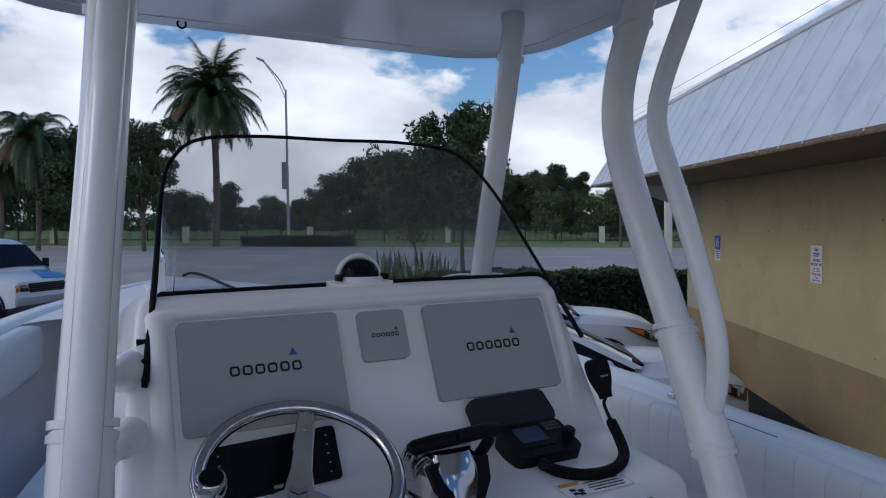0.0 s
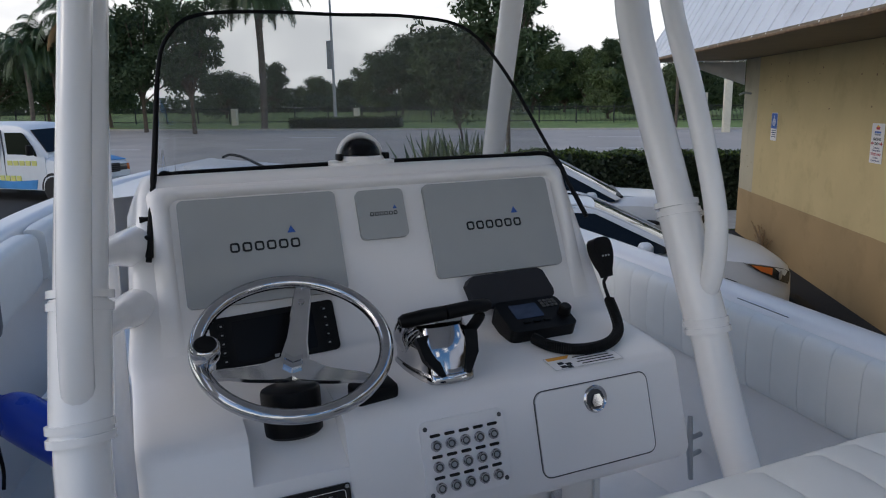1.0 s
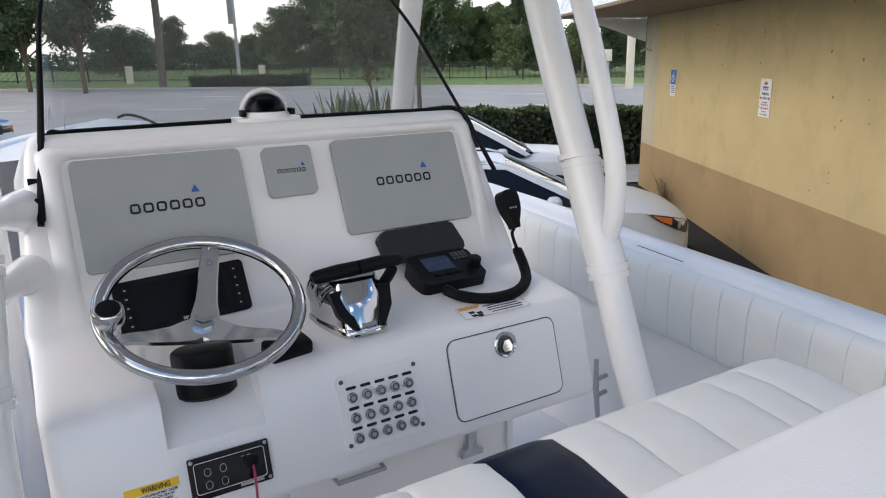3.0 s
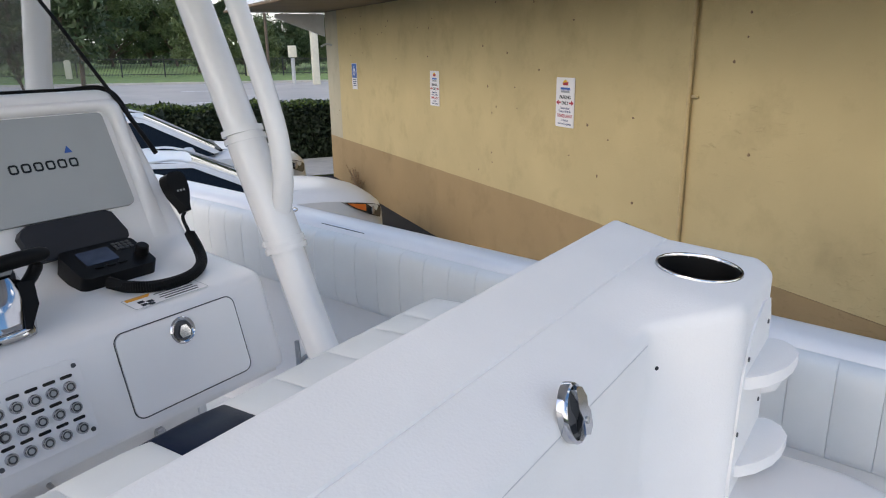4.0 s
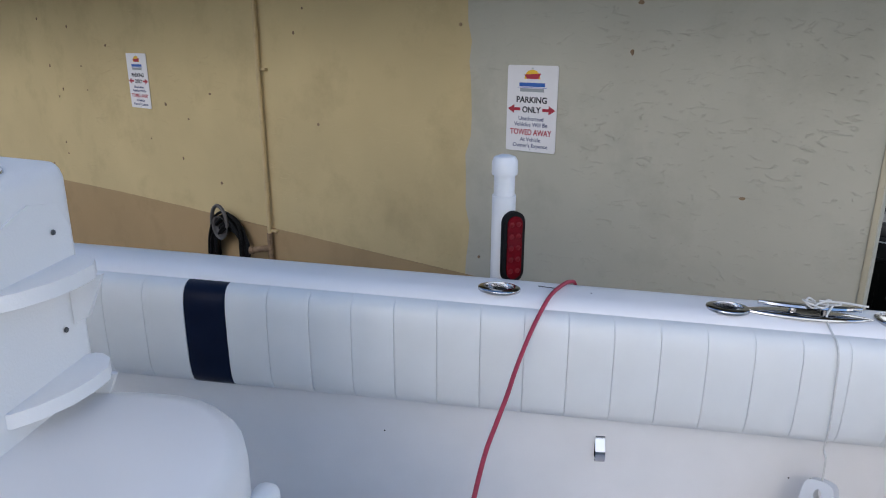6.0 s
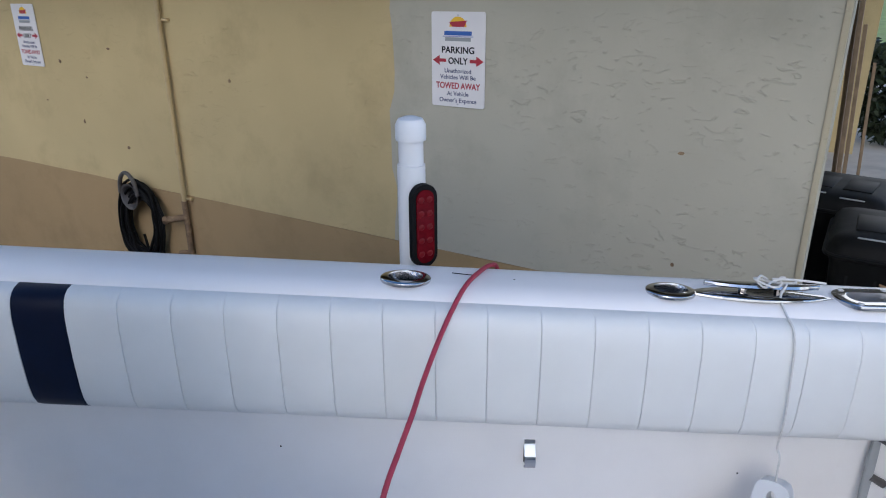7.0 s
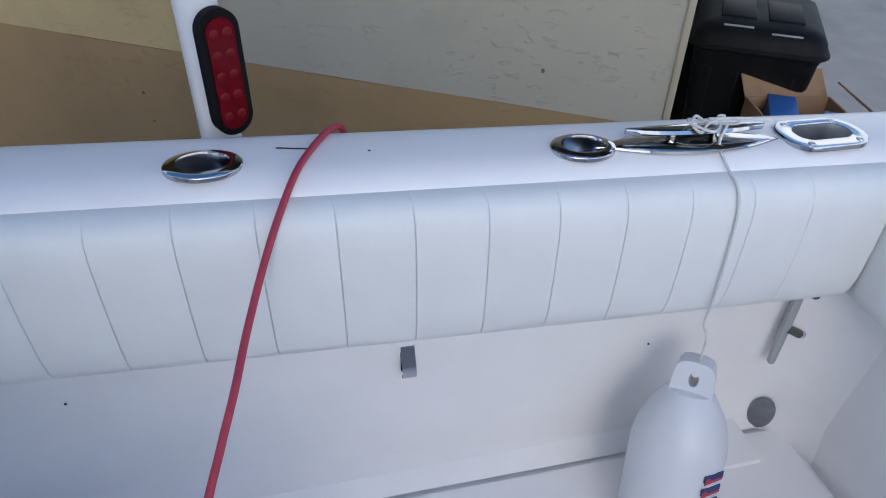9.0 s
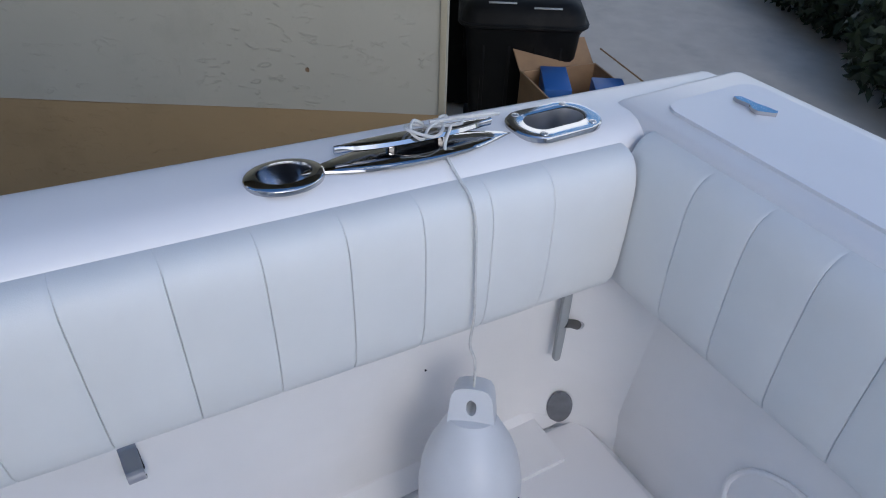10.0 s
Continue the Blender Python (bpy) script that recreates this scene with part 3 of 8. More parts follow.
# ---- signs ----
def parking_sign(y, z, label):
    s = thing("parking_sign", (WX, y, z - 0.2285), label, "sign", "parking signs on the wall", at=I4)
    f = plane_frame((WX - 0.006, y, z), (0, -1, 0), (0, 0, 1))
    part("plate", prism(B(), rrect(0.305, 0.457, 0.012), -0.004, 0.0, f), SIGNWHITE, s, smooth=False)
    g = f @ pose(0, 0, 0.0006)
    lathe_m = g @ pose(0, 0.158, 0)
    sunbm = prism(B(), [(0.048 * math.cos(a), 0.048 * math.sin(a)) for a in [math.pi * k / 14 for k in range(15)]], 0, 0.0006, lathe_m)
    part("sun_mark", sunbm, SIGNYEL, s, smooth=False)
    part("boat_mark", prism(B(), [(-0.05, 0.022), (0.052, 0.03), (0.035, 0.0), (-0.03, 0.0)], 0.0007, 0.0012, lathe_m), SIGNRED, s, smooth=False)
    bar(0.155, 0.020, g @ pose(0, 0.128, 0), s, SIGNBLUE, "name_bar")
    bar(0.175, 0.0025, g @ pose(0, 0.113, 0), s, SIGNBLUE, "rule")
    bar(0.145, 0.018, g @ pose(0, 0.100, 0), s, COVER, "name_bar")
    letters("PARKING", 0.044, g @ pose(0, 0.034, 0), s, INK, width=0.185)
    letters("ONLY", 0.044, g @ pose(0, -0.018, 0), s, INK, width=0.112)
    for sx in (-1, 1):
        part("arrow", prism(B(), [(sx * x, yy) for x, yy in ((0.068, 0.008), (0.105, 0.008), (0.105, 0.024), (0.145, 0.0), (0.105, -0.024), (0.105, -0.008), (0.068, -0.008))][::sx], 0, 0.0008, g @ pose(0, -0.002, 0)), SIGNRED, s, smooth=False)
    letters("Unathorized", 0.030, g @ pose(0, -0.061, 0), s, NAVYINK, width=0.152)
    letters("Vehicles Will Be", 0.030, g @ pose(0, -0.092, 0), s, NAVYINK, width=0.205)
    letters("TOWED AWAY", 0.042, g @ pose(0, -0.138, 0), s, SIGNRED, width=0.255)
    letters("At Vehicle", 0.030, g @ pose(0, -0.173, 0), s, NAVYINK, width=0.125)
    letters("Owner's Expense", 0.030, g @ pose(0, -0.206, 0), s, NAVYINK, width=0.215)
    for yy in (0.212, -0.216):
        part("screw", lathe(B(), [(0.005, 0), (0.004, 0.002), (0, 0.0025)], 8, f @ pose(0, yy, 0)), BRUSHED, s)
    return s


for y, z, lab in ((1.738, 1.800, "white parking sign with yellow sun mark on the grey wall"), (5.588, 1.816, "white parking sign with red arrows on the yellow wall"), (8.712, 1.820, "white parking sign with red arrows further along the yellow wall")):
    parking_sign(y, z, lab)
hs = thing("accessible_parking_sign", (WX, 12.42, 1.66), "blue and white accessible parking sign by the wall corner", "sign", at=I4)
f = plane_frame((WX - 0.006, 12.42, 1.889), (0, -1, 0), (0, 0, 1))
part("plate", prism(B(), rrect(0.305, 0.457, 0.012), -0.004, 0.0, f), SIGNWHITE, hs, smooth=False)
part("blue_field", prism(B(), rrect(0.29, 0.25, 0.01, cy=0.095), 0.0, 0.0008, f), SIGNBLUE, hs, smooth=False)
part("white_ring", tube(B(), [(0.055 * math.cos(a), 0.075 + 0.055 * math.sin(a), 0.0015) for a in [2 * math.pi * k / 20 for k in range(21)]], 0.009, 6, f), SIGNWHITE, hs)
bar(0.02, 0.11, f @ pose(-0.01, 0.13, 0.001), hs, SIGNWHITE)
for yy, w in ((-0.06, 0.2), (-0.095, 0.22), (-0.13, 0.18), (-0.165, 0.2)):
    bar(w, 0.014, f @ pose(0, yy, 0.0003), hs, NAVYINK)

# conduit pipe, bib tap and hose
pp = thing("wall_pipe", (WX - 0.03, 3.96, 0.7), "yellow-painted vertical conduit pipe clipped to the wall", "pipe", at=I4)
part("pipe", tube(B(), [(WX - 0.028, 3.96, 3.05), (WX - 0.028, 3.96, 0.74)], 0.017, 10), PIPEY, pp)
for z in (1.955, 0.76, 2.7):
    part("clip", box(B(), (WX - 0.012, 3.96 - 0.02, z), (0.03, 0.10, 0.02), 0.004), PIPEY, pp)
tp = thing("rusty_tap_pipe", (WX - 0.03, 3.96, 0.35), "rusty wall pipe with a brown bib tap", "tap", at=I4)
part("riser", tube(B(), [(WX - 0.03, 3.96, 0.74), (WX - 0.03, 3.96, 0.30)], 0.022, 10), RUST, tp)
part("elbow", tube(B(), smooth_path([(WX - 0.03, 3.96, 0.62), (WX - 0.06, 4.00, 0.615), (WX - 0.10, 4.08, 0.60)], 4), 0.024, 10), RUST, tp)
part("cap", tube(B(), [(WX - 0.10, 4.08, 0.60), (WX - 0.115, 4.105, 0.596)], 0.03, 8), RUST, tp)
part("lower_stub", tube(B(), [(WX - 0.03, 3.96, 0.36), (WX - 0.07, 4.04, 0.35)], 0.014, 8), RUST, tp)
hose = thing("garden_hose", (WX - 0.1, 4.45, 0.1), "coiled black garden hose hung on a grey wall holder", "hose", at=I4)
part("holder", lathe(B(), [(0.05, 0.0), (0.055, 0.05), (0.075, 0.10), (0.095, 0.115), (0.098, 0.125), (0.085, 0.12), (0.06, 0.06), (0.0, 0.055)], 20, plane_frame((WX, 4.46, 0.72), (0, -1, 0), (0, 0, 1))), HOSEGREY, hose, "dark grey plastic hose holder")
part("hoop", tube(B(), [(WX - 0.12, 4.46 + 0.10 * math.cos(a), 0.74 + 0.16 * math.sin(a)) for a in [math.pi * k / 12 for k in range(13)]], 0.015, 8), HOSEGREY, hose)
for k in range(13):
    w, h = 0.17 + 0.022 * (k % 4), 0.25 + 0.022 * ((k * 5) % 4)
    cy, cz, cx = 4.40 + rng.uniform(-0.055, 0.055), 0.53 - 0.03 * (k % 3), WX - 0.05 - 0.012 * (k % 5)
    ph = rng.uniform(0, 6.28)
    pts = [(cx + rng.uniform(-0.008, 0.008), cy + w * (1 + 0.07 * math.sin(2 * a + ph)) * math.cos(a) - 0.10 * (cz + h * math.sin(a) - 0.75), cz + h * math.sin(a)) for a in [2 * math.pi * j / 22 for j in range(22)]]
    part("coil", tube(B(), smooth_path(pts + [pts[0]], 2), 0.0115, 8), RUBBER, hose)
for dy in (0.10, -0.02, -0.20):
    part("hanging_end", tube(B(), smooth_path([(WX - 0.07, 4.45 + dy, 0.42), (WX - 0.06, 4.42 + dy, 0.2), (WX - 0.05, 4.37 + dy, LOT + 0.03)], 5), 0.0105, 8), RUBBER, hose)

# dry weed growing at the foot of the wall
wd = thing("wall_weed", (WX - 0.06, 12.3, LOT), "dry brown weed growing at the foot of the wall", "weed", at=I4)
gw = random.Random(12)
for k in range(16):
    q = Vector((WX - 0.06, 12.3 + gw.uniform(-0.12, 0.12), LOT))
    tip = q + Vector((gw.uniform(-0.10, 0.03), gw.uniform(-0.35, 0.45), gw.uniform(0.2, 0.48)))
    part("stem", tube(B(), smooth_path([q, q.lerp(tip, 0.5) + Vector((-0.02, 0, 0.06)), tip], 3), 0.004, 5), WOOD, wd)
    bm = B()
    for j in range(11):
        c_ = q.lerp(tip, 0.35 + 0.065 * j) + Vector((-0.01, gw.uniform(-0.03, 0.03), gw.uniform(0.0, 0.04)))
        v = [bm.verts.new(c_ + Vector((dx, dy, dz))) for dx, dy, dz in ((0, -0.022, 0), (-0.012, 0, -0.012), (0, 0.022, 0.006), (0.008, 0, 0.014))]
        bm.faces.new(v)
    tagged(part("leaf_spray", bm, PALMDRY, wd, smooth=False), kind="stuff")

# ---- bins and clutter behind the building ----
def wheelie_bin(x, y, rot, label, lid_tilt=0):
    b = thing("wheelie_bin", (x, y, LOT), label, "bin", "wheelie bins", at=I4)
    m = pose(x, y, LOT, 0, 0, rot)
    loft_rows = [[m @ Vector((px * w, py * w, z)) for px, py in rrect(0.62, 0.72, 0.06, 3)] for z, w in ((0.05, 0.80), (0.5, 0.9), (0.93, 1.0), (0.96, 1.04))]
    part("body", loft(B(), loft_rows), BIN, b)
    lid = [[m @ Vector((px * w, py * w + 0.03, z)) for px, py in rrect(0.68, 0.80, 0.09, 4)] for z, w in ((0.955, 0.985), (0.962, 1.0), (0.985, 1.0), (0.992, 0.985), (1.03, 0.97), (1.065, 0.90), (1.083, 0.78), (1.092, 0.5), (1.093, 0.1))]
    ld = part("lid", loft(B(), lid), BIN, b)
    for k in range(2):
        part("lid_panel", box(B(), (0.12 - 0.24 * k, -0.02, 1.088), (0.18, 0.34, 0.02), 0.008, m), BIN, ld, "raised grey panel")
        part("lid_sticker", box(B(), (0.12 - 0.24 * k, -0.28 + 0.03 * k, 1.066 + 0.012 * k), (0.15, 0.11, 0.006), 0.002, m), COVER, ld, "worn pale instruction sticker")
    part("lid_rim", tube(B(), [m @ Vector((px * 1.012, py * 1.012 + 0.03, 0.975)) for px, py in rrect(0.68, 0.80, 0.09, 4) + rrect(0.68, 0.80, 0.09, 4)[:1]], 0.012, 8), BIN, ld, "rolled lid rim")
    for k in range(4):
        part("body_rib", box(B(), (-0.21 + 0.14 * k, -0.335, 0.66), (0.02, 0.02, 0.46), 0.006, m @ pose(0, 0, 0, 4, 0, 0) @ pose(0, 0.05, 0)), BIN, b)
    part("handle", tube(B(), [m @ Vector(q) for q in ((-0.22, 0.42, 0.98), (-0.22, 0.48, 1.0), (0.22, 0.48, 1.0), (0.22, 0.42, 0.98))], 0.016, 8), BIN, b)
    for sx in (-1, 1):
        part("wheel", lathe(B(), [(0.0, -0.025), (0.09, -0.025), (0.1, -0.015), (0.1, 0.015), (0.09, 0.025), (0, 0.025)], 16, m @ pose(sx * 0.27, 0.30, 0.10, 0, 90, 0)), TYRE, b)
    return b


wheelie_bin(5.93, -0.31, -90, "black wheelie bin with a closed scuffed lid beside the wall end")
wheelie_bin(6.85, 0.02, -98, "black wheelie bin standing behind the first")
crate = thing("cardboard_box", (5.29, -0.60, 0.25), "open brown cardboard box of clutter on a black tub", "box", at=I4)
for dx, dy, w, d_, tilt in ((0, -0.22, 0.5, 0.012, 0), (0, 0.22, 0.5, 0.012, 0), (-0.25, 0, 0.012, 0.45, 0), (0.25, 0, 0.012, 0.45, 0)):
    part("side", box(B(), (dx, dy, 0.38), (w, d_, 0.30), 0.002, pose(5.29, -0.60, 0, 0, 0, 20)), CARD, crate, smooth=False)
for dx, dy, rx, ry in ((0, -0.31, 35, 0), (-0.33, 0, 0, 40), (0.33, 0, 0, -35)):
    part("flap", box(B(), (0, 0, 0), (0.48 if dx == 0 else 0.2, 0.2 if dx == 0 else 0.44, 0.008), 0, pose(5.29, -0.60, 0, 0, 0, 20) @ pose(dx, dy, 0.56, rx, ry, 0)), CARD, crate, smooth=False)
part("bottom", box(B(), (0, 0, 0.28), (0.5, 0.45, 0.012), 0, pose(5.29, -0.60, 0, 0, 0, 20)), CARD, crate, smooth=False)
tub_ = thing("black_tub", (5.29, -0.60, LOT), "black plastic tub that holds the cardboard box", "tub", at=I4)
part("body", loft(B(), [[pose(5.29, -0.60, 0, 0, 0, 20) @ Vector((px * w, py * w, z)) for px, py in rrect(0.62, 0.60, 0.08, 3)] for z, w in ((LOT, 0.80), (0.23, 0.97), (0.25, 1.0))]), BIN, tub_)
cb = thing("blue_carton", (5.17, -0.74, 0.47), "blue and white printed carton lying in the box", "carton", at=I4)
part("carton", box(B(), (5.17, -0.74, 0.515), (0.34, 0.16, 0.09), 0.004, pose(0, 0, 0, 0, 0, 0)), BLUEBOX, cb)
part("print", box(B(), (5.08, -0.74, 0.563), (0.06, 0.10, 0.002), 0.0), SIGNWHITE, cb)
cb2 = thing("blue_carton", (5.35, -0.50, 0.42), "blue carton standing at the back of the box", "carton", at=I4)
part("carton", box(B(), (5.36, -0.48, 0.49), (0.30, 0.14, 0.10), 0.004), BLUEBOX, cb2)
for i, (x, y, l, rz) in enumerate(((7.5, 0.02, 2.5, 2), (7.75, 0.06, 2.3, -2), (8.3, 0.0, 2.1, 3), (8.9, 0.08, 2.6, -1), (9.4, -0.1, 1.7, 4))):
    pl = thing("leaning_plank", (x, y, LOT), "weathered timber plank standing behind the building", "plank", "planks by the wall", at=I4)
    part("plank", box(B(), (0, 0, l / 2), (0.14, 0.03, l), 0.004, pose(x, y, LOT, -3, rz, 0)), WOOD, pl, smooth=False)


# ---- the boat ----
def hb(y):
    return 1.39 if y <= 0 else 1.39 * (1 - (min(y, 5.0) / 5.05) ** 3)


def sheer(y):
    return 1.701 + 0.055 * y - 0.0035 * max(0.0, y - 1.0) ** 2


DECK = 0.86
YT = -3.22
ST = span(YT + 0.02, 0, 64) + span(0, 4.6, 22)[1:] + [4.75, 4.88, 4.98]

hull = thing("boat", (0, 0, 0.3), "white fibreglass centre-console boat on a trailer", "boat")
bm = B()
rows = []
for y in ST:
    w, z = hb(y), sheer(y)
    k = max(0.0, y / 5.0)
    ch = 0.62 + 0.5 * k * k
    rows.append([(-w, y, z - 0.05), (-w * (0.985 - 0.1 * k), y, z - 0.35), (-w * (0.90 - 0.35 * k), y, ch), (0, y, 0.38 + 0.9 * k ** 3), (w * (0.90 - 0.35 * k), y, ch), (w * (0.985 - 0.1 * k), y, z - 0.35), (w, y, z - 0.05)])
grid(bm, rows)
part("hull_side", bm, GEL, hull, "glossy white hull")
part("transom", box(B(), (0, YT + 0.02, 1.0), (2.66, 0.05, 1.08), 0.01), GEL, hull)
for sx in (1, -1):
    bm = B()
    rows = []
    for y in ST:
        w, z = hb(y), sheer(y)
        d = min(0.15, max(0.02, w * 0.5))
        sec = [(w + 0.010, z - 0.07), (w + 0.012, z - 0.025), (w + 0.004, z - 0.006), (w - 0.008, z + 0.003), (w - 0.020, z + 0.0065), (w - d * 0.3, z + 0.0085), (w - d * 0.66, z + 0.0085), (w - d * 0.80, z + 0.0050), (w - d * 0.90, z - 0.0035), (w - d * 0.965, z - 0.0140), (w - d * 0.995, z - 0.027), (w - d, z - 0.045), (w - d + 0.03, z - 0.08)]
        rows.append([(sx * a, y, b) for a, b in sec])
    grid(bm, rows)
    cap = part("gunwale", bm, GEL, hull, "smooth white gunwale cap")
    if sx > 0:
        gunwale_cap = cap
    bm = B()
    rows = []
    for y in [q for q in ST if q < 4.7]:
        w, z = hb(y), sheer(y)
        w = max(w, 0.35)
        rows.append([(sx * (w - 0.115), y, z - 0.05), (sx * (w - 0.10), y, z - 0.30), (sx * (w - 0.075), y, DECK + 0.10), (sx * (w - 0.085), y, DECK + 0.03), (sx * (w - 0.12), y, DECK)])
    grid(bm, rows)
    part("inner_liner", bm, GELMAT, hull, "matt white inner side")
    part("rub_rail", tube(B(), [(sx * (hb(y) + 0.018), y, sheer(y) - 0.085) for y in ST], 0.017, 8), COVER, hull)
bm = B()
rows = [[(x * max(0.3, hb(y) - 0.1), y, DECK - 0.004) for x in (-1, -0.5, 0, 0.5, 1)] for y in ST if y < 4.7]
grid(bm, rows)
deck = part("deck", bm, NONSKID, hull, "white textured non-skid deck")
# raised foredeck and bow cushions
bm = B()
rows = []
for y in span(3.0, 4.95, 10):
    w = hb(y)
    rows.append([(x * w * 0.97, y, sheer(y) + 0.02 - 0.05 * abs(x) ** 3) for x in (-1, -0.8, -0.4, 0, 0.4, 0.8, 1)])
grid(bm, rows)
part("foredeck", bm, GEL, hull, "crowned white foredeck")
part("anchor_hatch", box(B(), (0, 4.0, sheer(4.0) + 0.035), (0.5, 0.5, 0.03), 0.012), GEL, hull)
bl_ = thing("bow_line", (0.25, 4.4, sheer(4.4)), "thin black line lying over the foredeck", "rope")
part("line", tube(B(), smooth_path([(0.10, 4.85, sheer(4.85) + 0.03), (0.16, 4.78, sheer(4.78) + 0.055), (0.24, 4.62, sheer(4.62) + 0.045), (0.30, 4.2, sheer(4.2) + 0.028), (0.34, 3.6, sheer(3.6) + 0.028), (0.36, 3.1, sheer(3.1) + 0.026)], 5), 0.012, 8), RUBBER, bl_)
# transom cap with its hatch lines
bm = B()
box(bm, (0, (YT - 2.942) / 2, 1.545), (2.66, 0.278, 0.06), 0.018, seg=3)
for v in bm.verts:
    v.co.z -= 0.022
part("transom_cap", bm, GEL, hull, "flat white transom cap")
bm = B()


def liner_x(z):
    """The inner face of the side liner at the stern."""
    pts = ((DECK + 0.03, 0.085), (DECK + 0.10, 0.075), (sheer(-2.9) - 0.30, 0.10), (sheer(-2.9) - 0.05, 0.115))
    for (z0, d0), (z1, d1) in zip(pts, pts[1:]):
        if z <= z1:
            return hb(-2.9) - d0 - (d1 - d0) * max(0.0, (z - z0) / (z1 - z0))
    return hb(-2.9) - pts[-1][1]


COVE = 0.15
rows = []
for z in span(DECK - 0.004, 1.36, 10):
    xl = liner_x(z) + 0.0004
    rows.append([(xl - COVE + COVE * math.cos(radians(a)), -2.9654 + COVE - COVE * math.sin(radians(a)), z) for a in range(0, 91, 6)])
grid(bm, rows)
part("corner_cove", bm, GELMAT, hull, "rounded inner corner")
part("transom_inner", box(B(), (0, -2.985, 1.18), (2.56, 0.04, 0.70), 0.01), GELMAT, hull)
lid = part("bait_lid", prism(B(), rrect(1.7, 0.19, 0.03), 1.551, 1.558, pose(0.42, -3.085, 0)), GEL, hull, "flush transom hatch lid")
m_ = plane_frame((1.197, -3.105, 1.5585), (-0.93, 0.0, 0), (0, -1, 0))
part("lid_latch", prism(B(), [(-0.036, -0.006), (-0.028, -0.009), (-0.006, -0.006), (0.004, -0.013), (0.016, -0.014), (0.034, 0.006), (0.030, 0.013), (0.012, 0.010), (-0.004, 0.006), (-0.030, 0.004)], 0, 0.006, m_, 0.002), STEEL, lid, "polished lid latch")
# hatches in the cockpit sole with hinges
for i, (yc, ly) in enumerate(((-1.45, 1.19), (-2.52, 0.86))):
    ht = part("deck_hatch", prism(B(), rrect(0.62, ly, 0.03), DECK - 0.003, DECK + 0.006, pose(0.945, yc, 0)), GEL, hull, "white hinged deck hatch")
    if i == 0:
        for hy in (-1.46, -1.98):
            part("hinge", prism(B(), rrect(0.075, 0.042, 0.01), 0.006, 0.011, pose(1.255, hy, DECK), 0.0015), BRUSHED, ht)
            for dx in (-0.026, 0.026):
                for dy in (-0.011, 0.011):
                    part("screw", lathe(B(), [(0.0045, 0), (0.003, 0.002), (0, 0.0025)], 8, pose(1.255 + dx, hy + dy, DECK + 0.011)), STEEL, ht)
part("scupper", lathe(B(), [(0.034, -0.001), (0.033, 0.0015), (0.030, 0.0022), (0.016, 0.0016), (0.0, 0.0012)], 24, plane_frame((1.2725, -2.9070, 0.906), (-0.616, -0.788, 0), (0, 0, 1)) @ Matrix.Diagonal((0.76, 1.36, 1, 1))), SCUPGREY, hull, "dull grey round scupper cover")


part("corner_step", prism(B(), [(1.30, -2.70), (1.21, -2.71), (1.185, -2.735), (1.185, -2.86), (1.30, -2.86)], DECK - 0.003, DECK + 0.018, None, 0.012, 3), GELMAT, hull, "low moulded step in the corner")


# ---- padded bolsters ----
def pleat(y0, y1, zs, inset=0.0):
    """One upholstered pleat, x towards the cockpit, y along, z up from the gunwale."""
    sec = [(0.0, -0.014), (0.018, -0.012), (0.032, -0.0145), (0.043, -0.020), (0.051, -0.029), (0.056, -0.041), (0.0595, -0.057), (0.061, -0.075), (0.062, -0.14), (0.0595, -0.203), (0.055, -0.231), (0.047, -0.249), (0.034, -0.260), (0.018, -0.2635), (0.0, -0.264)]
    bm = B()
    rows = []
    for t, k in ((0.001, 0.95), (0.012, 0.980), (0.06, 0.995), (0.5, 1.004), (0.94, 0.995), (0.988, 0.980), (0.999, 0.95)):
        rows.append([(a * k, y0 + (y1 - y0) * t, zs + (b if a > 0.01 else b)) for a, b in sec])
    loft(bm, rows)
    return bm


def side_bolster(sx, y0, y1, navy, label):
    b = thing("coaming_bolster", (sx * 1.25, (y0 + y1) / 2, 1.28), label, "bolster", "coaming bolsters")
    seams = [y0] + [-2.058 - 0.0985 * j for j in range(7, 0, -1)] + [-2.058 + 0.0957 * k for k in range(int((y1 + 2.058) / 0.0957) + 1)]
    for a, c in zip(seams, seams[1:]):
        ym = (a + c) / 2
        bm = pleat(a, c, 0.0)
        for v in bm.verts:
            w = hb(v.co.y) - 0.145
            v.co.z += sheer(v.co.y)
            v.co.x = sx * (w - v.co.x + 0.012)
        if sx < 0:
            bmesh.ops.reverse_faces(bm, faces=bm.faces)
        is_navy = any(abs(ym - q) < 0.05 for q in navy)
        part("pleat", bm, NAVY if is_navy else VINYL, b, "navy blue vinyl accent pleat" if is_navy else "")
    return b


side_bolster(1, -2.894, 2.75, (-1.245,), "white pleated vinyl bolster with one navy pleat along the cockpit side")
side_bolster(-1, -2.885, 0.42, (-1.245,), "white pleated vinyl bolster along the other cockpit side")
tb = thing("transom_bolster", (0, -2.93, 1.24), "white pleated vinyl bolster across the transom", "bolster", "coaming bolsters")
TS = [1.232, 1.11] + [1.013 - 0.0975 * i for i in range(24)]
for a, b_ in zip(TS, TS[1:]):
    bm = pleat(b_, a, 0.0)
    for v in bm.verts:
        x, y, z = v.co
        v.co = (y, -2.955 + x * 0.95, 1.556 + z * 1.08)
    part("pleat", bm, VINYL, tb)

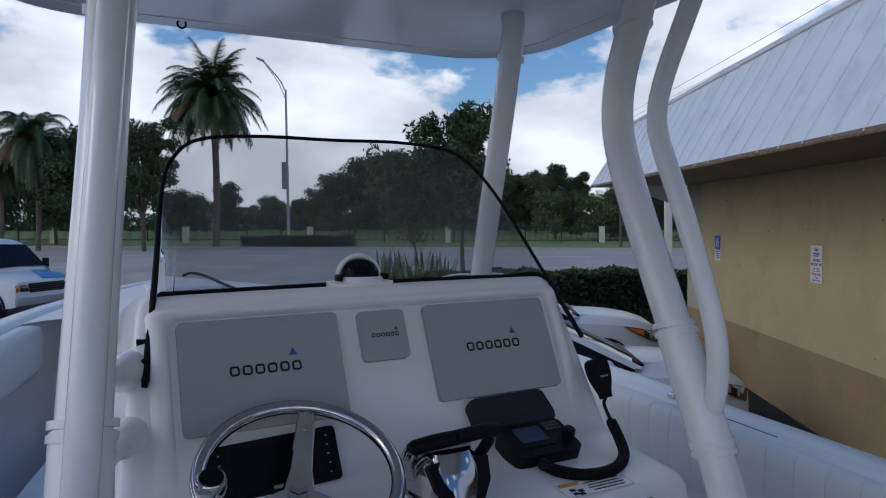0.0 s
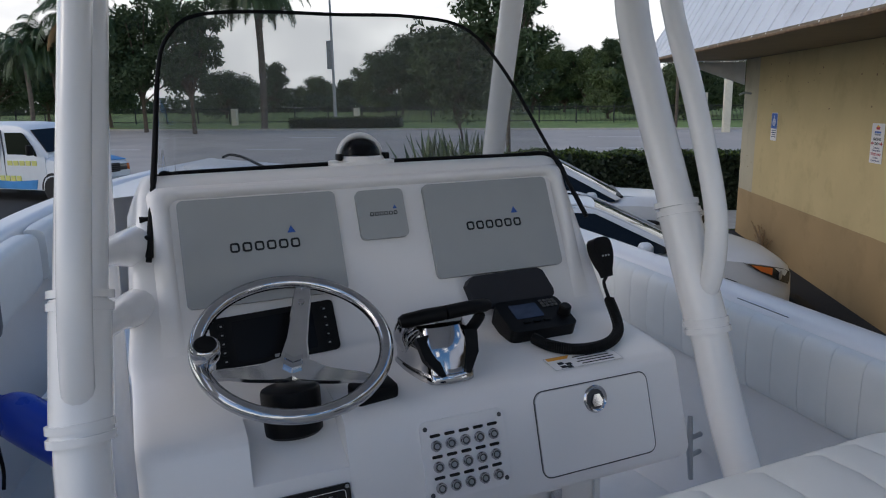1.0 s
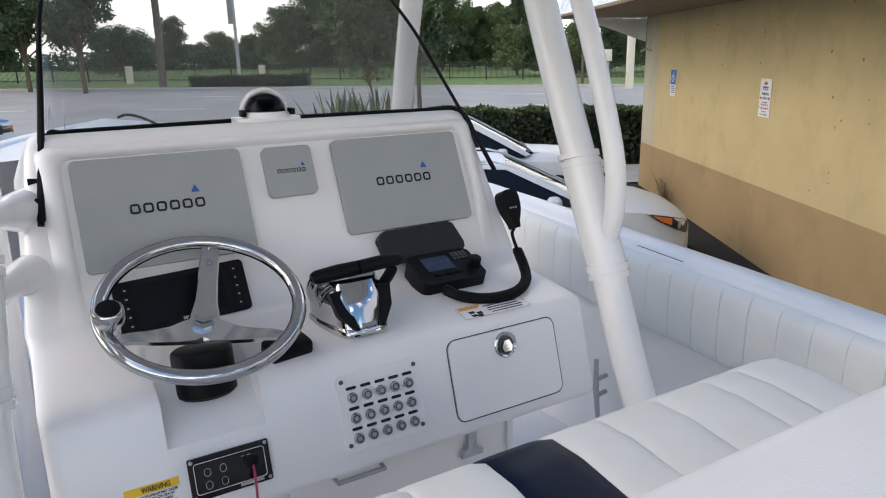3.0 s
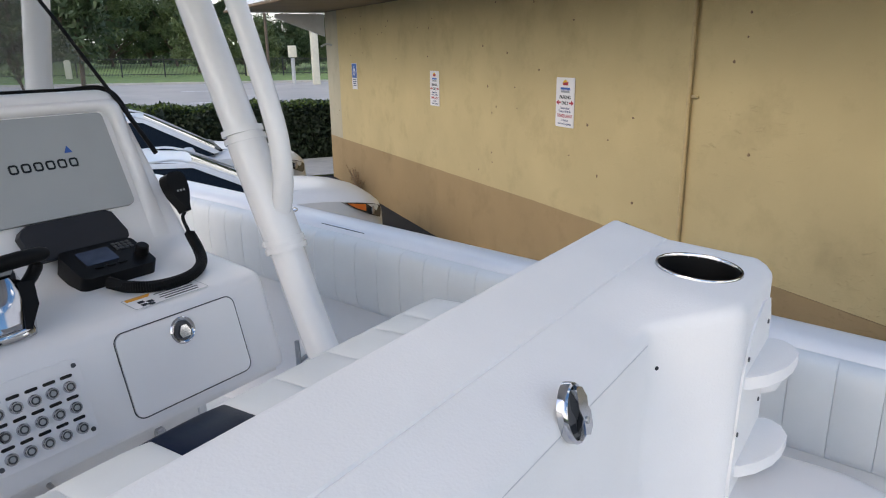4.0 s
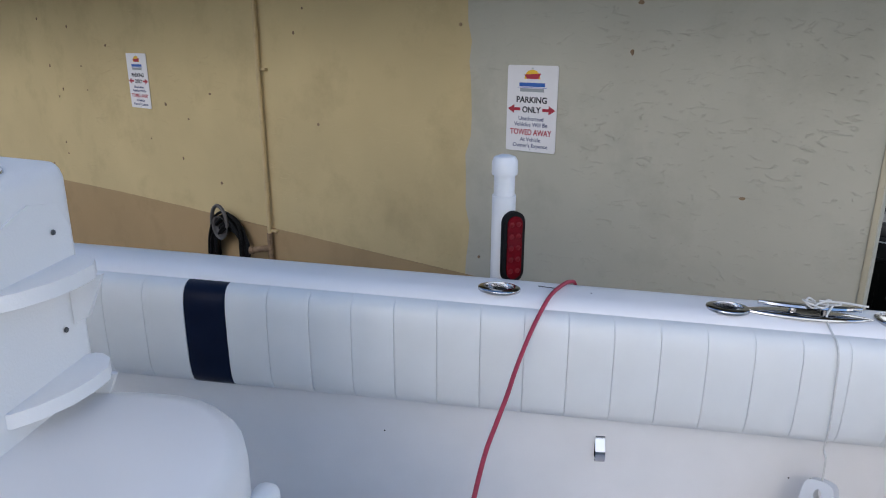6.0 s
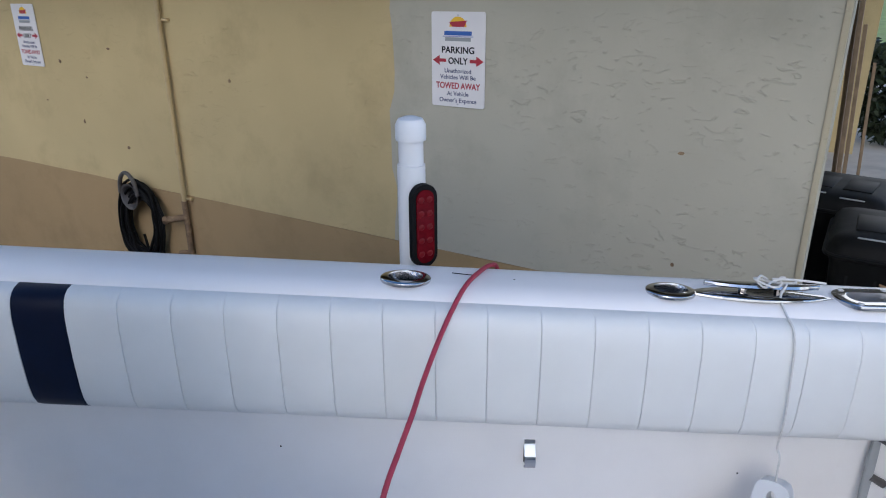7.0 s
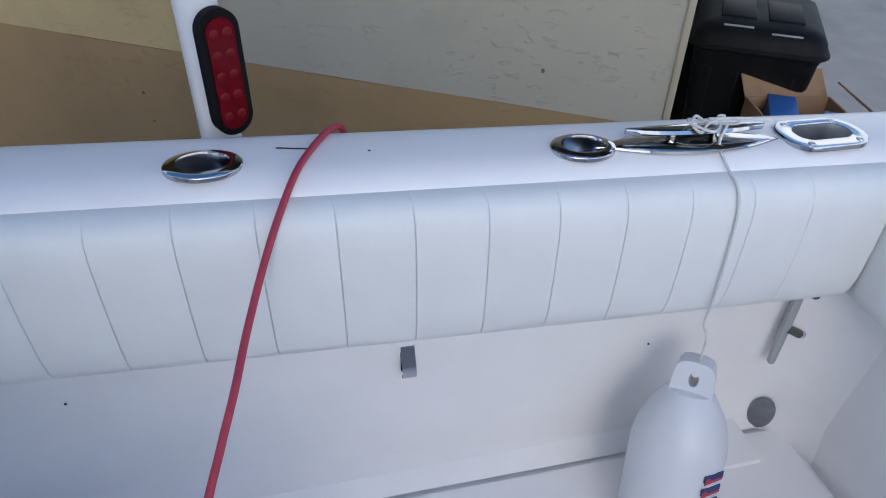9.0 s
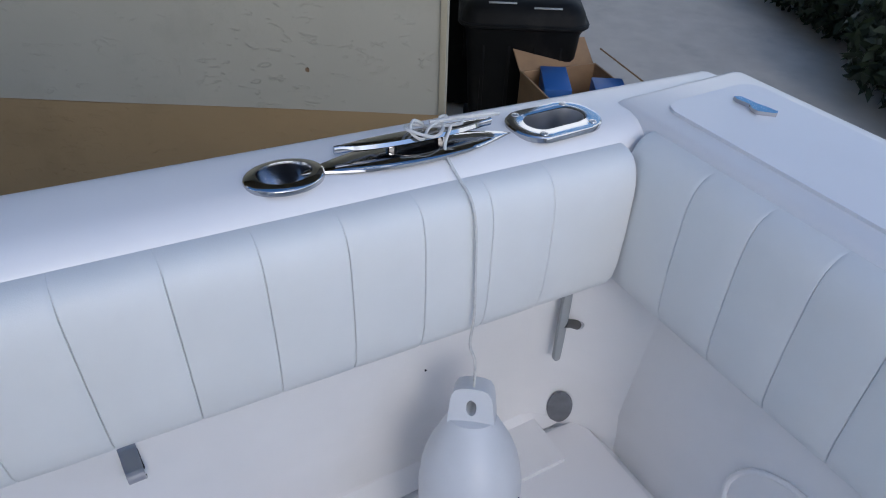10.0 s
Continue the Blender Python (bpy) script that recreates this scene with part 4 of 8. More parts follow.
# smooth backrest pads along the port coaming, with a dark strap band between two of them
def coaming_pad(y0, y1, label):
    pad = thing("backrest_cushion", (-1.1, (y0 + y1) / 2, 1.45), label, "cushion", "port backrest cushions")
    sec = [(0.150, -0.060), (0.158, -0.022), (0.175, -0.014), (0.215, -0.014), (0.238, -0.020), (0.252, -0.036), (0.258, -0.060), (0.260, -0.15), (0.258, -0.250), (0.250, -0.280), (0.235, -0.295), (0.205, -0.300), (0.150, -0.300)]
    rows = []
    for i, y in enumerate(span(y0, y1, 14)):
        e = min(i, 14 - i)
        k = (0.90, 0.965, 0.99)[e] if e < 3 else 1.0
        mid = (0.17, -0.157)
        rows.append([(-hb(y) + mid[0] + (a - mid[0]) * k, y, sheer(y) + mid[1] + (b - mid[1]) * k) for a, b in sec])
    part("pad", loft(B(), rows), VINYL, pad)
    return pad


coaming_pad(0.40, 1.475, "long smooth white vinyl backrest cushion on the port coaming")
fwd_pad = coaming_pad(1.50, 2.26, "shorter smooth white vinyl backrest cushion with a grey end band")
coaming_pad(2.36, 3.0, "white vinyl backrest cushion curving towards the bow")
rows = []
for y in (1.505, 1.512, 1.578, 1.585):
    g = 0.004 if y in (1.505, 1.585) else 0.009
    rows.append([(-hb(y) + a, y, sheer(y) + b) for a, b in [(0.212, -0.014 + g - 0.004), (0.222, -0.014 + g), (0.240 + g * 0.5, -0.020 + g * 0.6), (0.256 + g * 0.7, -0.038 + g * 0.4), (0.262 + g, -0.070), (0.263 + g, -0.15), (0.261 + g, -0.250), (0.253 + g, -0.283), (0.236, -0.297 - g), (0.21, -0.302 - g)]])
bm = B()
grid(bm, rows)
part("end_band", bm, BANDGREY, fwd_pad, "dark grey webbing band")

bx = thing("bow_locker", (0, 2.2, DECK), "white moulded bow locker with a padded top", "locker")
part("locker", prism(B(), [(-0.95, 1.35), (0.95, 1.35), (0.55, 3.5), (-0.55, 3.5)], DECK - 0.003, 1.30, None, 0.04, 3), GELMAT, bx)
part("padded_top", prism(B(), [(-0.5, 1.4), (0.5, 1.4), (0.42, 2.6), (-0.42, 2.6)], 1.30, 1.37, None, 0.025, 3), VINYL, bx)


# ---- deck fittings on the gunwale ----
CUTS = []


def rod_holder(x, y, label):
    z = sheer(y) + 0.010
    r = thing("rod_holder", (x, y, z), label, "rod holder", "rod holders in the gunwale")
    m = pose(x, y, z, 3.1, 0, 5)
    ring = [2 * math.pi * k / 36 for k in range(36)]
    bm = B()
    grid(bm, [[m @ Vector((0.0370 * q * math.cos(a), 0.0490 * q * math.sin(a), h)) for a in ring] for q, h in ((1.0, -0.004), (1.0, 0.0012), (0.985, 0.0024), (0.95, 0.0032), (0.72, 0.0056), (0.685, 0.0054), (0.665, 0.003))], close=True)
    part("flange", bm, STEEL, r, "polished oval flange")
    bm = B()
    vs = grid(bm, [[m @ Vector((0.0248 * q * math.cos(a), 0.0328 * q * math.sin(a) - sl, h)) for a in ring] for q, h, sl in ((1.0, 0.0040, 0.0), (0.97, -0.004, 0.001), (0.95, -0.016, 0.006), (0.93, -0.035, 0.015), (0.90, -0.065, 0.029))], close=True)
    bm.faces.new(vs[-1])
    part("cup", bm, CUPSTEEL, r, "bright cup interior")
    bm = B()
    cut_ = [[m @ Vector((0.0262 * math.cos(a), 0.0346 * math.sin(a) - sl, h)) for a in ring[::2]] for h, sl in ((0.03, 0.0), (-0.012, 0.003), (-0.2, 0.1))]
    CUTS.append(loft(bm, cut_))
    return r


for y, lab in ((-1.905, "polished oval rod holder set in the gunwale beside the pole light"), (-2.416, "polished oval rod holder beside the cleat"), (0.37, "polished oval rod holder near the console")):
    rod_holder(hb(y) - 0.093 if y < 0 else hb(y) - 0.10, y, lab)

cl = thing("pull_up_cleat", (1.315, -2.635, sheer(-2.635)), "polished steel pull-up cleat with white line round it", "cleat")
zc = sheer(-2.635) + 0.008
m = pose(1.296, -2.592, zc + 0.0025, 3.1, 0, 0)
bm = B()
rows = []
for t in span(-1, 1, 28):
    w = 0.031 * max(0.02, (1 - abs(t) ** 2.1))
    e = (1 - t * t) ** 0.5 if abs(t) < 1 else 0.0
    rows.append([m @ Vector((x * w, t * 0.150 + 0.008, h * e + 0.0005)) for x, h in ((-1.0, 0.0), (-0.97, 0.0035), (-0.84, 0.0062), (-0.4, 0.0072), (0.4, 0.0072), (0.84, 0.0062), (0.97, 0.0035), (1.0, 0.0))])
grid(bm, rows)
part("base", bm, STEEL, cl, "bright boat-shaped base plate")
# no hollow here: a black disc on the base paints the recess's shade
part("pocket", lathe(B(), [(0.0, 0.0078), (0.90, 0.0078), (0.97, 0.0082), (1.0, 0.0070)], 28, m @ pose(0, 0.004, 0) @ Matrix.Diagonal((0.021, 0.040, 1, 1))), BLACKGLOSS, cl, "flat black disc for the shaded pocket under the horn")
bm = B()
rows = []
for t in span(-1, 1, 18):
    w = 0.0135 * max(0.22, (1 - abs(t) ** 3.2))
    c_ = Vector((0.008, t * 0.112, 0.0185 + 0.0015 * t * t))
    rows.append([m @ (c_ + Vector((w * a, 0, 0.0048 * b))) for a, b in ((-1, -0.2), (-0.8, 0.75), (-0.45, 1), (0.45, 1), (0.8, 0.75), (1, -0.2), (0.6, -1), (-0.6, -1))])
loft(bm, rows)
part("horn", bm, STEEL, cl, "polished flat-topped horn")
for dy in (-0.035, 0.035):
    part("stem", tube(B(), [m @ Vector((0.008, dy, 0.003)), m @ Vector((0.008, dy, 0.017))], 0.008, 8), STEEL, cl)
ln = thing("white_fender_line", (1.30, -2.62, zc), "thin white cord tangled on the cleat and tied to the fender", "rope")
rl = random.Random(9)
pts = []
for k in range(15):
    a = k * 1.15
    pts.append(m @ Vector((0.004 + 0.016 * math.cos(a) + rl.uniform(-0.006, 0.006), -0.012 + 0.036 * math.sin(a * 0.7) + rl.uniform(-0.012, 0.012), 0.027 + 0.007 * math.sin(a * 1.3) + rl.uniform(0, 0.005))))
part("tangle", tube(B(), smooth_path(pts, 4), 0.0022, 6), LINE, ln)
part("loose_end", tube(B(), smooth_path([m @ Vector(q) for q in ((0.012, -0.02, 0.032), (0.006, -0.07, 0.034), (0.010, -0.125, 0.028))], 4), 0.0026, 6), LINE, ln)
xs_, zs_ = hb(-2.62) - 0.133, sheer(-2.62)
part("lead", tube(B(), smooth_path([m @ Vector((0.0, -0.045, 0.028)), (xs_ + 0.02, -2.620, zs_ + 0.014), (xs_ - 0.022, -2.618, zs_ - 0.007), (xs_ - 0.046, -2.618, zs_ - 0.016), (xs_ - 0.061, -2.619, zs_ - 0.043), (xs_ - 0.066, -2.620, zs_ - 0.09), (xs_ - 0.067, -2.624, zs_ - 0.20), (xs_ - 0.065, -2.622, zs_ - 0.26), (1.172, -2.619, 1.28), (1.169, -2.619, 1.212)], 6), 0.0021, 6), LINE, ln)

ck = thing("hawse_pipe", (1.335, -2.79, sheer(-2.79)), "polished oval hawse pipe with four screws in the gunwale", "hawse pipe")
m = pose(1.302, -2.812, sheer(-2.81) + 0.009, 3.1, 0, 4)
bm = B()
outer, inner = rrect(0.088, 0.150, 0.040, 6), rrect(0.046, 0.100, 0.0225, 6)
grid(bm, [[m @ Vector((x * s, y * s, h)) for x, y in outer] for s, h in ((1.0, -0.004), (1.0, 0.003), (0.97, 0.005))] + [[m @ Vector((x * s, y * s, h)) for x, y in inner] for s, h in ((1.06, 0.0056), (1.0, 0.005))], close=True)
part("flange", bm, STEEL, ck)
bm = B()
vs = grid(bm, [[m @ Vector((x * s, y * s, h)) for x, y in inner] for s, h in ((1.0, 0.005), (0.985, 0.0), (0.97, -0.014), (0.93, -0.045))], close=True)
bm.faces.new(vs[-1])
part("throat", bm, DULLSTEEL, ck, "dull grey throat")
CUTS.append(prism(B(), [(x * 1.01, y * 1.01) for x, y in inner], -0.12, 0.03, m))
punch(gunwale_cap, CUTS)
for x, y in ((0.032, 0.045), (-0.032, 0.045), (0.032, -0.045), (-0.032, -0.045)):
    part("screw", lathe(B(), [(0.0062, 0), (0.0056, 0.0012), (0.003, 0.0014), (0.0025, 0.0006), (0, 0.0006)], 12, m @ pose(x, y, 0.0050)), BRUSHED, ck)

hk = thing("rod_rack_hook", (1.28, -2.15, 1.2), "small polished steel hook under the bolster", "hook")
hkm = plane_frame((1.2975, -2.158, 1.204), (0, -1, 0), (0, 0, 1))
part("strap", prism(B(), rrect(0.024, 0.052, 0.006), -0.001, 0.004, hkm, 0.001), STEEL, hk, "flat steel back plate")
lip = [(-0.012, 0.002), (-0.003, 0.006), (0.008, 0.018), (0.016, 0.0225), (0.022, 0.0215), (0.026, 0.017), (0.0265, 0.008)]
loft_ = [[hkm @ Vector((sx * 0.0115, a + dz, b + dn)) for sx, dz, dn in ((-1, -0.0012, -0.0012), (1, -0.0012, -0.0012), (1, 0.0012, 0.0012), (-1, 0.0012, 0.0012))] for a, b in [(0.016 - 1.7 * q[0], q[1]) for q in lip]]
part("hook", loft(B(), loft_), STEEL, hk, "bent polished hook lip")
ic = thing("inside_cleat", (1.29, -2.90, 1.05), "grey metal cleat fixed upright inside the corner", "cleat")
part("horn", loft(B(), [[(1.266 + a * 0.006, -2.866 + b * w, z) for a, b in ((-1, -0.6), (-0.6, -1), (0.6, -1), (1, -0.6), (1, 0.6), (0.6, 1), (-0.6, 1), (-1, 0.6))] for z, w in ((1.076, 0.0055), (1.080, 0.0075), (1.12, 0.0085), (1.17, 0.0092), (1.22, 0.0092), (1.275, 0.0070))]), COVER, ic, "flat upright horn")
for z in (1.165, 1.262):
    part("leg", tube(B(), [(1.266, -2.870, z), (1.267, -2.886, z - 0.010), (1.268, -2.905, z - 0.022)], [0.0092, 0.0080, 0.0095], 10), HOSEGREY, ic, "dark grey leg")
    part("foot", lathe(B(), [(0.0, 0.004), (0.0085, 0.004), (0.0105, 0.0), (0.0105, -0.008)], 14, plane_frame((1.267, -2.908, z - 0.023), (-0.62, -0.78, 0), (0, 0, 1))), DULLSTEEL, ic, "round fixing foot")

# fender hanging in the cockpit
fe = thing("boat_fender", (1.20, -2.66, DECK), "white inflatable boat fender leaning in the cockpit corner", "fender")
fm = Matrix.Translation((1.169, -2.619, 1.198)) @ Vector((0, 0, 1)).rotation_difference(Vector((0.080, -0.044, 0.25))).to_matrix().to_4x4() @ pose(0, 0, -1.144)
part("body", lathe(B(), [(0.0, 0.817), (0.072, 0.817), (0.077, 0.824), (0.080, 1.015), (0.0785, 1.020), (0.0770, 1.036), (0.071, 1.060), (0.062, 1.081), (0.051, 1.098), (0.044, 1.110), (0.037, 1.120), (0.0, 1.125)], 28, fm), FENDER, fe)
eye = [(0.035, -0.02), (0.0325, 0.008), (0.030, 0.022), (0.024, 0.031), (0.014, 0.0345), (0.0, 0.0355), (-0.014, 0.0345), (-0.024, 0.031), (-0.030, 0.022), (-0.0325, 0.008), (-0.035, -0.02)]
em_ = fm @ pose(0, 0, 1.140, 90, 0, 50)
ey = part("eye", prism(B(), eye + [(-0.038, -0.06), (0.038, -0.06)], -0.020, 0.020, em_, 0.007, 3), FENDER, fe, "white moulded rope eye")
punch(ey, [prism(B(), [(0.008 * math.cos(a), 0.004 + 0.013 * math.sin(a)) for a in [2 * math.pi * k / 16 for k in range(16)]], -0.05, 0.05, em_)])
for k, (dz, mat_) in enumerate(((0.0, NAVYINK), (-0.006, SIGNRED))):
    for j, zz in enumerate((0.025, 0.0, -0.025)):
        a0 = radians(196 + 6 * k * 0.3)
        p = Vector((0.0795 * math.cos(a0), 0.0795 * math.sin(a0), 0.975 + zz + dz))
        part("print_bar", box(B(), (0, 0, 0), (0.045, 0.011, 0.0016 - 0.0006 * k), 0, fm @ plane_frame(p, (-math.sin(a0), math.cos(a0), 0), (0, 0, 1))), mat_, fe, smooth=False)

# red cord over the side
rc = thing("red_cord", (1.3, -2.0, 1.6), "dark red rubber cord lying over the gunwale into the cockpit", "cord")
zz = sheer(-2.08)
part("cord", tube(B(), smooth_path([(1.46, -2.105, zz - 0.45), (1.435, -2.100, zz - 0.10), (1.412, -2.090, zz - 0.010), (1.385, -2.073, zz + 0.010), (1.340, -2.050, zz + 0.0155), (1.274, -2.020, zz + 0.014), (1.215, -1.993, zz - 0.010), (1.161, -1.968, zz - 0.045), (1.095, -1.943, zz - 0.085), (1.036, -1.927, zz - 0.110), (0.986, -1.907, zz - 0.145), (0.930, -1.886, zz - 0.185), (0.84, -1.862, zz - 0.265), (0.70, -1.825, zz - 0.42), (0.58, -1.80, DECK + 0.06), (0.48, -1.78, DECK + 0.012)], 8), 0.0047, 10), ROPE, rc)

# pole light of the trailer
pg = thing("boat_trailer", (0, -1.5, LOT), "boat trailer with a white guide pole and red oval tail light", "trailer")
px, py = 1.50, -1.91
part("guide_pole", tube(B(), [(px, py, 0.10), (px, py, 1.78)], 0.030, 20), PVC, pg, "white plastic guide pole")
for sx in (-1, 1):
    part("frame_beam", box(B(), (sx * 0.75, -0.3, 0.14), (0.09, 5.4, 0.12), 0.01), GALV, pg, "galvanised frame beam")
    part("bunk", box(B(), (sx * 0.62, -0.5, 0.42), (0.12, 4.2, 0.30), 0.02), RUBBER, pg, "carpeted bunk")
    for wy in (-1.35, -0.55):
        part("wheel", lathe(B(), [(0.0, -0.09), (0.24, -0.10), (0.31, -0.10), (0.33, -0.07), (0.33, 0.07), (0.31, 0.10), (0.24, 0.10), (0.0, 0.09)], 24, pose(sx * 1.15, wy, LOT + 0.33, 0, 90, 0)), TYRE, pg, "black tyre")
for wy in (-2.0, -1.35, -0.55, 1.4):
    part("cross_beam", box(B(), (0.05, wy, 0.08), (3.0 if wy == -2.0 else 2.2, 0.08, 0.08), 0.01), GALV, pg)
part("drawbar", box(B(), (0, 4.2, 0.10), (0.10, 4.2, 0.10), 0.01), GALV, pg)
part("jack_post", tube(B(), [(0, 5.6, LOT), (0, 5.6, 0.5)], 0.03, 10), GALV, pg)
part("upper_tube", tube(B(), [(px, py, 1.77), (px, py, 1.845)], 0.0265, 20), PVC, pg)
part("cap", lathe(B(), [(0.0315, 1.832), (0.0325, 1.838), (0.032, 1.865), (0.026, 1.876), (0.012, 1.881), (0, 1.8815)], 24, pose(px, py, 0)), PVC, pg, "white rounded end cap")
lm = plane_frame((px - 0.030, py - 0.022, 1.655), (0.50, -0.866, 0), (0.0, 0.0, 1))
lt = part("light_housing", prism(B(), rrect(0.060, 0.184, 0.0295, 8), -0.002, 0.013, lm, 0.005, 2), RUBBER, pg, "black rubber light surround")
part("lens", prism(B(), rrect(0.041, 0.162, 0.020, 8), 0.010, 0.0165, lm, 0.002, 1), REDLENS, lt, "dark red oval lens")
for i in range(5):
    for j in (-1, 1):
        part("diode", lathe(B(), [(0.0078, 0.0158), (0.0066, 0.0170), (0.003, 0.0176), (0, 0.0176)], 12, lm @ pose(j * 0.0098, (i - 2) * 0.030, 0)), REDDIODE, lt)

# black hose on the deck
bh = thing("black_deck_hose", (1.0, -1.3, DECK), "thick black hose lying in loops on the deck", "hose")
z0 = DECK + 0.0135
part("hose", tube(B(), smooth_path([(0.95, -1.170, z0), (1.10, -1.250, z0), (1.19, -1.312, z0), (1.245, -1.348, z0), (1.279, -1.372, z0 + 0.030), (1.286, -1.355, z0 + 0.085), (1.283, -1.375, z0 + 0.105), (1.276, -1.410, z0 + 0.072), (1.262, -1.450, z0 + 0.012), (1.225, -1.535, z0), (1.18, -1.610, z0), (1.05, -1.750, z0), (0.9, -1.850, z0)], 8), 0.0135, 10), RUBBER, bh)
part("hose_loop", tube(B(), smooth_path([(0.98, -1.000, z0), (1.13, -1.140, z0), (1.235, -1.240, z0 + 0.004), (1.272, -1.295, z0 + 0.02), (1.285, -1.350, z0 + 0.027), (1.280, -1.405, z0 + 0.027), (1.262, -1.460, z0 + 0.020)], 8), 0.0135, 10), RUBBER, bh)

# small marks: a scuff on the gunwale, screw holes in the liner, a round plate on the transom
part("pen_line", tube(B(), [(1.24, 0.137, sheer(0.137) + 0.009), (1.24, -0.06, sheer(-0.06) + 0.009)], 0.0012, 5), RUBBER, hull, "thin dark line on the gunwale")
part("scuff", tube(B(), [(1.335, -1.995, sheer(-1.995) + 0.0095), (1.327, -2.043, sheer(-2.043) + 0.0097)], 0.0009, 5), RUBBER, hull, "thin dark scuff on the gunwale")
for q in ((1.318, -2.116, sheer(-2.116) + 0.0085),):
    part("gunwale_speck", lathe(B(), [(0.0, -0.001), (0.0022, 0.0), (0.0, 0.0012)], 8, Matrix.Translation(q)), RUBBER, hull)
for y, z in ((-1.632, 1.222), (-2.607, 1.150), (-0.75, 1.18)):
    part("screw_hole", lathe(B(), [(0.0, -0.004), (0.0022, 0.0), (0.0, 0.001)], 8, plane_frame((1.294, y, z), (0, -1, 0), (0, 0, 1))), RUBBER, hull)
part("round_plate", tube(B(), [(0.83 + 0.105 * math.cos(a), -2.962, 1.048 + 0.105 * math.sin(a)) for a in [2 * math.pi * k / 40 for k in range(41)]], 0.005, 8), GELMAT, hull, "raised round rim on the transom")
dlm = pose(-1.065, 1.371, DECK - 0.002, 0, 0, 20)
dlt = part("deck_latch", prism(B(), rrect(0.085, 0.026, 0.006), 0.0, 0.006, dlm, 0.0015), BRUSHED, hull, "small flush metal latch in the deck")
part("latch_slot", prism(B(), rrect(0.03, 0.012, 0.004), 0.0055, 0.0075, dlm @ pose(0.012, 0, 0)), KEYGREY, dlt)


# ---- console ----
DASH = plane_frame((0, 0.0475, 2.163), (1, 0, 0), (0, 0.408, 0.913))      # x across, y up the dash, z towards the helm
PANEL = plane_frame((0, -0.389, 1.752), (1, 0, 0), (0, 0.279, 0.960))   # the switch panel's face
SHELF = plane_frame((0, -0.235, 1.8277), (1, 0, 0), (0, 0.995, 0.0995))   # the sloping shelf


def dash(x, z, out=0.0):
    """A matrix on the dash face at that x and height."""
    return DASH @ pose(x, (z - 2.163) / 0.918, out)


def panel(x, z, out=0.0):
    return PANEL @ pose(x, (z - 1.752) / 0.966, out)


con = thing("console", (0, 0.2, DECK), "white moulded helm console with sloping dash and switch panel", "console")


def half(z):
    pts = ((1.55, 0.536), (1.63, 0.536), (1.80, 0.535), (1.90, 0.552), (2.05, 0.553), (2.224, 0.492), (2.3, 0.48))
    if z <= pts[0][0]:
        return pts[0][1]
    for (z0, w0), (z1, w1) in zip(pts, pts[1:]):
        if z <= z1:
            return w0 + (w1 - w0) * (z - z0) / (z1 - z0)
    return pts[-1][1]


FULL = [(-0.30, 1.60), (-0.425, 1.607), (-0.428, 1.618), (-0.375, 1.800), (-0.362, 1.812), (-0.34, 1.817), (-0.13, 1.838), (-0.098, 1.850), (-0.082, 1.872), (0.066, 2.203), (0.076, 2.213), (0.095, 2.218), (0.30, 2.205), (0.72, 2.12), (0.80, 2.06), (0.86, 1.60)]
POCK = [(-0.30, 1.60), (-0.425, 1.607), (-0.428, 1.618), (-0.393, 1.735), (-0.378, 1.742), (-0.318, 1.775), (-0.305, 1.790), (-0.30, 1.818), (-0.13, 1.838), (-0.098, 1.850), (-0.082, 1.872), (0.066, 2.203), (0.076, 2.213), (0.095, 2.218), (0.30, 2.205), (0.72, 2.12), (0.80, 2.06), (0.86, 1.60)]


def pod(x0, x1, prof, bl, br):
    """A slice of the console's upper body; an outer end follows the flared side."""
    bm = B()
    rows = []
    xs = []
    edge = [(-0.010 + 0.032 * (1 - math.sin(radians(a))), 0.58 * (1 - math.cos(radians(a)))) for a in (90, 75, 60, 45, 30, 15, 0)]
    if bl:
        xs += [("s", -1, d, k) for d, k in edge]
    else:
        xs += [("x", x0, 0, 0)]
    if br:
        xs += [("s", 1, d, k) for d, k in edge[::-1]]
    else:
        xs += [("x", x1, 0, 0)]
    cy, cz = 0.15, 1.75
    for kind, s, d, shrink in xs:
        row = []
        for y, z in prof:
            k = shrink * 0.10
            yy, zz_ = y + (cy - y) * k, z + (cz - z) * k
            row.append(Vector((s if kind == "x" else s * (half(z) - d), yy, zz_)))
        rows.append(row)
    loft(bm, rows)
    return bm


part("helm_pod", pod(0, -0.372, FULL, True, False), GEL, con, "moulded dash side")
part("column_recess", pod(-0.372, -0.208, POCK, False, False), GEL, con, "recess under the steering column")
part("dash_moulding", pod(-0.208, 0, FULL, False, True), GEL, con, "moulded dash and switch panel")
part("pedestal", prism(B(), rrect(0.96, 1.02, 0.08, 5), DECK - 0.004, 1.602, pose(0, 0.27, 0), 0.01), GELMAT, con, "plain lower console body")
part("lower_flare", prism(B(), [(-0.53, -0.40), (0.53, -0.40), (0.50, -0.2), (-0.50, -0.2)], 1.585, 1.606), GELMAT, con)
# border that stands proud round the instrument recess


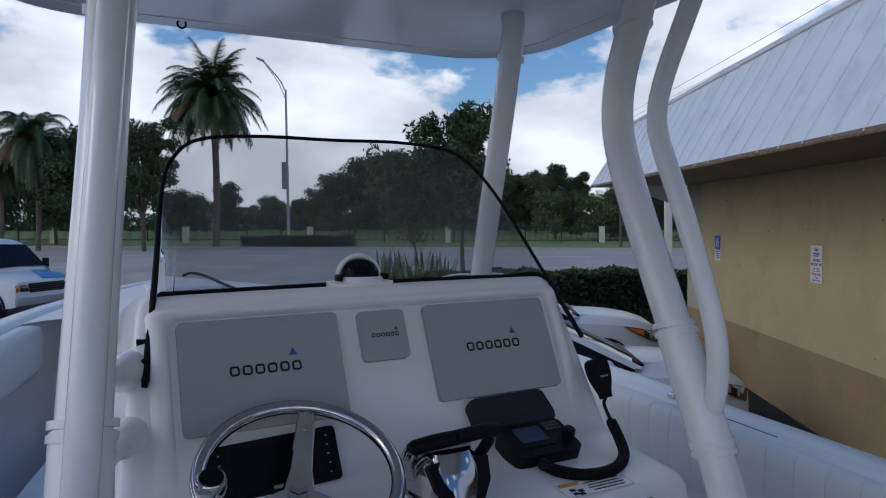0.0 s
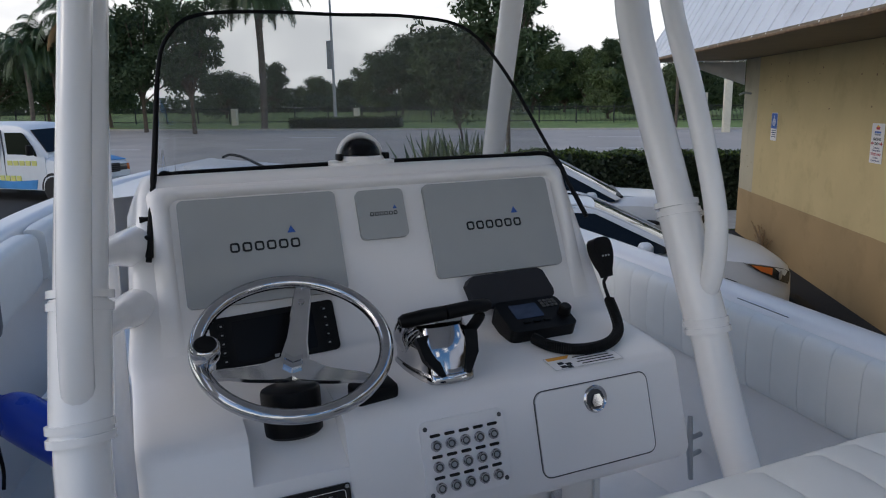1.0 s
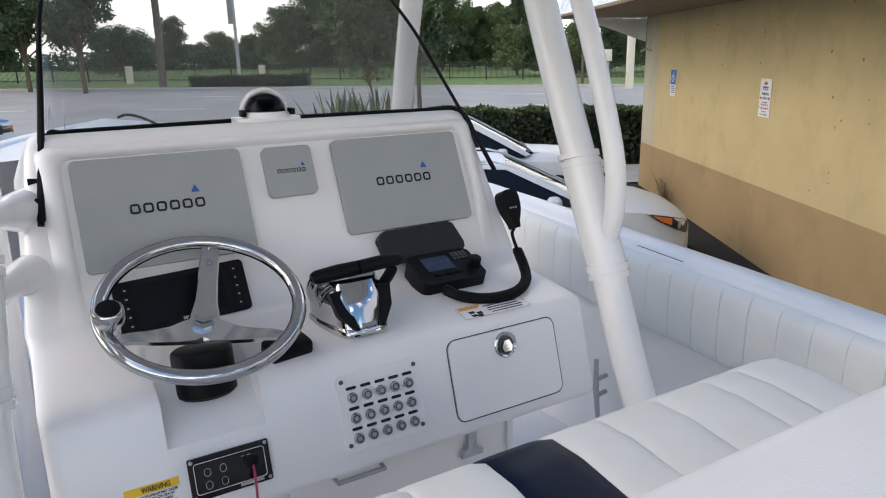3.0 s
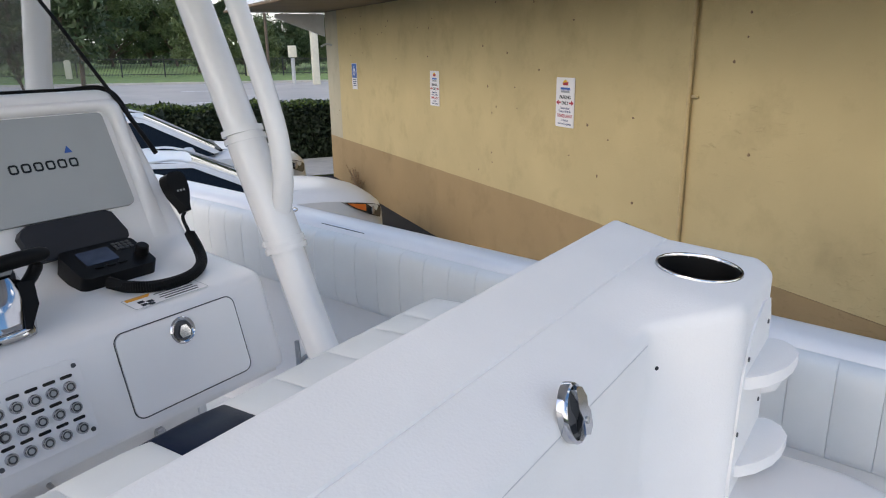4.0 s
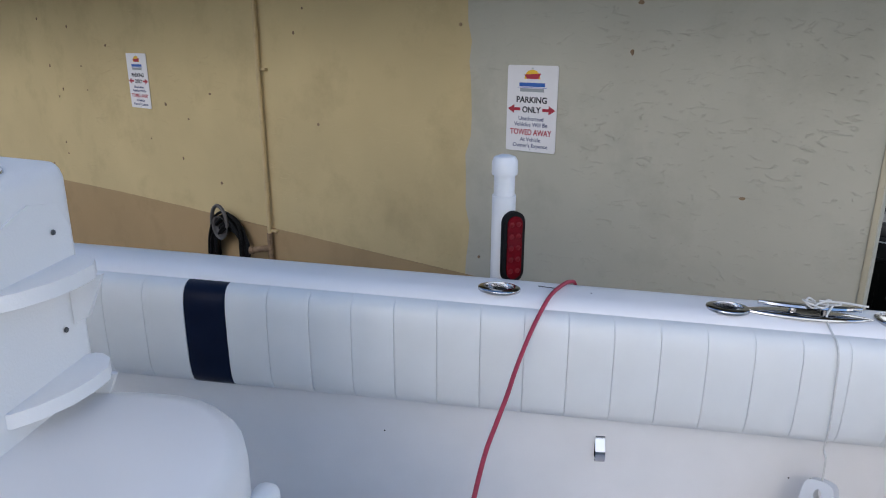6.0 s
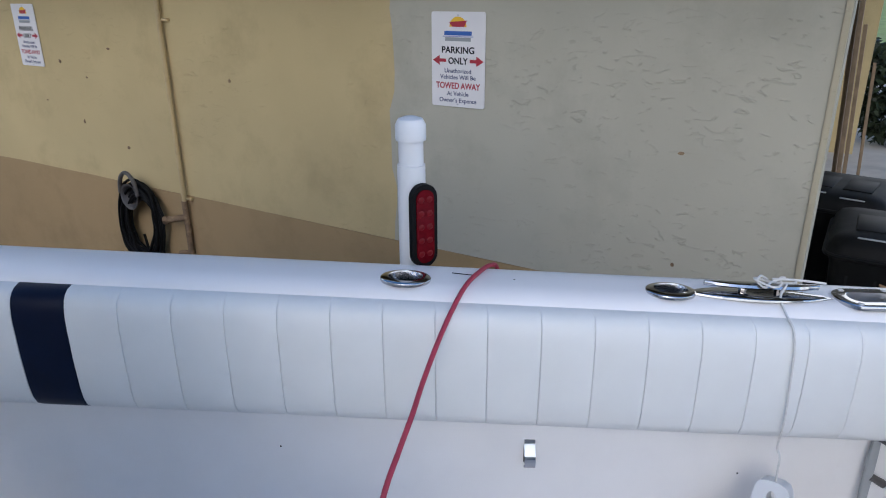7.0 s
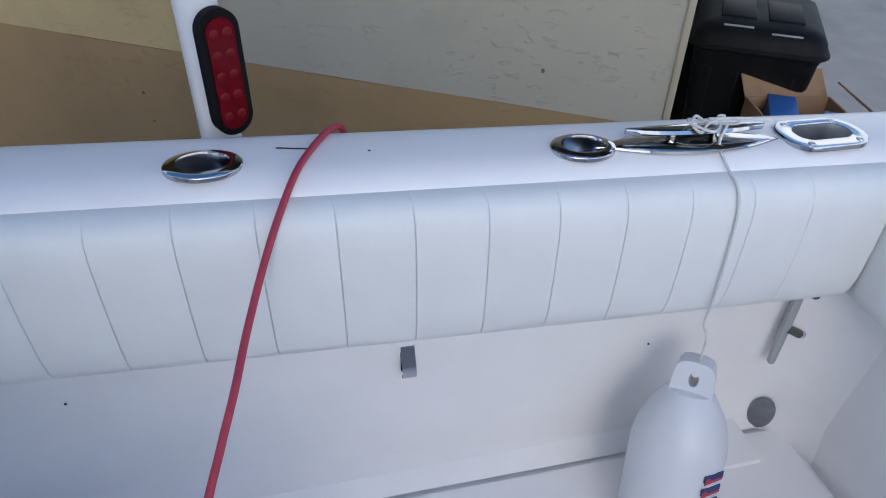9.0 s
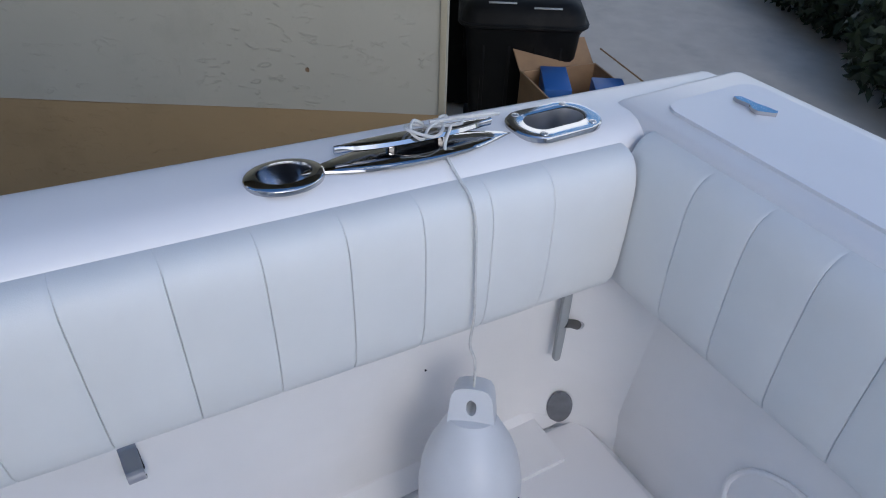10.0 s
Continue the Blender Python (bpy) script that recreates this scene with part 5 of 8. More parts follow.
def border(out_w, out_t, in_w, in_t, bottom, n=8):
    """Points along an upside-down U: up one side, over the top and down the other."""
    r = 0.022
    left, right, top = in_w[0] - out_w, in_w[1] + out_w, in_t + out_t
    pts = [(left, bottom + (top - r - bottom) * k / n) for k in range(n + 1)]
    pts += [(left + r - r * math.cos(radians(a)), top - r + r * math.sin(radians(a))) for a in (15, 30, 45, 60, 75, 90)]
    pts += [(left + r + (right - left - 2 * r) * k / (2 * n), top) for k in range(1, 2 * n + 1)]
    pts += [(right - r + r * math.sin(radians(a)), top - r + r * math.cos(radians(a))) for a in (15, 30, 45, 60, 75, 90)]
    pts += [(right, top - r - (top - r - bottom) * k / n) for k in range(1, n + 1)]
    return pts


def ease(t):
    t = min(1.0, max(0.0, t))
    return t * t * (3 - 2 * t)


IN_W, IN_T, LOW_E = (-0.458, 0.472), 0.015, -0.315
rows = []
for ow, ot, lift in ((-0.008, -0.008, -0.003), (-0.005, -0.005, 0.004), (0.0, 0.0, 0.0115), (0.005, 0.005, 0.0140), (0.016, 0.011, 0.0135), (0.027, 0.018, 0.007), (0.036, 0.023, -0.004)):
    rows.append([DASH @ Vector((x, y, max(-0.003, lift * ease((y - LOW_E) / 0.17)))) for x, y in border(ow, ot, IN_W, IN_T, LOW_E)])
bm = B()
grid(bm, rows)
part("dash_border", bm, GEL, con, "raised rounded border round the instrument recess")
# locker door in the panel
door = part("locker_door", prism(B(), rrect(0.270, 0.165, 0.018), -0.001, 0.003, panel(0.307, 1.712), 0.0015), GEL, con, "white locker door")
bm = B()
tube(bm, [panel(0.307, 1.712) @ Vector((x, y, 0.0010)) for x, y in rrect(0.274, 0.169, 0.020) + rrect(0.274, 0.169, 0.020)[:1]], 0.0012, 6)
part("door_gasket", bm, KEYGREY, con, "dark gap round the locker door")
lk = part("door_latch", lathe(B(), [(0.0265, 0.003), (0.028, 0.006), (0.0255, 0.009), (0.0205, 0.0075), (0.018, 0.004), (0.0, 0.0035)], 26, panel(0.309, 1.760)), STEEL, door, "round polished door latch")
part("latch_dish", lathe(B(), [(0.0195, 0.003), (0.0195, 0.0062), (0.0, 0.0062)], 20, panel(0.309, 1.760)), KEYGREY, door, "dark recessed dish")
part("latch_grip", prism(B(), [(-0.013, -0.004), (-0.006, 0.010), (0.006, 0.010), (0.013, -0.004), (0.009, -0.014), (-0.009, -0.014)], 0.005, 0.013, panel(0.309, 1.760), 0.002), STEEL, door)
# tall access door below, with its T-latch
f2 = plane_frame((0, -0.2425, 0), (1, 0, 0), (0, 0, 1))
bm = B()
tube(bm, [f2 @ Vector((x, y, 0)) for x, y in rrect(0.56, 0.62, 0.035, 5, 0.14, 1.25) + rrect(0.56, 0.62, 0.035, 5, 0.14, 1.25)[:1]], 0.0025, 6)
part("door_seam", bm, SEAM, con)
f3 = plane_frame((0.310, -0.246, 1.450), (1, 0, 0), (0, 0, 1))
part("t_latch", prism(B(), [(-0.011, 0.035), (-0.006, 0.043), (0.006, 0.043), (0.011, 0.035), (0.011, -0.005), (0.030, -0.014), (0.030, -0.028), (-0.030, -0.028), (-0.030, -0.014), (-0.011, -0.005)], 0, 0.012, f3, 0.003), BRUSHED, con, "grey metal T-shaped latch")
f4 = plane_frame((0.014, -0.246, 1.495), (1, 0, 0), (0, 0, 1))
part("grab_pull", tube(B(), [f4 @ Vector(q) for q in ((-0.055, -0.012, 0), (-0.055, -0.012, 0.03), (0.055, -0.012, 0.03), (0.055, -0.012, 0))], 0.006, 8), GALV, con, "grey pull handle")

# instruments
def plotter(name, x, z, w, h, bars, tri, label):
    t = thing(name, DASH @ Vector((x, (z - 2.163) / 0.918, 0)), label, "display cover", "instrument covers on the dash")
    m = dash(x, z)
    part("cover", prism(B(), rrect(w, h, 0.012, 4), 0.0, 0.014, m, 0.004, 2), COVER, t)
    x0, bw, bh_, by = bars
    n = 6
    step = bw / n
    for i in range(n):
        q = m @ pose(x0 - bw / 2 + step * (i + 0.5), by, 0.0142)
        ring = rrect(step * 0.62, bh_ * 0.82, bh_ * 0.18, 2)
        part("logo_bar", tube(B(), [q @ Vector((a, b, 0)) for a, b in ring + ring[:1]], bh_ * 0.11, 5), INK, t, smooth=False)
    tx, ty, ts = tri
    part("logo_triangle", prism(B(), [(tx - ts, ty - ts * 0.8), (tx + ts, ty - ts * 0.8), (tx, ty + ts)], 0.0142, 0.0150, m), BLUEINK, t, "small blue triangle", smooth=False)
    return t


plotter("chartplotter", -0.271, 2.059, 0.333, 0.228, (0.002, 0.152, 0.020, 0.004), (0.060, 0.034, 0.009), "grey sun cover on the large chartplotter at the wheel")
plotter("chartplotter", 0.276, 2.059, 0.335, 0.228, (0.0, 0.152, 0.020, 0.004), (0.060, 0.034, 0.009), "grey sun cover on the large chartplotter by the radio")
plotter("instrument_display", 0.0, 2.107, 0.113, 0.115, (0.003, 0.068, 0.009, 0.0), (0.031, 0.0135, 0.005), "small square grey cover on the instrument display")

em = thing("engine_display", dash(-0.274, 1.886).translation, "black engine display with side buttons below the chartplotter", "display")
m = dash(-0.272, 1.886) @ pose(0, 0, 0, 0, 0, 2.5)
part("bezel", prism(B(), rrect(0.256, 0.108, 0.010, 4), -0.004, 0.016, m, 0.004), BLACK, em)
part("screen", prism(B(), rrect(0.166, 0.084, 0.004, 3, -0.002), 0.016, 0.0165, m), SCREEN, em, "dark switched-off screen")
for sx in (-1, 1):
    for k in range(5):
        part("button", lathe(B(), [(0.0065, 0.016), (0.006, 0.0185), (0, 0.019)], 12, m @ pose(sx * 0.106, 0.036 - 0.018 * k, 0)), RUBBER, em)
        bar(0.0045, 0.003, m @ pose(sx * 0.106, 0.036 - 0.018 * k, 0.0192), em, COVER, "button_mark")
bar(0.046, 0.0065, m @ pose(0.012, -0.042, 0.0182), em, COVER, "maker_bar")

# switch panel with fifteen push buttons
sp = thing("switch_panel", panel(0.013, 1.712).translation, "white switch panel with fifteen chrome push buttons in three rows", "switch panel")
m = panel(0.013, 1.712)
part("plate", prism(B(), rrect(0.172, 0.146, 0.012, 4), 0.0, 0.005, m, 0.002), GEL, sp)
for r in range(3):
    for c in range(5):
        bx_, by_ = -0.0585 + 0.0293 * c, 0.027 - 0.0385 * r
        lb = part("label_strip", prism(B(), rrect(0.021, 0.0058, 0.0028, 3, bx_, by_ + 0.0185), 0.006, 0.0068, m), BLACKGLOSS, sp, smooth=False)
        bt = part("push_button", lathe(B(), [(0.0105, 0.006), (0.0105, 0.010), (0.009, 0.0125), (0.0072, 0.0125), (0.0068, 0.011), (0.0, 0.011)], 18, m @ pose(bx_, by_, 0)), STEEL, sp, "chrome push button")
        part("button_well", lathe(B(), [(0.0072, 0.0108), (0.0070, 0.0114), (0.0, 0.0114)], 16, m @ pose(bx_, by_, 0)), KEYGREY, bt, "dark ring round the button centre")
        part("button_centre", lathe(B(), [(0.0046, 0.011), (0.0044, 0.0132), (0.0036, 0.0140), (0, 0.0142)], 14, m @ pose(bx_, by_, 0)), COVER, bt)
for x, y in ((-0.076, 0.060), (0.076, 0.060), (-0.076, -0.060), (0.076, -0.060)):
    part("screw", lathe(B(), [(0.0045, 0.006), (0.004, 0.008), (0, 0.0085)], 10, m @ pose(x, y, 0)), KEYGREY, sp)

# black control panel and warning sticker
cp = thing("trim_tab_control", panel(-0.28, 1.676).translation, "black trim control panel with white outline and four symbols", "control panel")
m = panel(-0.28, 1.676)
part("plate", prism(B(), rrect(0.136, 0.072, 0.003, 2), 0.0, 0.005, m, 0.001), BLACKGLOSS, cp)
bm = B()
tube(bm, [m @ Vector((x, y, 0.0053)) for x, y in rrect(0.118, 0.052, 0.005, 3) + rrect(0.118, 0.052, 0.005, 3)[:1]], 0.0006, 4)
part("outline", bm, SIGNWHITE, cp)
for x in (-0.038, -0.012):
    for y in (0.008, -0.014):
        bm = B()
        tube(bm, [m @ Vector((x + 0.0055 * math.cos(a), y + 0.007 * math.sin(a), 0.0053)) for a in [2 * math.pi * k / 12 for k in range(13)]], 0.0005, 4)
        part("symbol", bm, GALV, cp)
bar(0.040, 0.005, m @ pose(0.032, -0.030, 0.005), cp, GALV, "maker_bar")
part("key_switch", lathe(B(), [(0.012, 0.005), (0.012, 0.011), (0.009, 0.013), (0, 0.013)], 16, m @ pose(0.036, 0.006, 0)), BLACK, cp)
for x in (-0.0625, 0.0625):
    for y in (-0.0305, 0.0305):
        part("screw", lathe(B(), [(0.0036, 0.005), (0.0032, 0.0066), (0.0, 0.007)], 10, m @ pose(x, y, 0)), BRUSHED, cp)
for x in (0.022, 0.032):
    bar(0.006, 0.0016, m @ pose(x, 0.018, 0.005), cp, GALV, "mark_bar")
ld = thing("kill_switch_lanyard", m @ Vector((0.036, -0.01, 0.0)), "thin red kill switch lanyard hanging from the panel", "lanyard")
part("cord", tube(B(), smooth_path([m @ Vector(q) for q in ((0.036, 0.0, 0.014), (0.034, -0.03, 0.022), (0.033, -0.075, 0.016), (0.034, -0.16, 0.03))], 5), 0.0022, 6), ROPE, ld)
wsn = thing("warning_sticker", panel(-0.405, 1.667).translation, "white warning sticker with an orange header", "sticker")
m = panel(-0.405, 1.667)
part("sheet", prism(B(), rrect(0.086, 0.052, 0.002, 2), 0.0, 0.0006, m), SIGNWHITE, wsn, smooth=False)
part("header", prism(B(), rrect(0.084, 0.014, 0.001, 2, 0, 0.0175), 0.0006, 0.0009, m), SIGNYEL, wsn, smooth=False)
letters("WARNING", 0.012, m @ pose(0.006, 0.0135, 0.001), wsn, INK, width=0.045)
for k, tx in enumerate(("ROTATING PROPELLER MAY CAUSE", "SERIOUS INJURY OR DEATH.", "SHUT OFF ENGINE WHEN", "NEAR PERSONS IN THE WATER.")):
    letters(tx, 0.0056, m @ pose(0, 0.0050 - 0.0060 * k, 0.0008), wsn, INK, width=(0.076, 0.066, 0.058, 0.072)[k])

# steering wheel
sw = thing("steering_wheel", (-0.272, -0.25, 1.92), "polished stainless three-spoke steering wheel with a spinner knob", "steering wheel")
WH = plane_frame((-0.265, -0.252, 1.928), (1, 0, 0), (0, 0.891, 0.454))
R = 0.172
part("rim", tube(B(), [WH @ Vector((R * math.cos(a), R * math.sin(a), 0)) for a in [2 * math.pi * k / 64 for k in range(65)]], 0.0135, 14), STEEL, sw)
for a0, prof in ((72, ((0.0, 0.030, -0.062), (0.025, 0.0285, -0.061), (0.055, 0.0215, -0.050), (0.10, 0.0190, -0.030), (0.140, 0.0185, -0.014), (0.163, 0.0165, -0.006))), (197, ((0.0, 0.030, -0.062), (0.03, 0.031, -0.061), (0.06, 0.024, -0.053), (0.10, 0.019, -0.034), (0.134, 0.014, -0.015), (0.168, 0.009, -0.002))), (315, ((0.0, 0.030, -0.062), (0.03, 0.031, -0.061), (0.06, 0.024, -0.053), (0.10, 0.019, -0.034), (0.134, 0.014, -0.015), (0.168, 0.009, -0.002)))):
    a = radians(a0)
    dr, dt = Vector((math.cos(a), math.sin(a), 0)), Vector((-math.sin(a), math.cos(a), 0))
    rows = []
    for t, w, z in prof:
        c = dr * t + Vector((0, 0, z))
        rows.append([WH @ (c + dt * (sx * w) + Vector((0, 0, sz * 0.0045))) for sx, sz in ((-1, -0.4), (-0.86, 1), (0.86, 1), (1, -0.4), (0.8, -1), (-0.8, -1))])
    spk_ = part("spoke", loft(B(), rows), SATIN, sw)
    if a0 == 72:
        part("rim_tab", tube(B(), [WH @ (dr * 0.136 + Vector((0, 0, -0.022))), WH @ (dr * 0.168 + Vector((0, 0, -0.004)))], 0.0070, 10), STEEL, spk_)
        part("bolt", lathe(B(), [(0.0065, -0.002), (0.006, 0.003), (0.003, 0.0035), (0, 0.002)], 14, WH @ Matrix.Translation(dr * 0.128 + Vector((0, 0, -0.014)))), STEEL, spk_)
part("hub", lathe(B(), [(0.0, -0.098), (0.030, -0.098), (0.034, -0.072), (0.029, -0.060), (0.0, -0.056)], 24, WH), STEEL, sw)
HB = WH @ pose(0, 0.002, -0.054, 0, 0, -18)
for dy in (0.008, -0.008):
    part("hub_badge", prism(B(), [(-0.017, 0.010 + dy), (0.0, 0.001 + dy), (0.017, 0.010 + dy), (0.017, -0.002 + dy), (0.0, -0.011 + dy), (-0.017, -0.002 + dy)], -0.006, 0.004, HB, 0.001), STEEL, sw, "raised chevron badge")
kn = Vector((-0.157, -0.022, 0))
kb = part("spinner_knob", lathe(B(), [(0.0, -0.014), (0.016, -0.014), (0.017, 0.008), (0.024, 0.022), (0.0265, 0.034), (0.025, 0.046), (0.021, 0.050), (0.0, 0.050)], 24, WH @ Matrix.Translation(kn)), STEEL, sw, "chrome spinner knob")
part("knob_top", lathe(B(), [(0.0195, 0.050), (0.018, 0.053), (0, 0.054)], 22, WH @ Matrix.Translation(kn)), BLACK, kb, "black knob cap")
stc = thing("steering_column", (-0.28, -0.33, 1.78), "black steering column boot on the console", "steering column")
part("boot", lathe(B(), [(0.0, -0.062), (0.046, -0.062), (0.053, -0.056), (0.054, 0.016), (0.052, 0.022), (0.047, 0.025), (0.0, 0.026)], 32, pose(-0.284, -0.290, 1.834, -10, 0, 0)), BLACK, stc)
tl = thing("tilt_lever_block", (-0.135, -0.30, 1.82), "small black switch block on the shelf beside the wheel", "switch block")
part("block", box(B(), (0, 0, 0.012), (0.085, 0.055, 0.03), 0.008, SHELF @ pose(-0.135, -0.075, 0, 0, 0, 8)), BLACK, tl)

# engine control
th = thing("engine_control", (0.02, -0.28, 1.825), "chrome and black twin engine control lever", "throttle")
SHIELD_OUT = [(-0.030, -0.160), (-0.046, -0.215), (-0.024, -0.300), (-0.002, -0.322), (0.060, -0.322), (0.080, -0.300), (0.112, -0.215), (0.100, -0.160)]


def shield(z, k, dy, wide=1.0):
    out, n = [], len(SHIELD_OUT)
    for i in range(n):
        a, b, c, d = (Vector(SHIELD_OUT[(i + j) % n]) for j in (-1, 0, 1, 2))
        for t in (0.0, 0.25, 0.5, 0.75):
            p = 0.5 * (2 * b + (c - a) * t + (2 * a - 5 * b + 4 * c - d) * t * t + (3 * b - a - 3 * c + d) * t ** 3)
            out.append(Vector((0.033 + (p.x - 0.033) * k * wide, -0.235 + (p.y + 0.235) * k + dy, z)))
    return out


part("base_plate", loft(B(), [shield(1.822, 1.0, 0), shield(1.832, 1.0, 0), shield(1.838, 0.95, 0)]), STEEL, th, "chrome shield-shaped base")
part("body", loft(B(), [shield(1.832, 0.93, 0), shield(1.865, 0.90, 0.010, 1.02), shield(1.898, 0.82, 0.018, 1.12), shield(1.920, 0.62, 0.020, 1.3)]), STEEL, th, "mirror-bright chrome housing")
FT = plane_frame((0.033, -0.3165, 1.832), (1, 0, 0), (0, 0.048, 0.078))
for sx in (-1, 1):
    ch_ = [(sx * x, y) for x, y in ((0.021, 0.002), (0.031, 0.000), (0.058, 0.040), (0.066, 0.085), (0.040, 0.088), (0.032, 0.050))][::sx]
    part("side_cheek", prism(B(), ch_, -0.012, 0.006, FT, 0.003), BLACK, th, "black side cheek")
part("centre_plate", prism(B(), [(-0.016, 0.004), (0.016, 0.004), (0.026, 0.045), (0.036, 0.088), (-0.036, 0.088), (-0.026, 0.045)], -0.010, 0.003, FT, 0.002), STEEL, th, "mirror chrome centre plate")
part("centre_fold", prism(B(), [(-0.014, 0.006), (0.014, 0.006), (0.020, 0.034), (-0.020, 0.034)], 0.002, 0.006, FT @ pose(0, 0, 0, -7, 0, 0), 0.001), STEEL, th)
part("arm", tube(B(), smooth_path([(-0.030, -0.215, 1.868), (-0.048, -0.225, 1.900), (-0.046, -0.240, 1.930)], 4), [0.014] * 8 + [0.012], 10), STEEL, th, "chrome lever arm")
part("arm", tube(B(), smooth_path([(0.098, -0.215, 1.872), (0.118, -0.225, 1.900), (0.128, -0.236, 1.925)], 4), [0.012] * 8 + [0.010], 10), BLACK, th, "black lever arm")
part("grip", tube(B(), [(-0.054, -0.243, 1.932), (-0.046, -0.243, 1.934), (0.000, -0.240, 1.937), (0.043, -0.238, 1.938)], [0.011, 0.0145, 0.0155, 0.015], 14), BLACK, th, "black grip")
part("grip", tube(B(), [(0.047, -0.238, 1.938), (0.10, -0.234, 1.940), (0.140, -0.232, 1.940), (0.150, -0.231, 1.940)], [0.015, 0.015, 0.014, 0.010], 14), BLACK, th, "black grip")
for k in range(3):
    part("indicator", box(B(), (0.030, 0.078 - 0.011 * k, 0.0035), (0.006, 0.006, 0.002), 0.0005, FT), BLUEINK, th)

# radio with its microphone
vr = thing("vhf_radio", (0.30, -0.2, 1.83), "black marine radio with a blue lit screen and round knob", "radio")
m = plane_frame((0.304, -0.156, 1.868), (1, 0.0, 0), (0, 0.93, 0.36))
part("body", prism(B(), rrect(0.168, 0.112, 0.016, 4), -0.034, 0.012, m, 0.008, 3), BLACK, vr)
part("screen", prism(B(), rrect(0.072, 0.050, 0.004, 3, -0.018, 0.012), 0.012, 0.0135, m), LCD, vr, "bluish lit screen")
for i in range(4):
    for j in range(3):
        part("key", box(B(), (0.034 + 0.011 * i, 0.040 - 0.010 * j, 0.013), (0.008, 0.007, 0.003), 0.001, m), KEYGREY, vr)
part("knob", lathe(B(), [(0.015, 0.012), (0.014, 0.030), (0.011, 0.033), (0, 0.033)], 18, m @ pose(0.070, -0.012, 0)), BLACK, vr)
for k in range(3):
    part("long_key", prism(B(), rrect(0.020, 0.009, 0.004, 3, -0.035 + 0.026 * k, -0.026), 0.012, 0.015, m), BLACK, vr)
pd = thing("stereo_cover", (0.28, -0.08, 1.89), "black rubber cover of the stereo below the chartplotter", "cover")
m = dash(0.282, 1.918)
part("pad", prism(B(), [(-0.100, -0.040), (-0.078, -0.047), (0.102, -0.041), (0.111, -0.033), (0.112, -0.020), (0.092, 0.028), (0.078, 0.036), (-0.092, 0.034), (-0.104, 0.026), (-0.112, 0.014)], 0.0, 0.026, m, 0.010, 4), DARKCOVER, pd)
mc = thing("radio_microphone", (0.50, -0.09, 1.96), "black hand microphone clipped on the dash with a coiled cord", "microphone")
m = plane_frame((0.530, -0.076, 1.972), (1, 0.1, 0), (0, 0.40, 0.917))
half_ = [(0.010, 0.0435), (0.019, 0.041), (0.0255, 0.034), (0.0280, 0.022), (0.0275, 0.006), (0.0240, -0.010), (0.0185, -0.024), (0.0130, -0.035), (0.0095, -0.044), (0.0075, -0.056)]
part("body", prism(B(), half_[::-1] + [(-a, b) for a, b in half_], 0.004, 0.034, m, 0.010, 4), BLACK, mc)
for k in range(3):
    part("key", lathe(B(), [(0.0028, 0.034), (0.0024, 0.036), (0, 0.036)], 8, m @ pose(-0.009 + 0.009 * k, -0.004, 0)), COVER, mc)
part("bracket", box(B(), (0, 0.012, -0.003), (0.028, 0.034, 0.014), 0.004, m), BLACK, mc)
pa, pb = m @ Vector((0, -0.056, 0.016)), Vector((0.500, -0.172, 1.890))
part("lead", tube(B(), smooth_path([pa, (0.515, -0.130, 1.918), pb], 4), 0.0042, 8), RUBBER, mc)
axis_ = smooth_path([pb, (0.490, -0.214, 1.858), (0.466, -0.254, 1.841), (0.420, -0.289, 1.834), (0.365, -0.302, 1.832), (0.315, -0.292, 1.834), (0.277, -0.260, 1.839), (0.260, -0.228, 1.847)], 90)
coil = []
for i, q in enumerate(axis_):
    d = (axis_[min(i + 1, len(axis_) - 1)] - axis_[max(i - 1, 0)]).normalized()
    u = Vector((0, 0, 1)) - d * d.z
    u.normalize()
    s_ = d.cross(u)
    a = i * 0.78
    coil.append(q + (u * math.cos(a) + s_ * math.sin(a)) * 0.0098)
part("coiled_cord", tube(B(), coil, 0.0036, 5), RUBBER, mc, "black coiled cord")
st2 = thing("capacity_sticker", (0.34, -0.33, 1.815), "white sticker with an orange corner and fine print", "sticker")
m = SHELF @ pose(0.326, -0.088, 0.001, 0, 0, 0) @ Matrix.Diagonal((1.06, 1.15, 1, 1))
part("sheet", prism(B(), rrect(0.160, 0.048, 0.002, 2), -0.0003, 0.0006, m), SIGNWHITE, st2, smooth=False)
part("header", prism(B(), [(-0.074, 0.023), (-0.02, 0.023), (-0.03, 0.012), (-0.074, 0.012)], 0.0006, 0.0009, m), ORANGE, st2, smooth=False)
ol_ = rrect(0.158, 0.046, 0.002, 2)
part("outline", tube(B(), [m @ Vector((x, y, 0.0006)) for x, y in ol_ + ol_[:1]], 0.0005, 4), COVER, st2)
for k in range(4):
    bar(0.085 - 0.01 * (k % 2), 0.0022, m @ pose(0.024, 0.012 - 0.009 * k, 0.0006), st2, INK, "print_bar")
for x, y in ((-0.055, -0.002), (-0.040, -0.008), (-0.056, -0.015), (-0.044, -0.018)):
    bar(0.012, 0.008, m @ pose(x, y, 0.0006), st2, INK, "symbol_bar")

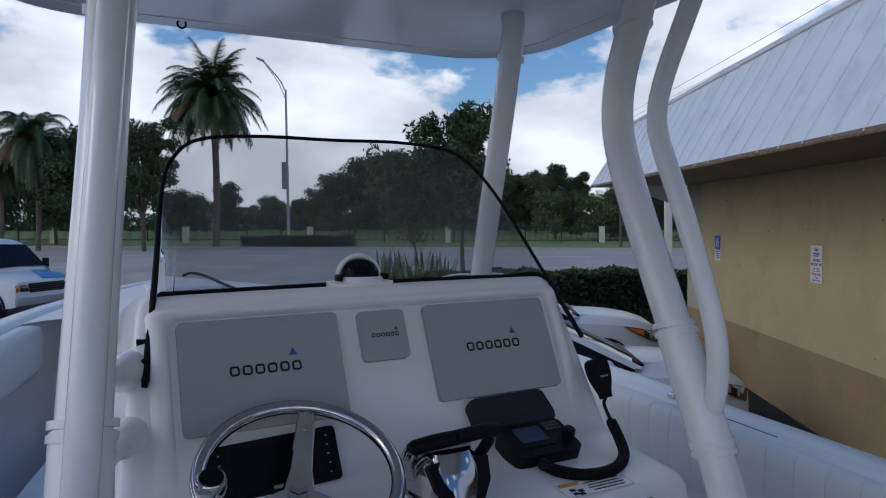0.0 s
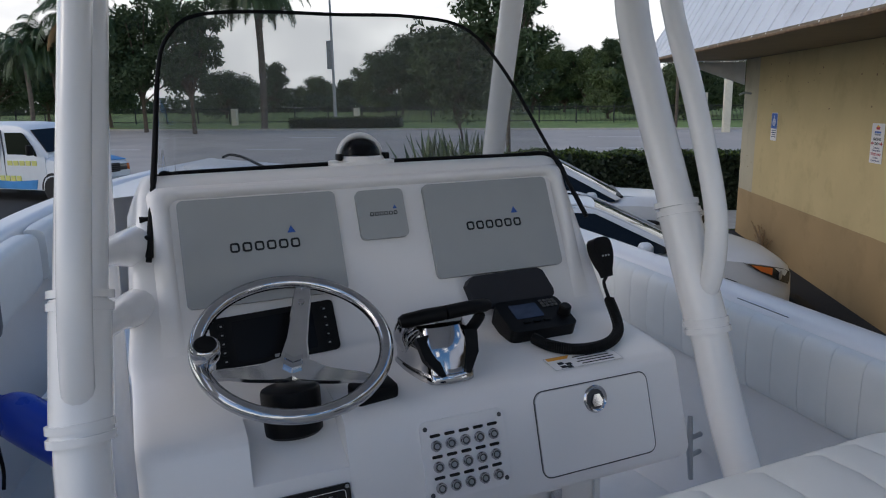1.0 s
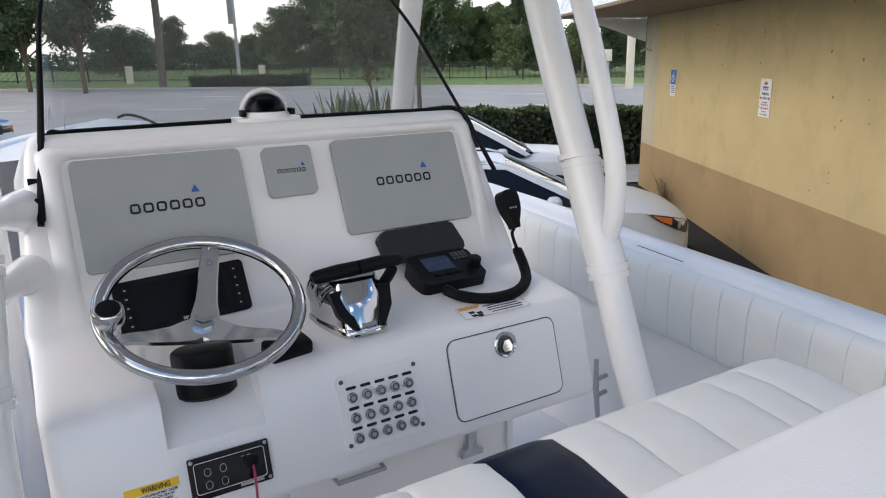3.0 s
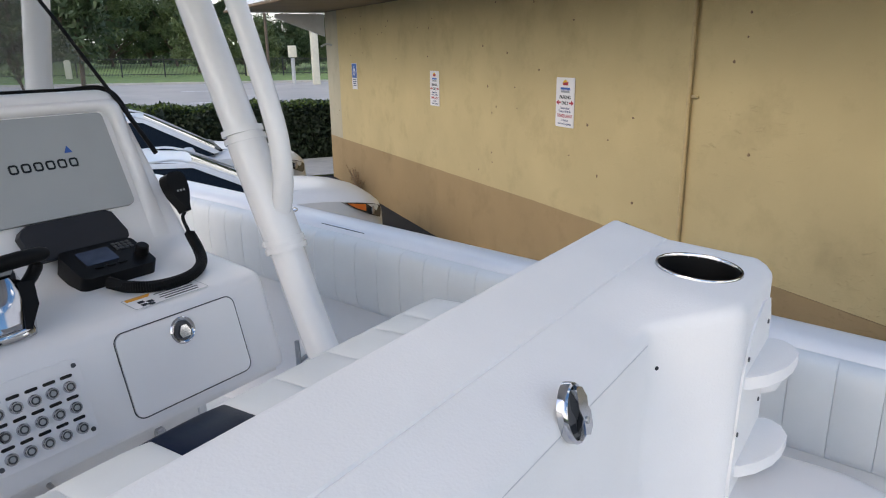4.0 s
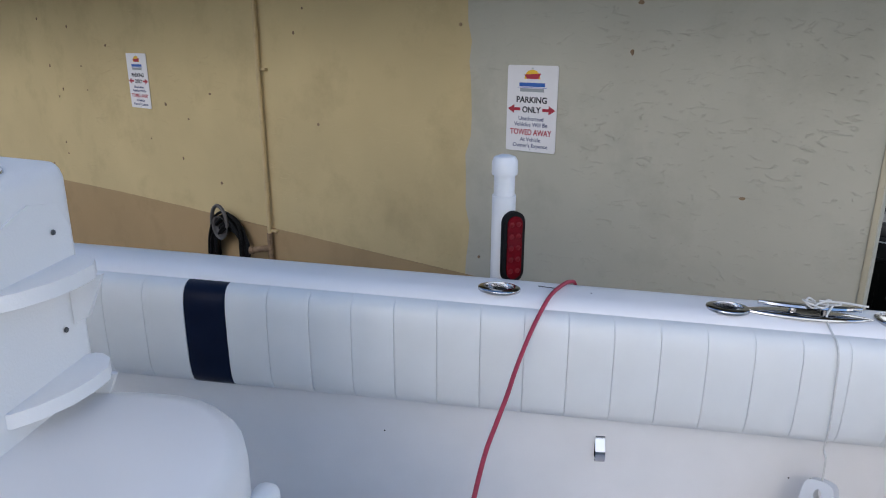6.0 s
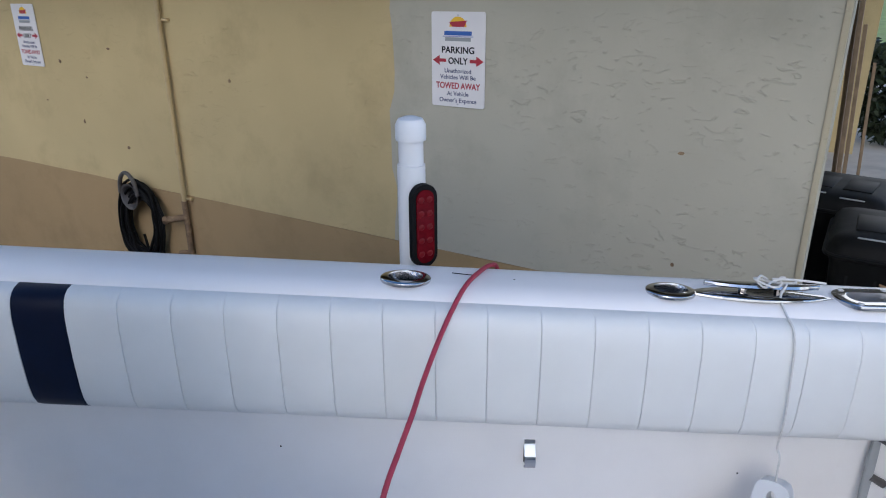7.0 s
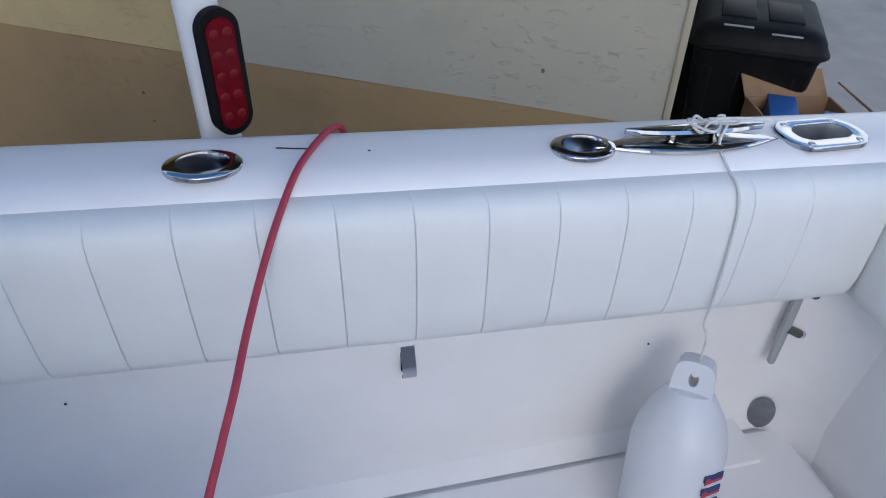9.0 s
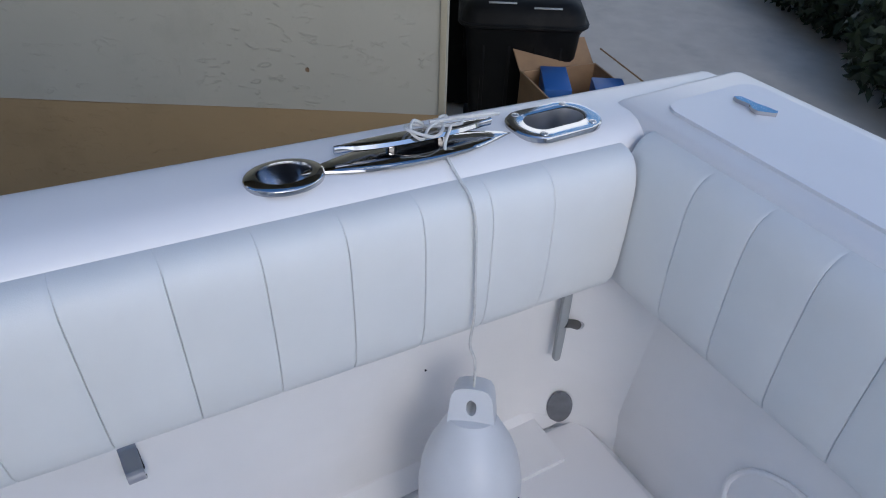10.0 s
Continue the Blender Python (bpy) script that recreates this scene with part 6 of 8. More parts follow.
# compass on the console top
cmp_ = thing("compass", (-0.01, 0.15, 2.23), "dome compass with black dial on a white base", "compass")
part("base", prism(B(), rrect(0.150, 0.110, 0.03, 5), 2.195, 2.225, pose(-0.005, 0.15, 0), 0.012, 3), GEL, cmp_, "white moulded base")
cq = pose(-0.005, 0.15, 0)
part("collar", lathe(B(), [(0.056, 2.222), (0.056, 2.232), (0.051, 2.238), (0.047, 2.236)], 28, cq), GEL, cmp_)
part("dial", lathe(B(), [(0.0, 2.268), (0.025, 2.264), (0.042, 2.247), (0.046, 2.232)], 24, cq), BLACKGLOSS, cmp_, "black dial")
part("dome", lathe(B(), [(0.0475, 2.235), (0.045, 2.252), (0.035, 2.269), (0.020, 2.277), (0.0, 2.280)], 28, cq), CLEAR, cmp_, "smoked clear dome")
part("hood", tube(B(), smooth_path([(-0.005 + 0.0535 * math.cos(a), 0.158, 2.232 + 0.054 * math.sin(a)) for a in [math.pi * k / 10 for k in range(11)]], 3), 0.0065, 10), GEL, cmp_, "white arched sun hood")
for sx in (-1, 1):
    part("hood_clip", box(B(), (-0.005 + sx * 0.058, 0.135, 2.236), (0.012, 0.03, 0.016), 0.003), BLACK, cmp_, "black side clip")

# windscreen: raked acrylic wrapping back along the dash sides, with black trim
wsn_ = thing("windscreen", (0, 0.15, 2.23), "tinted wraparound acrylic windscreen with black edge trim", "windscreen")
LOW = [(-0.500, -0.004, 2.056), (-0.482, 0.05, 2.14), (-0.462, 0.10, 2.216), (-0.435, 0.130, 2.217), (-0.40, 0.15, 2.217), (-0.2, 0.185, 2.216), (0, 0.195, 2.216), (0.2, 0.185, 2.216), (0.40, 0.15, 2.217), (0.502, 0.10, 2.217), (0.524, 0.04, 2.14), (0.538, -0.018, 2.065)]
TOP = [(-0.498, 0.0, 2.064), (-0.468, 0.10, 2.26), (-0.440, 0.215, 2.45), (-0.408, 0.262, 2.525), (-0.345, 0.296, 2.570), (-0.2, 0.33, 2.587), (0, 0.345, 2.588), (0.2, 0.33, 2.587), (0.340, 0.29, 2.557), (0.416, 0.215, 2.45), (0.480, 0.10, 2.26), (0.537, -0.014, 2.072)]
lo_, hi_ = smooth_path(LOW, 6), smooth_path(TOP, 6)
bm = B()
grid(bm, [[a.lerp(b, t) for a, b in zip(lo_, hi_)] for t in (0, 0.25, 0.5, 0.75, 1)])
pane = part("pane", bm, SHIELD, wsn_, "smoky tinted pane")
pane.visible_shadow = False
part("top_trim", tube(B(), hi_, [0.0046 + 0.0030 * max(0.0, 1 - i / 14) for i in range(len(hi_))], 8), RUBBER, wsn_, "black rubber edge trim")
part("bottom_trim", tube(B(), [q + Vector((0, 0, 0.0)) for q in lo_], 0.0060, 8), RUBBER, wsn_, "black rubber base seal")
for z, x in ((2.10, -0.506), (2.135, -0.498), (2.17, -0.488)):
    part("fastener", tube(B(), [(x + 0.012, 0.045 + (z - 2.14) * 0.7, z), (x - 0.012, 0.045 + (z - 2.14) * 0.7, z)], 0.007, 10), BLACK, wsn_, "black screw knob")

# ---- T-top ----
tt = thing("t_top", (0, -0.4, DECK), "white hardtop on a powder-coated pipe frame", "t-top")
part("roof_panel", prism(B(), rrect(1.68, 2.50, 0.30, 8, 0, -0.49), 2.955, 3.035, None, 0.03, 3), GLOSS, tt, "glossy white hardtop")
for sx in (1, -1):
    x = sx * 0.614

    def lean(pts):
        """The port legs rake inward towards the hardtop."""
        return [(q[0] + (0.085 * max(0.0, q[2] - 1.9) / 0.95 if sx < 0 else 0.0), q[1], q[2]) for q in pts]

    drop, lift_ = (0.0, 0.0) if sx > 0 else (0.052, 0.010)
    fx = 0.499 if sx > 0 else -0.548
    main = [(sx * 0.60, -0.90, DECK + 0.005), (sx * 0.612, -0.50, 1.575), (x, -0.371, 1.867), (x, -0.276, 2.08), (x, -0.167, 2.324), (x, -0.088, 2.52), (x, -0.068, 2.63), (x, -0.085, 2.74), (x, -0.140, 2.87), (sx * 0.60, -0.175, 2.95)]
    leg = part("aft_leg", tube(B(), smooth_path(lean(main), 6), 0.040, 18), PIPE, tt, "thick white pipe leg")
    part("sleeve", tube(B(), smooth_path(lean([(x, -0.378 + 0.446 * lift_, 1.853 + lift_), (x, -0.300, 2.025), (x, -0.262 - 0.446 * drop, 2.112 - drop)]), 4), 0.0455, 18), PIPE, leg)
    for zc_ in (1.858, 1.876, 2.104, 2.122, 2.84):
        zc_ = zc_ + lift_ if zc_ < 2.0 else zc_ - (drop if zc_ < 2.5 else 0)
        yc_ = -0.371 + (zc_ - 1.867) * 0.446 if zc_ < 2.5 else -0.124
        part("collar", tube(B(), lean([(x, yc_ - 0.0018, zc_ - 0.006), (x, yc_ + 0.0018, zc_ + 0.006)]), 0.0492, 18), PIPE, leg, "ribbed weld collar")
    up_pts = [(x, -0.293, 2.365), (x, -0.222, 2.53), (x, -0.205, 2.61), (x, -0.230, 2.70), (x, -0.312, 2.854), (x, -0.355, 2.95)]
    low_pts = [(x, -0.350 - 0.446 * lift_, 1.915 - lift_), (x, -0.374 - 0.446 * lift_, 1.972 - lift_), (x, -0.383 - 0.446 * lift_, 2.05 - lift_), (x, -0.368, 2.154)]
    part("brace", tube(B(), smooth_path(lean(low_pts + up_pts), 6), 0.0238, 14), PIPE, tt, "thin white pipe brace")
    part("front_leg", tube(B(), smooth_path([(fx, 0.235, 2.96), (fx, 0.25, 2.83), (fx - (0.055 if sx < 0 else 0), 0.43, 2.20), (sx * (0.514 if sx > 0 else 0.63), 0.60, 1.6), (sx * (0.544 if sx > 0 else 0.66), 0.78, DECK + 0.005)], 6), 0.033, 16), PIPE, tt, "white front pipe leg")
    part("collar", tube(B(), [(fx, 0.252, 2.822), (fx, 0.246, 2.842)], 0.040, 16), PIPE, tt)
    for zz in (1.985, 2.10) if sx < 0 else ():
        part("standoff", tube(B(), [(-0.500, 0.04 + (zz - 2.02) * 0.4, zz - 0.02), (-0.540, -0.02 + (zz - 2.02) * 0.4, zz - 0.016), (-0.560, -0.10 + (zz - 2.02) * 0.42, zz - 0.004), (-0.590, -0.285 + (zz - 2.02) * 0.44, zz + 0.02)], [0.048, 0.036, 0.026, 0.020], 16), PIPE, tt, "flared stand-off to the console")
    part("side_rail", tube(B(), [(sx * 0.66, -1.55, 2.928), (sx * 0.66, -0.30, 2.928)], 0.030, 12), PIPE, tt, "white rail under the hardtop")
seam_ = [(q[0], q[1], 2.955) for q in rrect(1.50, 2.32, 0.24, 8, 0, -0.49)]
part("underside_seam", tube(B(), seam_ + seam_[:1], 0.0035, 6), GEL, tt, "moulded seam under the hardtop")
part("cross_rail", tube(B(), [(-0.64, -0.175, 2.925), (0.64, -0.175, 2.925)], 0.030, 12), PIPE, tt)
part("hang_hook", tube(B(), [(-0.335 + 0.012 * math.cos(a), 0.70, 2.948 + 0.012 * math.sin(a)) for a in [2 * math.pi * k / 10 for k in range(11)]], 0.003, 6), BLACK, tt)

# ---- leaning post ----
lp = thing("leaning_post", (0, -1.3, DECK), "white leaning post with padded seat, hatch and cup holder", "leaning post")
def aft(x):
    """The back box's aft face: it steps out round the cup holder, with rounded corners."""
    if x <= 0.25:
        return -1.350
    if x <= 0.345:
        t = (x - 0.25) / 0.095
        return -1.350 - 0.078 * (t * t * (3 - 2 * t) * 0.5 + t * 0.5)
    if x <= 0.500:
        return -1.428
    return -1.428 + 0.055 * (1 - math.sqrt(max(0.0, 1 - ((x - 0.500) / 0.056) ** 2)))


def top_fall(x, y):
    w = min(1.0, max(0.0, (x - 0.20) / 0.15))
    w = w * w * (3 - 2 * w)
    plain = 2.043 - 0.25 * (-1.200 - y) if y > -1.276 else 2.023 - 0.36 * (-1.276 - y)
    block = 2.043 - 0.235 * (-1.200 - y) if y > -1.276 else 2.0245 - 0.075 * (-1.276 - y)
    return plain + (block - plain) * w


rows = []
for x, drop in ((-0.562, 0.03), (-0.560, 0.012), (-0.548, 0.0), (-0.3, 0.0), (0.0, 0.0), (0.15, 0.0)) + tuple((0.20 + 0.01 * k, 0.0) for k in range(17)) + ((0.40, 0.0), (0.45, 0.0), (0.50, 0.0), (0.515, 0.0), (0.528, 0.0), (0.540, 0.0), (0.548, 0.003), (0.553, 0.009), (0.555, 0.018), (0.556, 0.03)):
    ya = aft(min(x, 0.555))
    ys_ = [-1.190, -1.194, -1.200, -1.235, -1.2745, -1.2760, -1.2775]
    ys_ += [-1.2775 + (ya + 0.016 + 1.2775) * k / 6 for k in range(1, 7)]
    row = []
    for y in ys_:
        z = top_fall(x, y) - drop
        if y > -1.195:
            z -= 0.006 if y > -1.192 else 0.002
        if abs(y + 1.276) < 1e-6:
            z -= 0.0012
        row.append((x, y, z))
    ze = row[-1][2]
    for a in (20, 40, 60, 80, 90):
        row.append((x, ya + 0.016 - 0.016 * math.sin(radians(a)), ze - 0.016 * (1 - math.cos(radians(a)))))
    row += [(x, ya, 1.90), (x, ya, 1.76), (x, ya, 1.60), (x, -1.30, 1.60), (x, -1.19, 1.60), (x, -1.19, 1.90)]
    rows.append(row)
back_box = part("back_box", loft(B(), rows), GELMAT, lp, "moulded white back box with a sloping top")
bm = B()
tube(bm, [(-0.5, -1.3496, 1.982), (0.245, -1.3504, 1.984)], 0.0006, 5)
part("hatch_seam", bm, SEAM, lp)
cm = pose(0.443, -1.348, 2.0180, 4.3, 0, 0)
bm = B()
grid(bm, [[cm @ Vector((r * math.cos(a), r * math.sin(a), z)) for a in [2 * math.pi * k / 32 for k in range(32)]] for r, z in ((0.0555, -0.004), (0.0555, 0.0015), (0.0545, 0.0035), (0.0520, 0.0035), (0.0510, 0.001), (0.0505, -0.01), (0.046, -0.085), (0.0005, -0.088))], close=True)
part("cup_holder", bm, STEEL, lp, "stainless cup holder with a dark well")
bm = B()
grid(bm, [[cm @ Vector((r * math.cos(a), r * math.sin(a), z)) for a in [2 * math.pi * k / 24 for k in range(24)]] for r, z in ((0.0508, 0.0002), (0.0500, -0.012), (0.0455, -0.07), (0.0445, -0.084), (0.0005, -0.0845))], close=True)
part("cup_liner", bm, RUBBER, lp, "dark rubber well")
punch(back_box, [lathe(B(), [(0.0, -0.12), (0.0515, -0.12), (0.0515, 0.03), (0.0, 0.03)], 32, cm)])
lm2 = plane_frame((0.048, -1.3515, 1.997), (1, 0, 0), (0, 0.25, 0.97)) @ Matrix.Diagonal((0.82, 0.84, 1, 1))
def latch_ring(k, h):
    """A dish with a round foot and a narrower head."""
    pts = []
    for j in range(30):
        a = 2 * math.pi * j / 30
        y = math.sin(a)
        pts.append(lm2 @ Vector((0.0265 * k * math.cos(a) * (1 - 0.16 * max(0.0, y) ** 2), 0.0325 * k * y, h)))
    return pts


lt2 = part("hatch_latch", loft(B(), [latch_ring(k, h) for k, h in ((1.0, -0.004), (1.0, 0.0015), (0.97, 0.0040), (0.90, 0.0052), (0.84, 0.0040), (0.80, 0.001))]), STEEL, lp, "polished flush hatch latch")
part("latch_dish", loft(B(), [latch_ring(0.80, 0.001), latch_ring(0.79, 0.0018)]), KEYGREY, lt2, "dark recessed dish")
part("latch_lever", prism(B(), [(-0.004, 0.026), (0.008, 0.025), (0.015, 0.012), (0.013, 0.003), (0.017, -0.004), (0.015, -0.020), (0.006, -0.026), (-0.003, -0.022), (-0.001, -0.006), (-0.007, 0.006)], 0.002, 0.010, lm2, 0.0025), STEEL, lt2, "shaped finger lever")
# thin ink plate beside the lever, coloured as the shade in the gap
part("latch_shadow_gap", prism(B(), [(-0.016, -0.008), (-0.004, -0.010), (-0.003, -0.020), (-0.012, -0.018)], 0.0018, 0.0024, lm2), INK, lt2, "flat dark patch for the shaded finger gap")
part("latch_pivot", lathe(B(), [(0.0042, 0.002), (0.0040, 0.0112), (0.0, 0.0116)], 12, lm2 @ pose(0.006, -0.010, 0)), BRUSHED, lt2)
# tool rack on the back face
TR = plane_frame((0.420, -1.4285, 1.850), (1, 0, 0), (0, 0, 1))
rk = thing("tool_rack", (0.42, -1.43, 1.72), "white plastic tool and knife rack screwed on the back box", "rack")
part("plate", prism(B(), [(-0.072, -0.094), (0.080, -0.094), (0.090, -0.084), (0.092, 0.02), (0.090, 0.10), (0.074, 0.128), (0.03, 0.136), (-0.03, 0.116), (-0.062, 0.070), (-0.074, -0.06)], -0.002, 0.0022, TR, 0.0018, 3), GELMAT, rk)
for zz in (0.050, -0.070):
    part("shelf", prism(B(), [(-0.052, 0.004), (0.084, 0.004), (0.091, -0.006), (0.090, -0.016), (0.080, -0.030), (0.058, -0.041), (0.028, -0.040), (0.0, -0.034), (-0.030, -0.020), (-0.050, -0.004)], zz, zz + 0.016, plane_frame((0.420, -1.4318, 1.850), (1, 0, 0), (0, 1, 0)), 0.007, 4), GELMAT, rk, "projecting notched shelf")
    part("shelf_bracket", prism(B(), [(0.0, 0.0), (0.040, 0.0), (0.018, -0.050), (0.0, -0.060)], -0.003, 0.003, plane_frame((0.494, -1.4318, 1.850 + zz), (0, -1, 0), (0, 0, 1)), 0.002), GELMAT, rk)
for x, z in ((0.060, 0.100), (0.055, -0.010), (-0.052, 0.090), (-0.072, 0.0)):
    part("screw", lathe(B(), [(0.0032, 0.0035), (0.0028, 0.0052), (0, 0.0056)], 10, TR @ pose(x, z, 0)), KEYGREY, rk)
part("drain_hole", lathe(B(), [(0.0028, -0.002), (0.0024, 0.0006), (0.0, 0.0002)], 10, plane_frame((0.262, -1.3570, 1.952), (0.9, -0.44, 0), (0, 0, 1))), INK, lp, "small dark drilled hole")
# tub behind the back box
bm = B()
rows = []
for z, s in ((DECK - 0.004, 0.90), (1.50, 0.97), (1.67, 1.0), (1.725, 1.0), (1.741, 0.992), (1.752, 0.972), (1.758, 0.93), (1.760, 0.5)):
    rows.append([(x * s, -1.50 + (y + 1.50) * s, z) for x, y in rrect(1.03, 0.33, 0.14, 8, 0.0, -1.492)])
loft(bm, rows)
part("rear_tub", bm, GEL, lp, "rounded white rear tub lid")
part("tub_latch", box(B(), (0.425, -1.660, 1.655), (0.045, 0.030, 0.060), 0.012, None, 3), PVC, lp, "white lid latch")
# padded seat
seat = part("seat_pad", box(B(), (0, -1.0, 1.70), (1.08, 0.38, 0.12), 0.03, None, 3), VINYL, lp, "white vinyl seat base")


def seat_pleat(x0, x1):
    sec = [(-1.195, 1.790), (-1.195, 1.815), (-1.10, 1.824), (-0.98, 1.836), (-0.90, 1.845), (-0.84, 1.842), (-0.805, 1.822), (-0.79, 1.782), (-0.80, 1.73), (-0.83, 1.70), (-1.19, 1.70)]
    bm = B()
    rows = []
    for t, k in ((0.003, 0.978), (0.03, 0.991), (0.2, 1.0), (0.8, 1.0), (0.97, 0.991), (0.997, 0.978)):
        rows.append([(x0 + (x1 - x0) * t, -1.03 + (y + 1.03) * (0.9 + 0.1 * k), 1.74 + (z - 1.74) * k) for y, z in sec])
    loft(bm, rows)
    return bm


XS = [-0.56, -0.40, -0.27, -0.155, -0.04, 0.07, 0.16, 0.27, 0.385, 0.46, 0.56]
for i in range(10):
    navy_ = i == 4
    part("seat_pleat", seat_pleat(XS[i], XS[i + 1]), NAVY if navy_ else VINYL, lp, "navy blue vinyl accent panel" if navy_ else "")
part("pedestal", prism(B(), rrect(0.90, 0.42, 0.05, 4, 0, -1.10), DECK - 0.004, 1.66), GELMAT, lp, "plain white lower body")

# cleat, speaker and vent on the inner side by the console
sc = thing("side_cleat", (1.26, 0.35, 1.1), "grey metal cleat on the inner side of the boat", "cleat")
part("horn", tube(B(), [(1.245, 0.30, 0.98), (1.24, 0.31, 1.10), (1.245, 0.32, 1.22)], [0.009, 0.012, 0.009], 8), GALV, sc)
for z in (1.07, 1.14):
    part("leg", tube(B(), [(1.245, 0.31, z), (1.30, 0.32, z)], 0.009, 8), GALV, sc)
for sx, ys in ((1, -0.35),):
    wx_ = sx * (hb(ys) - 0.092)
    spk = thing("speaker", (wx_, ys, 1.12), "round white speaker on the inner side", "speaker")
    fs = plane_frame((wx_, ys, 1.12), (0, -sx, 0), (0, 0, 1))
    part("ring", lathe(B(), [(0.095, -0.012), (0.095, 0.008), (0.085, 0.014), (0.075, 0.010), (0.07, 0.004), (0, 0.004)], 30, fs), GEL, spk)
    for k in range(7):
        part("grille_slot", box(B(), (-0.045 + 0.015 * k, 0, 0.006), (0.004, 0.08, 0.006), 0.001, fs), RUBBER if sx > 0 else COVER, spk)

# blue fender and strap on the port side
bf = thing("blue_fender", (-1.0, 1.2, 1.15), "bright blue inflatable fender lying on the port side deck", "fender")
pA, pB_ = Vector((-1.090, 1.155, 1.425)), Vector((-0.655, 0.930, 1.115))
ax_ = (pB_ - pA)
mm = Matrix.Translation(pA) @ ax_.to_track_quat("Z", "Y").to_matrix().to_4x4()
L = ax_.length
part("body", lathe(B(), [(0.0, 0.0), (0.020, 0.002), (0.023, 0.020), (0.025, 0.050), (0.032, 0.066), (0.055, 0.086), (0.072, 0.112), (0.081, 0.145), (0.083, 0.19), (0.083, L - 0.15), (0.079, L - 0.11), (0.066, L - 0.075), (0.045, L - 0.05), (0.030, L - 0.03), (0.024, L), (0.0, L)], 32, mm), FENDERBLUE, bf)
part("neck", lathe(B(), [(0.0, -0.012), (0.024, -0.012), (0.031, -0.004), (0.032, 0.014), (0.027, 0.024), (0.022, 0.026)], 16, mm), RUBBER, bf, "black rope collar")
bs = thing("black_strap", (-1.2, 1.2, 1.5), "black rope tied from the gunwale to the blue fender", "rope")
part("rope", tube(B(), smooth_path([(-1.385, 1.33, sheer(1.33) + 0.000), (-1.345, 1.36, sheer(1.36) + 0.018), (-1.22, 1.43, 1.741), (-1.135, 1.335, 1.768), (-1.096, 1.32, 1.735), (-1.086, 1.345, 1.672), (-1.088, 1.34, 1.590), (-1.090, 1.30, 1.50), (-1.098, 1.175, 1.478), (-1.095, 1.150, 1.450), (-1.090, 1.155, 1.425)], 6), 0.010, 8), RUBBER, bs)
part("tail", tube(B(), smooth_path([(-1.078, 1.335, 1.60), (-1.076, 1.30, 1.50), (-1.070, 1.19, 1.405), (-1.065, 1.145, 1.262), (-1.060, 1.149, 1.138), (-1.060, 1.113, 1.078)], 6), 0.0065, 8), RUBBER, bs)


# ---- parked cars ----
def car_wheel(c, parent, r=0.32, face=1):
    m = pose(*c, 90, 0, 0)
    w = part("wheel", lathe(B(), [(0.0, -0.09), (r * 0.72, -0.10), (r * 0.95, -0.10), (r, -0.07), (r, 0.07), (r * 0.95, 0.10), (r * 0.72, 0.10), (0.0, 0.09)], 24, m), TYRE, parent, "black tyre")
    part("rim", lathe(B(), [(0.0, 0.105), (r * 0.2, 0.108), (r * 0.66, 0.100), (r * 0.68, 0.09)], 20, m if face < 0 else m @ pose(0, 0, 0, 180, 0, 0)), RIM, w)
    return w


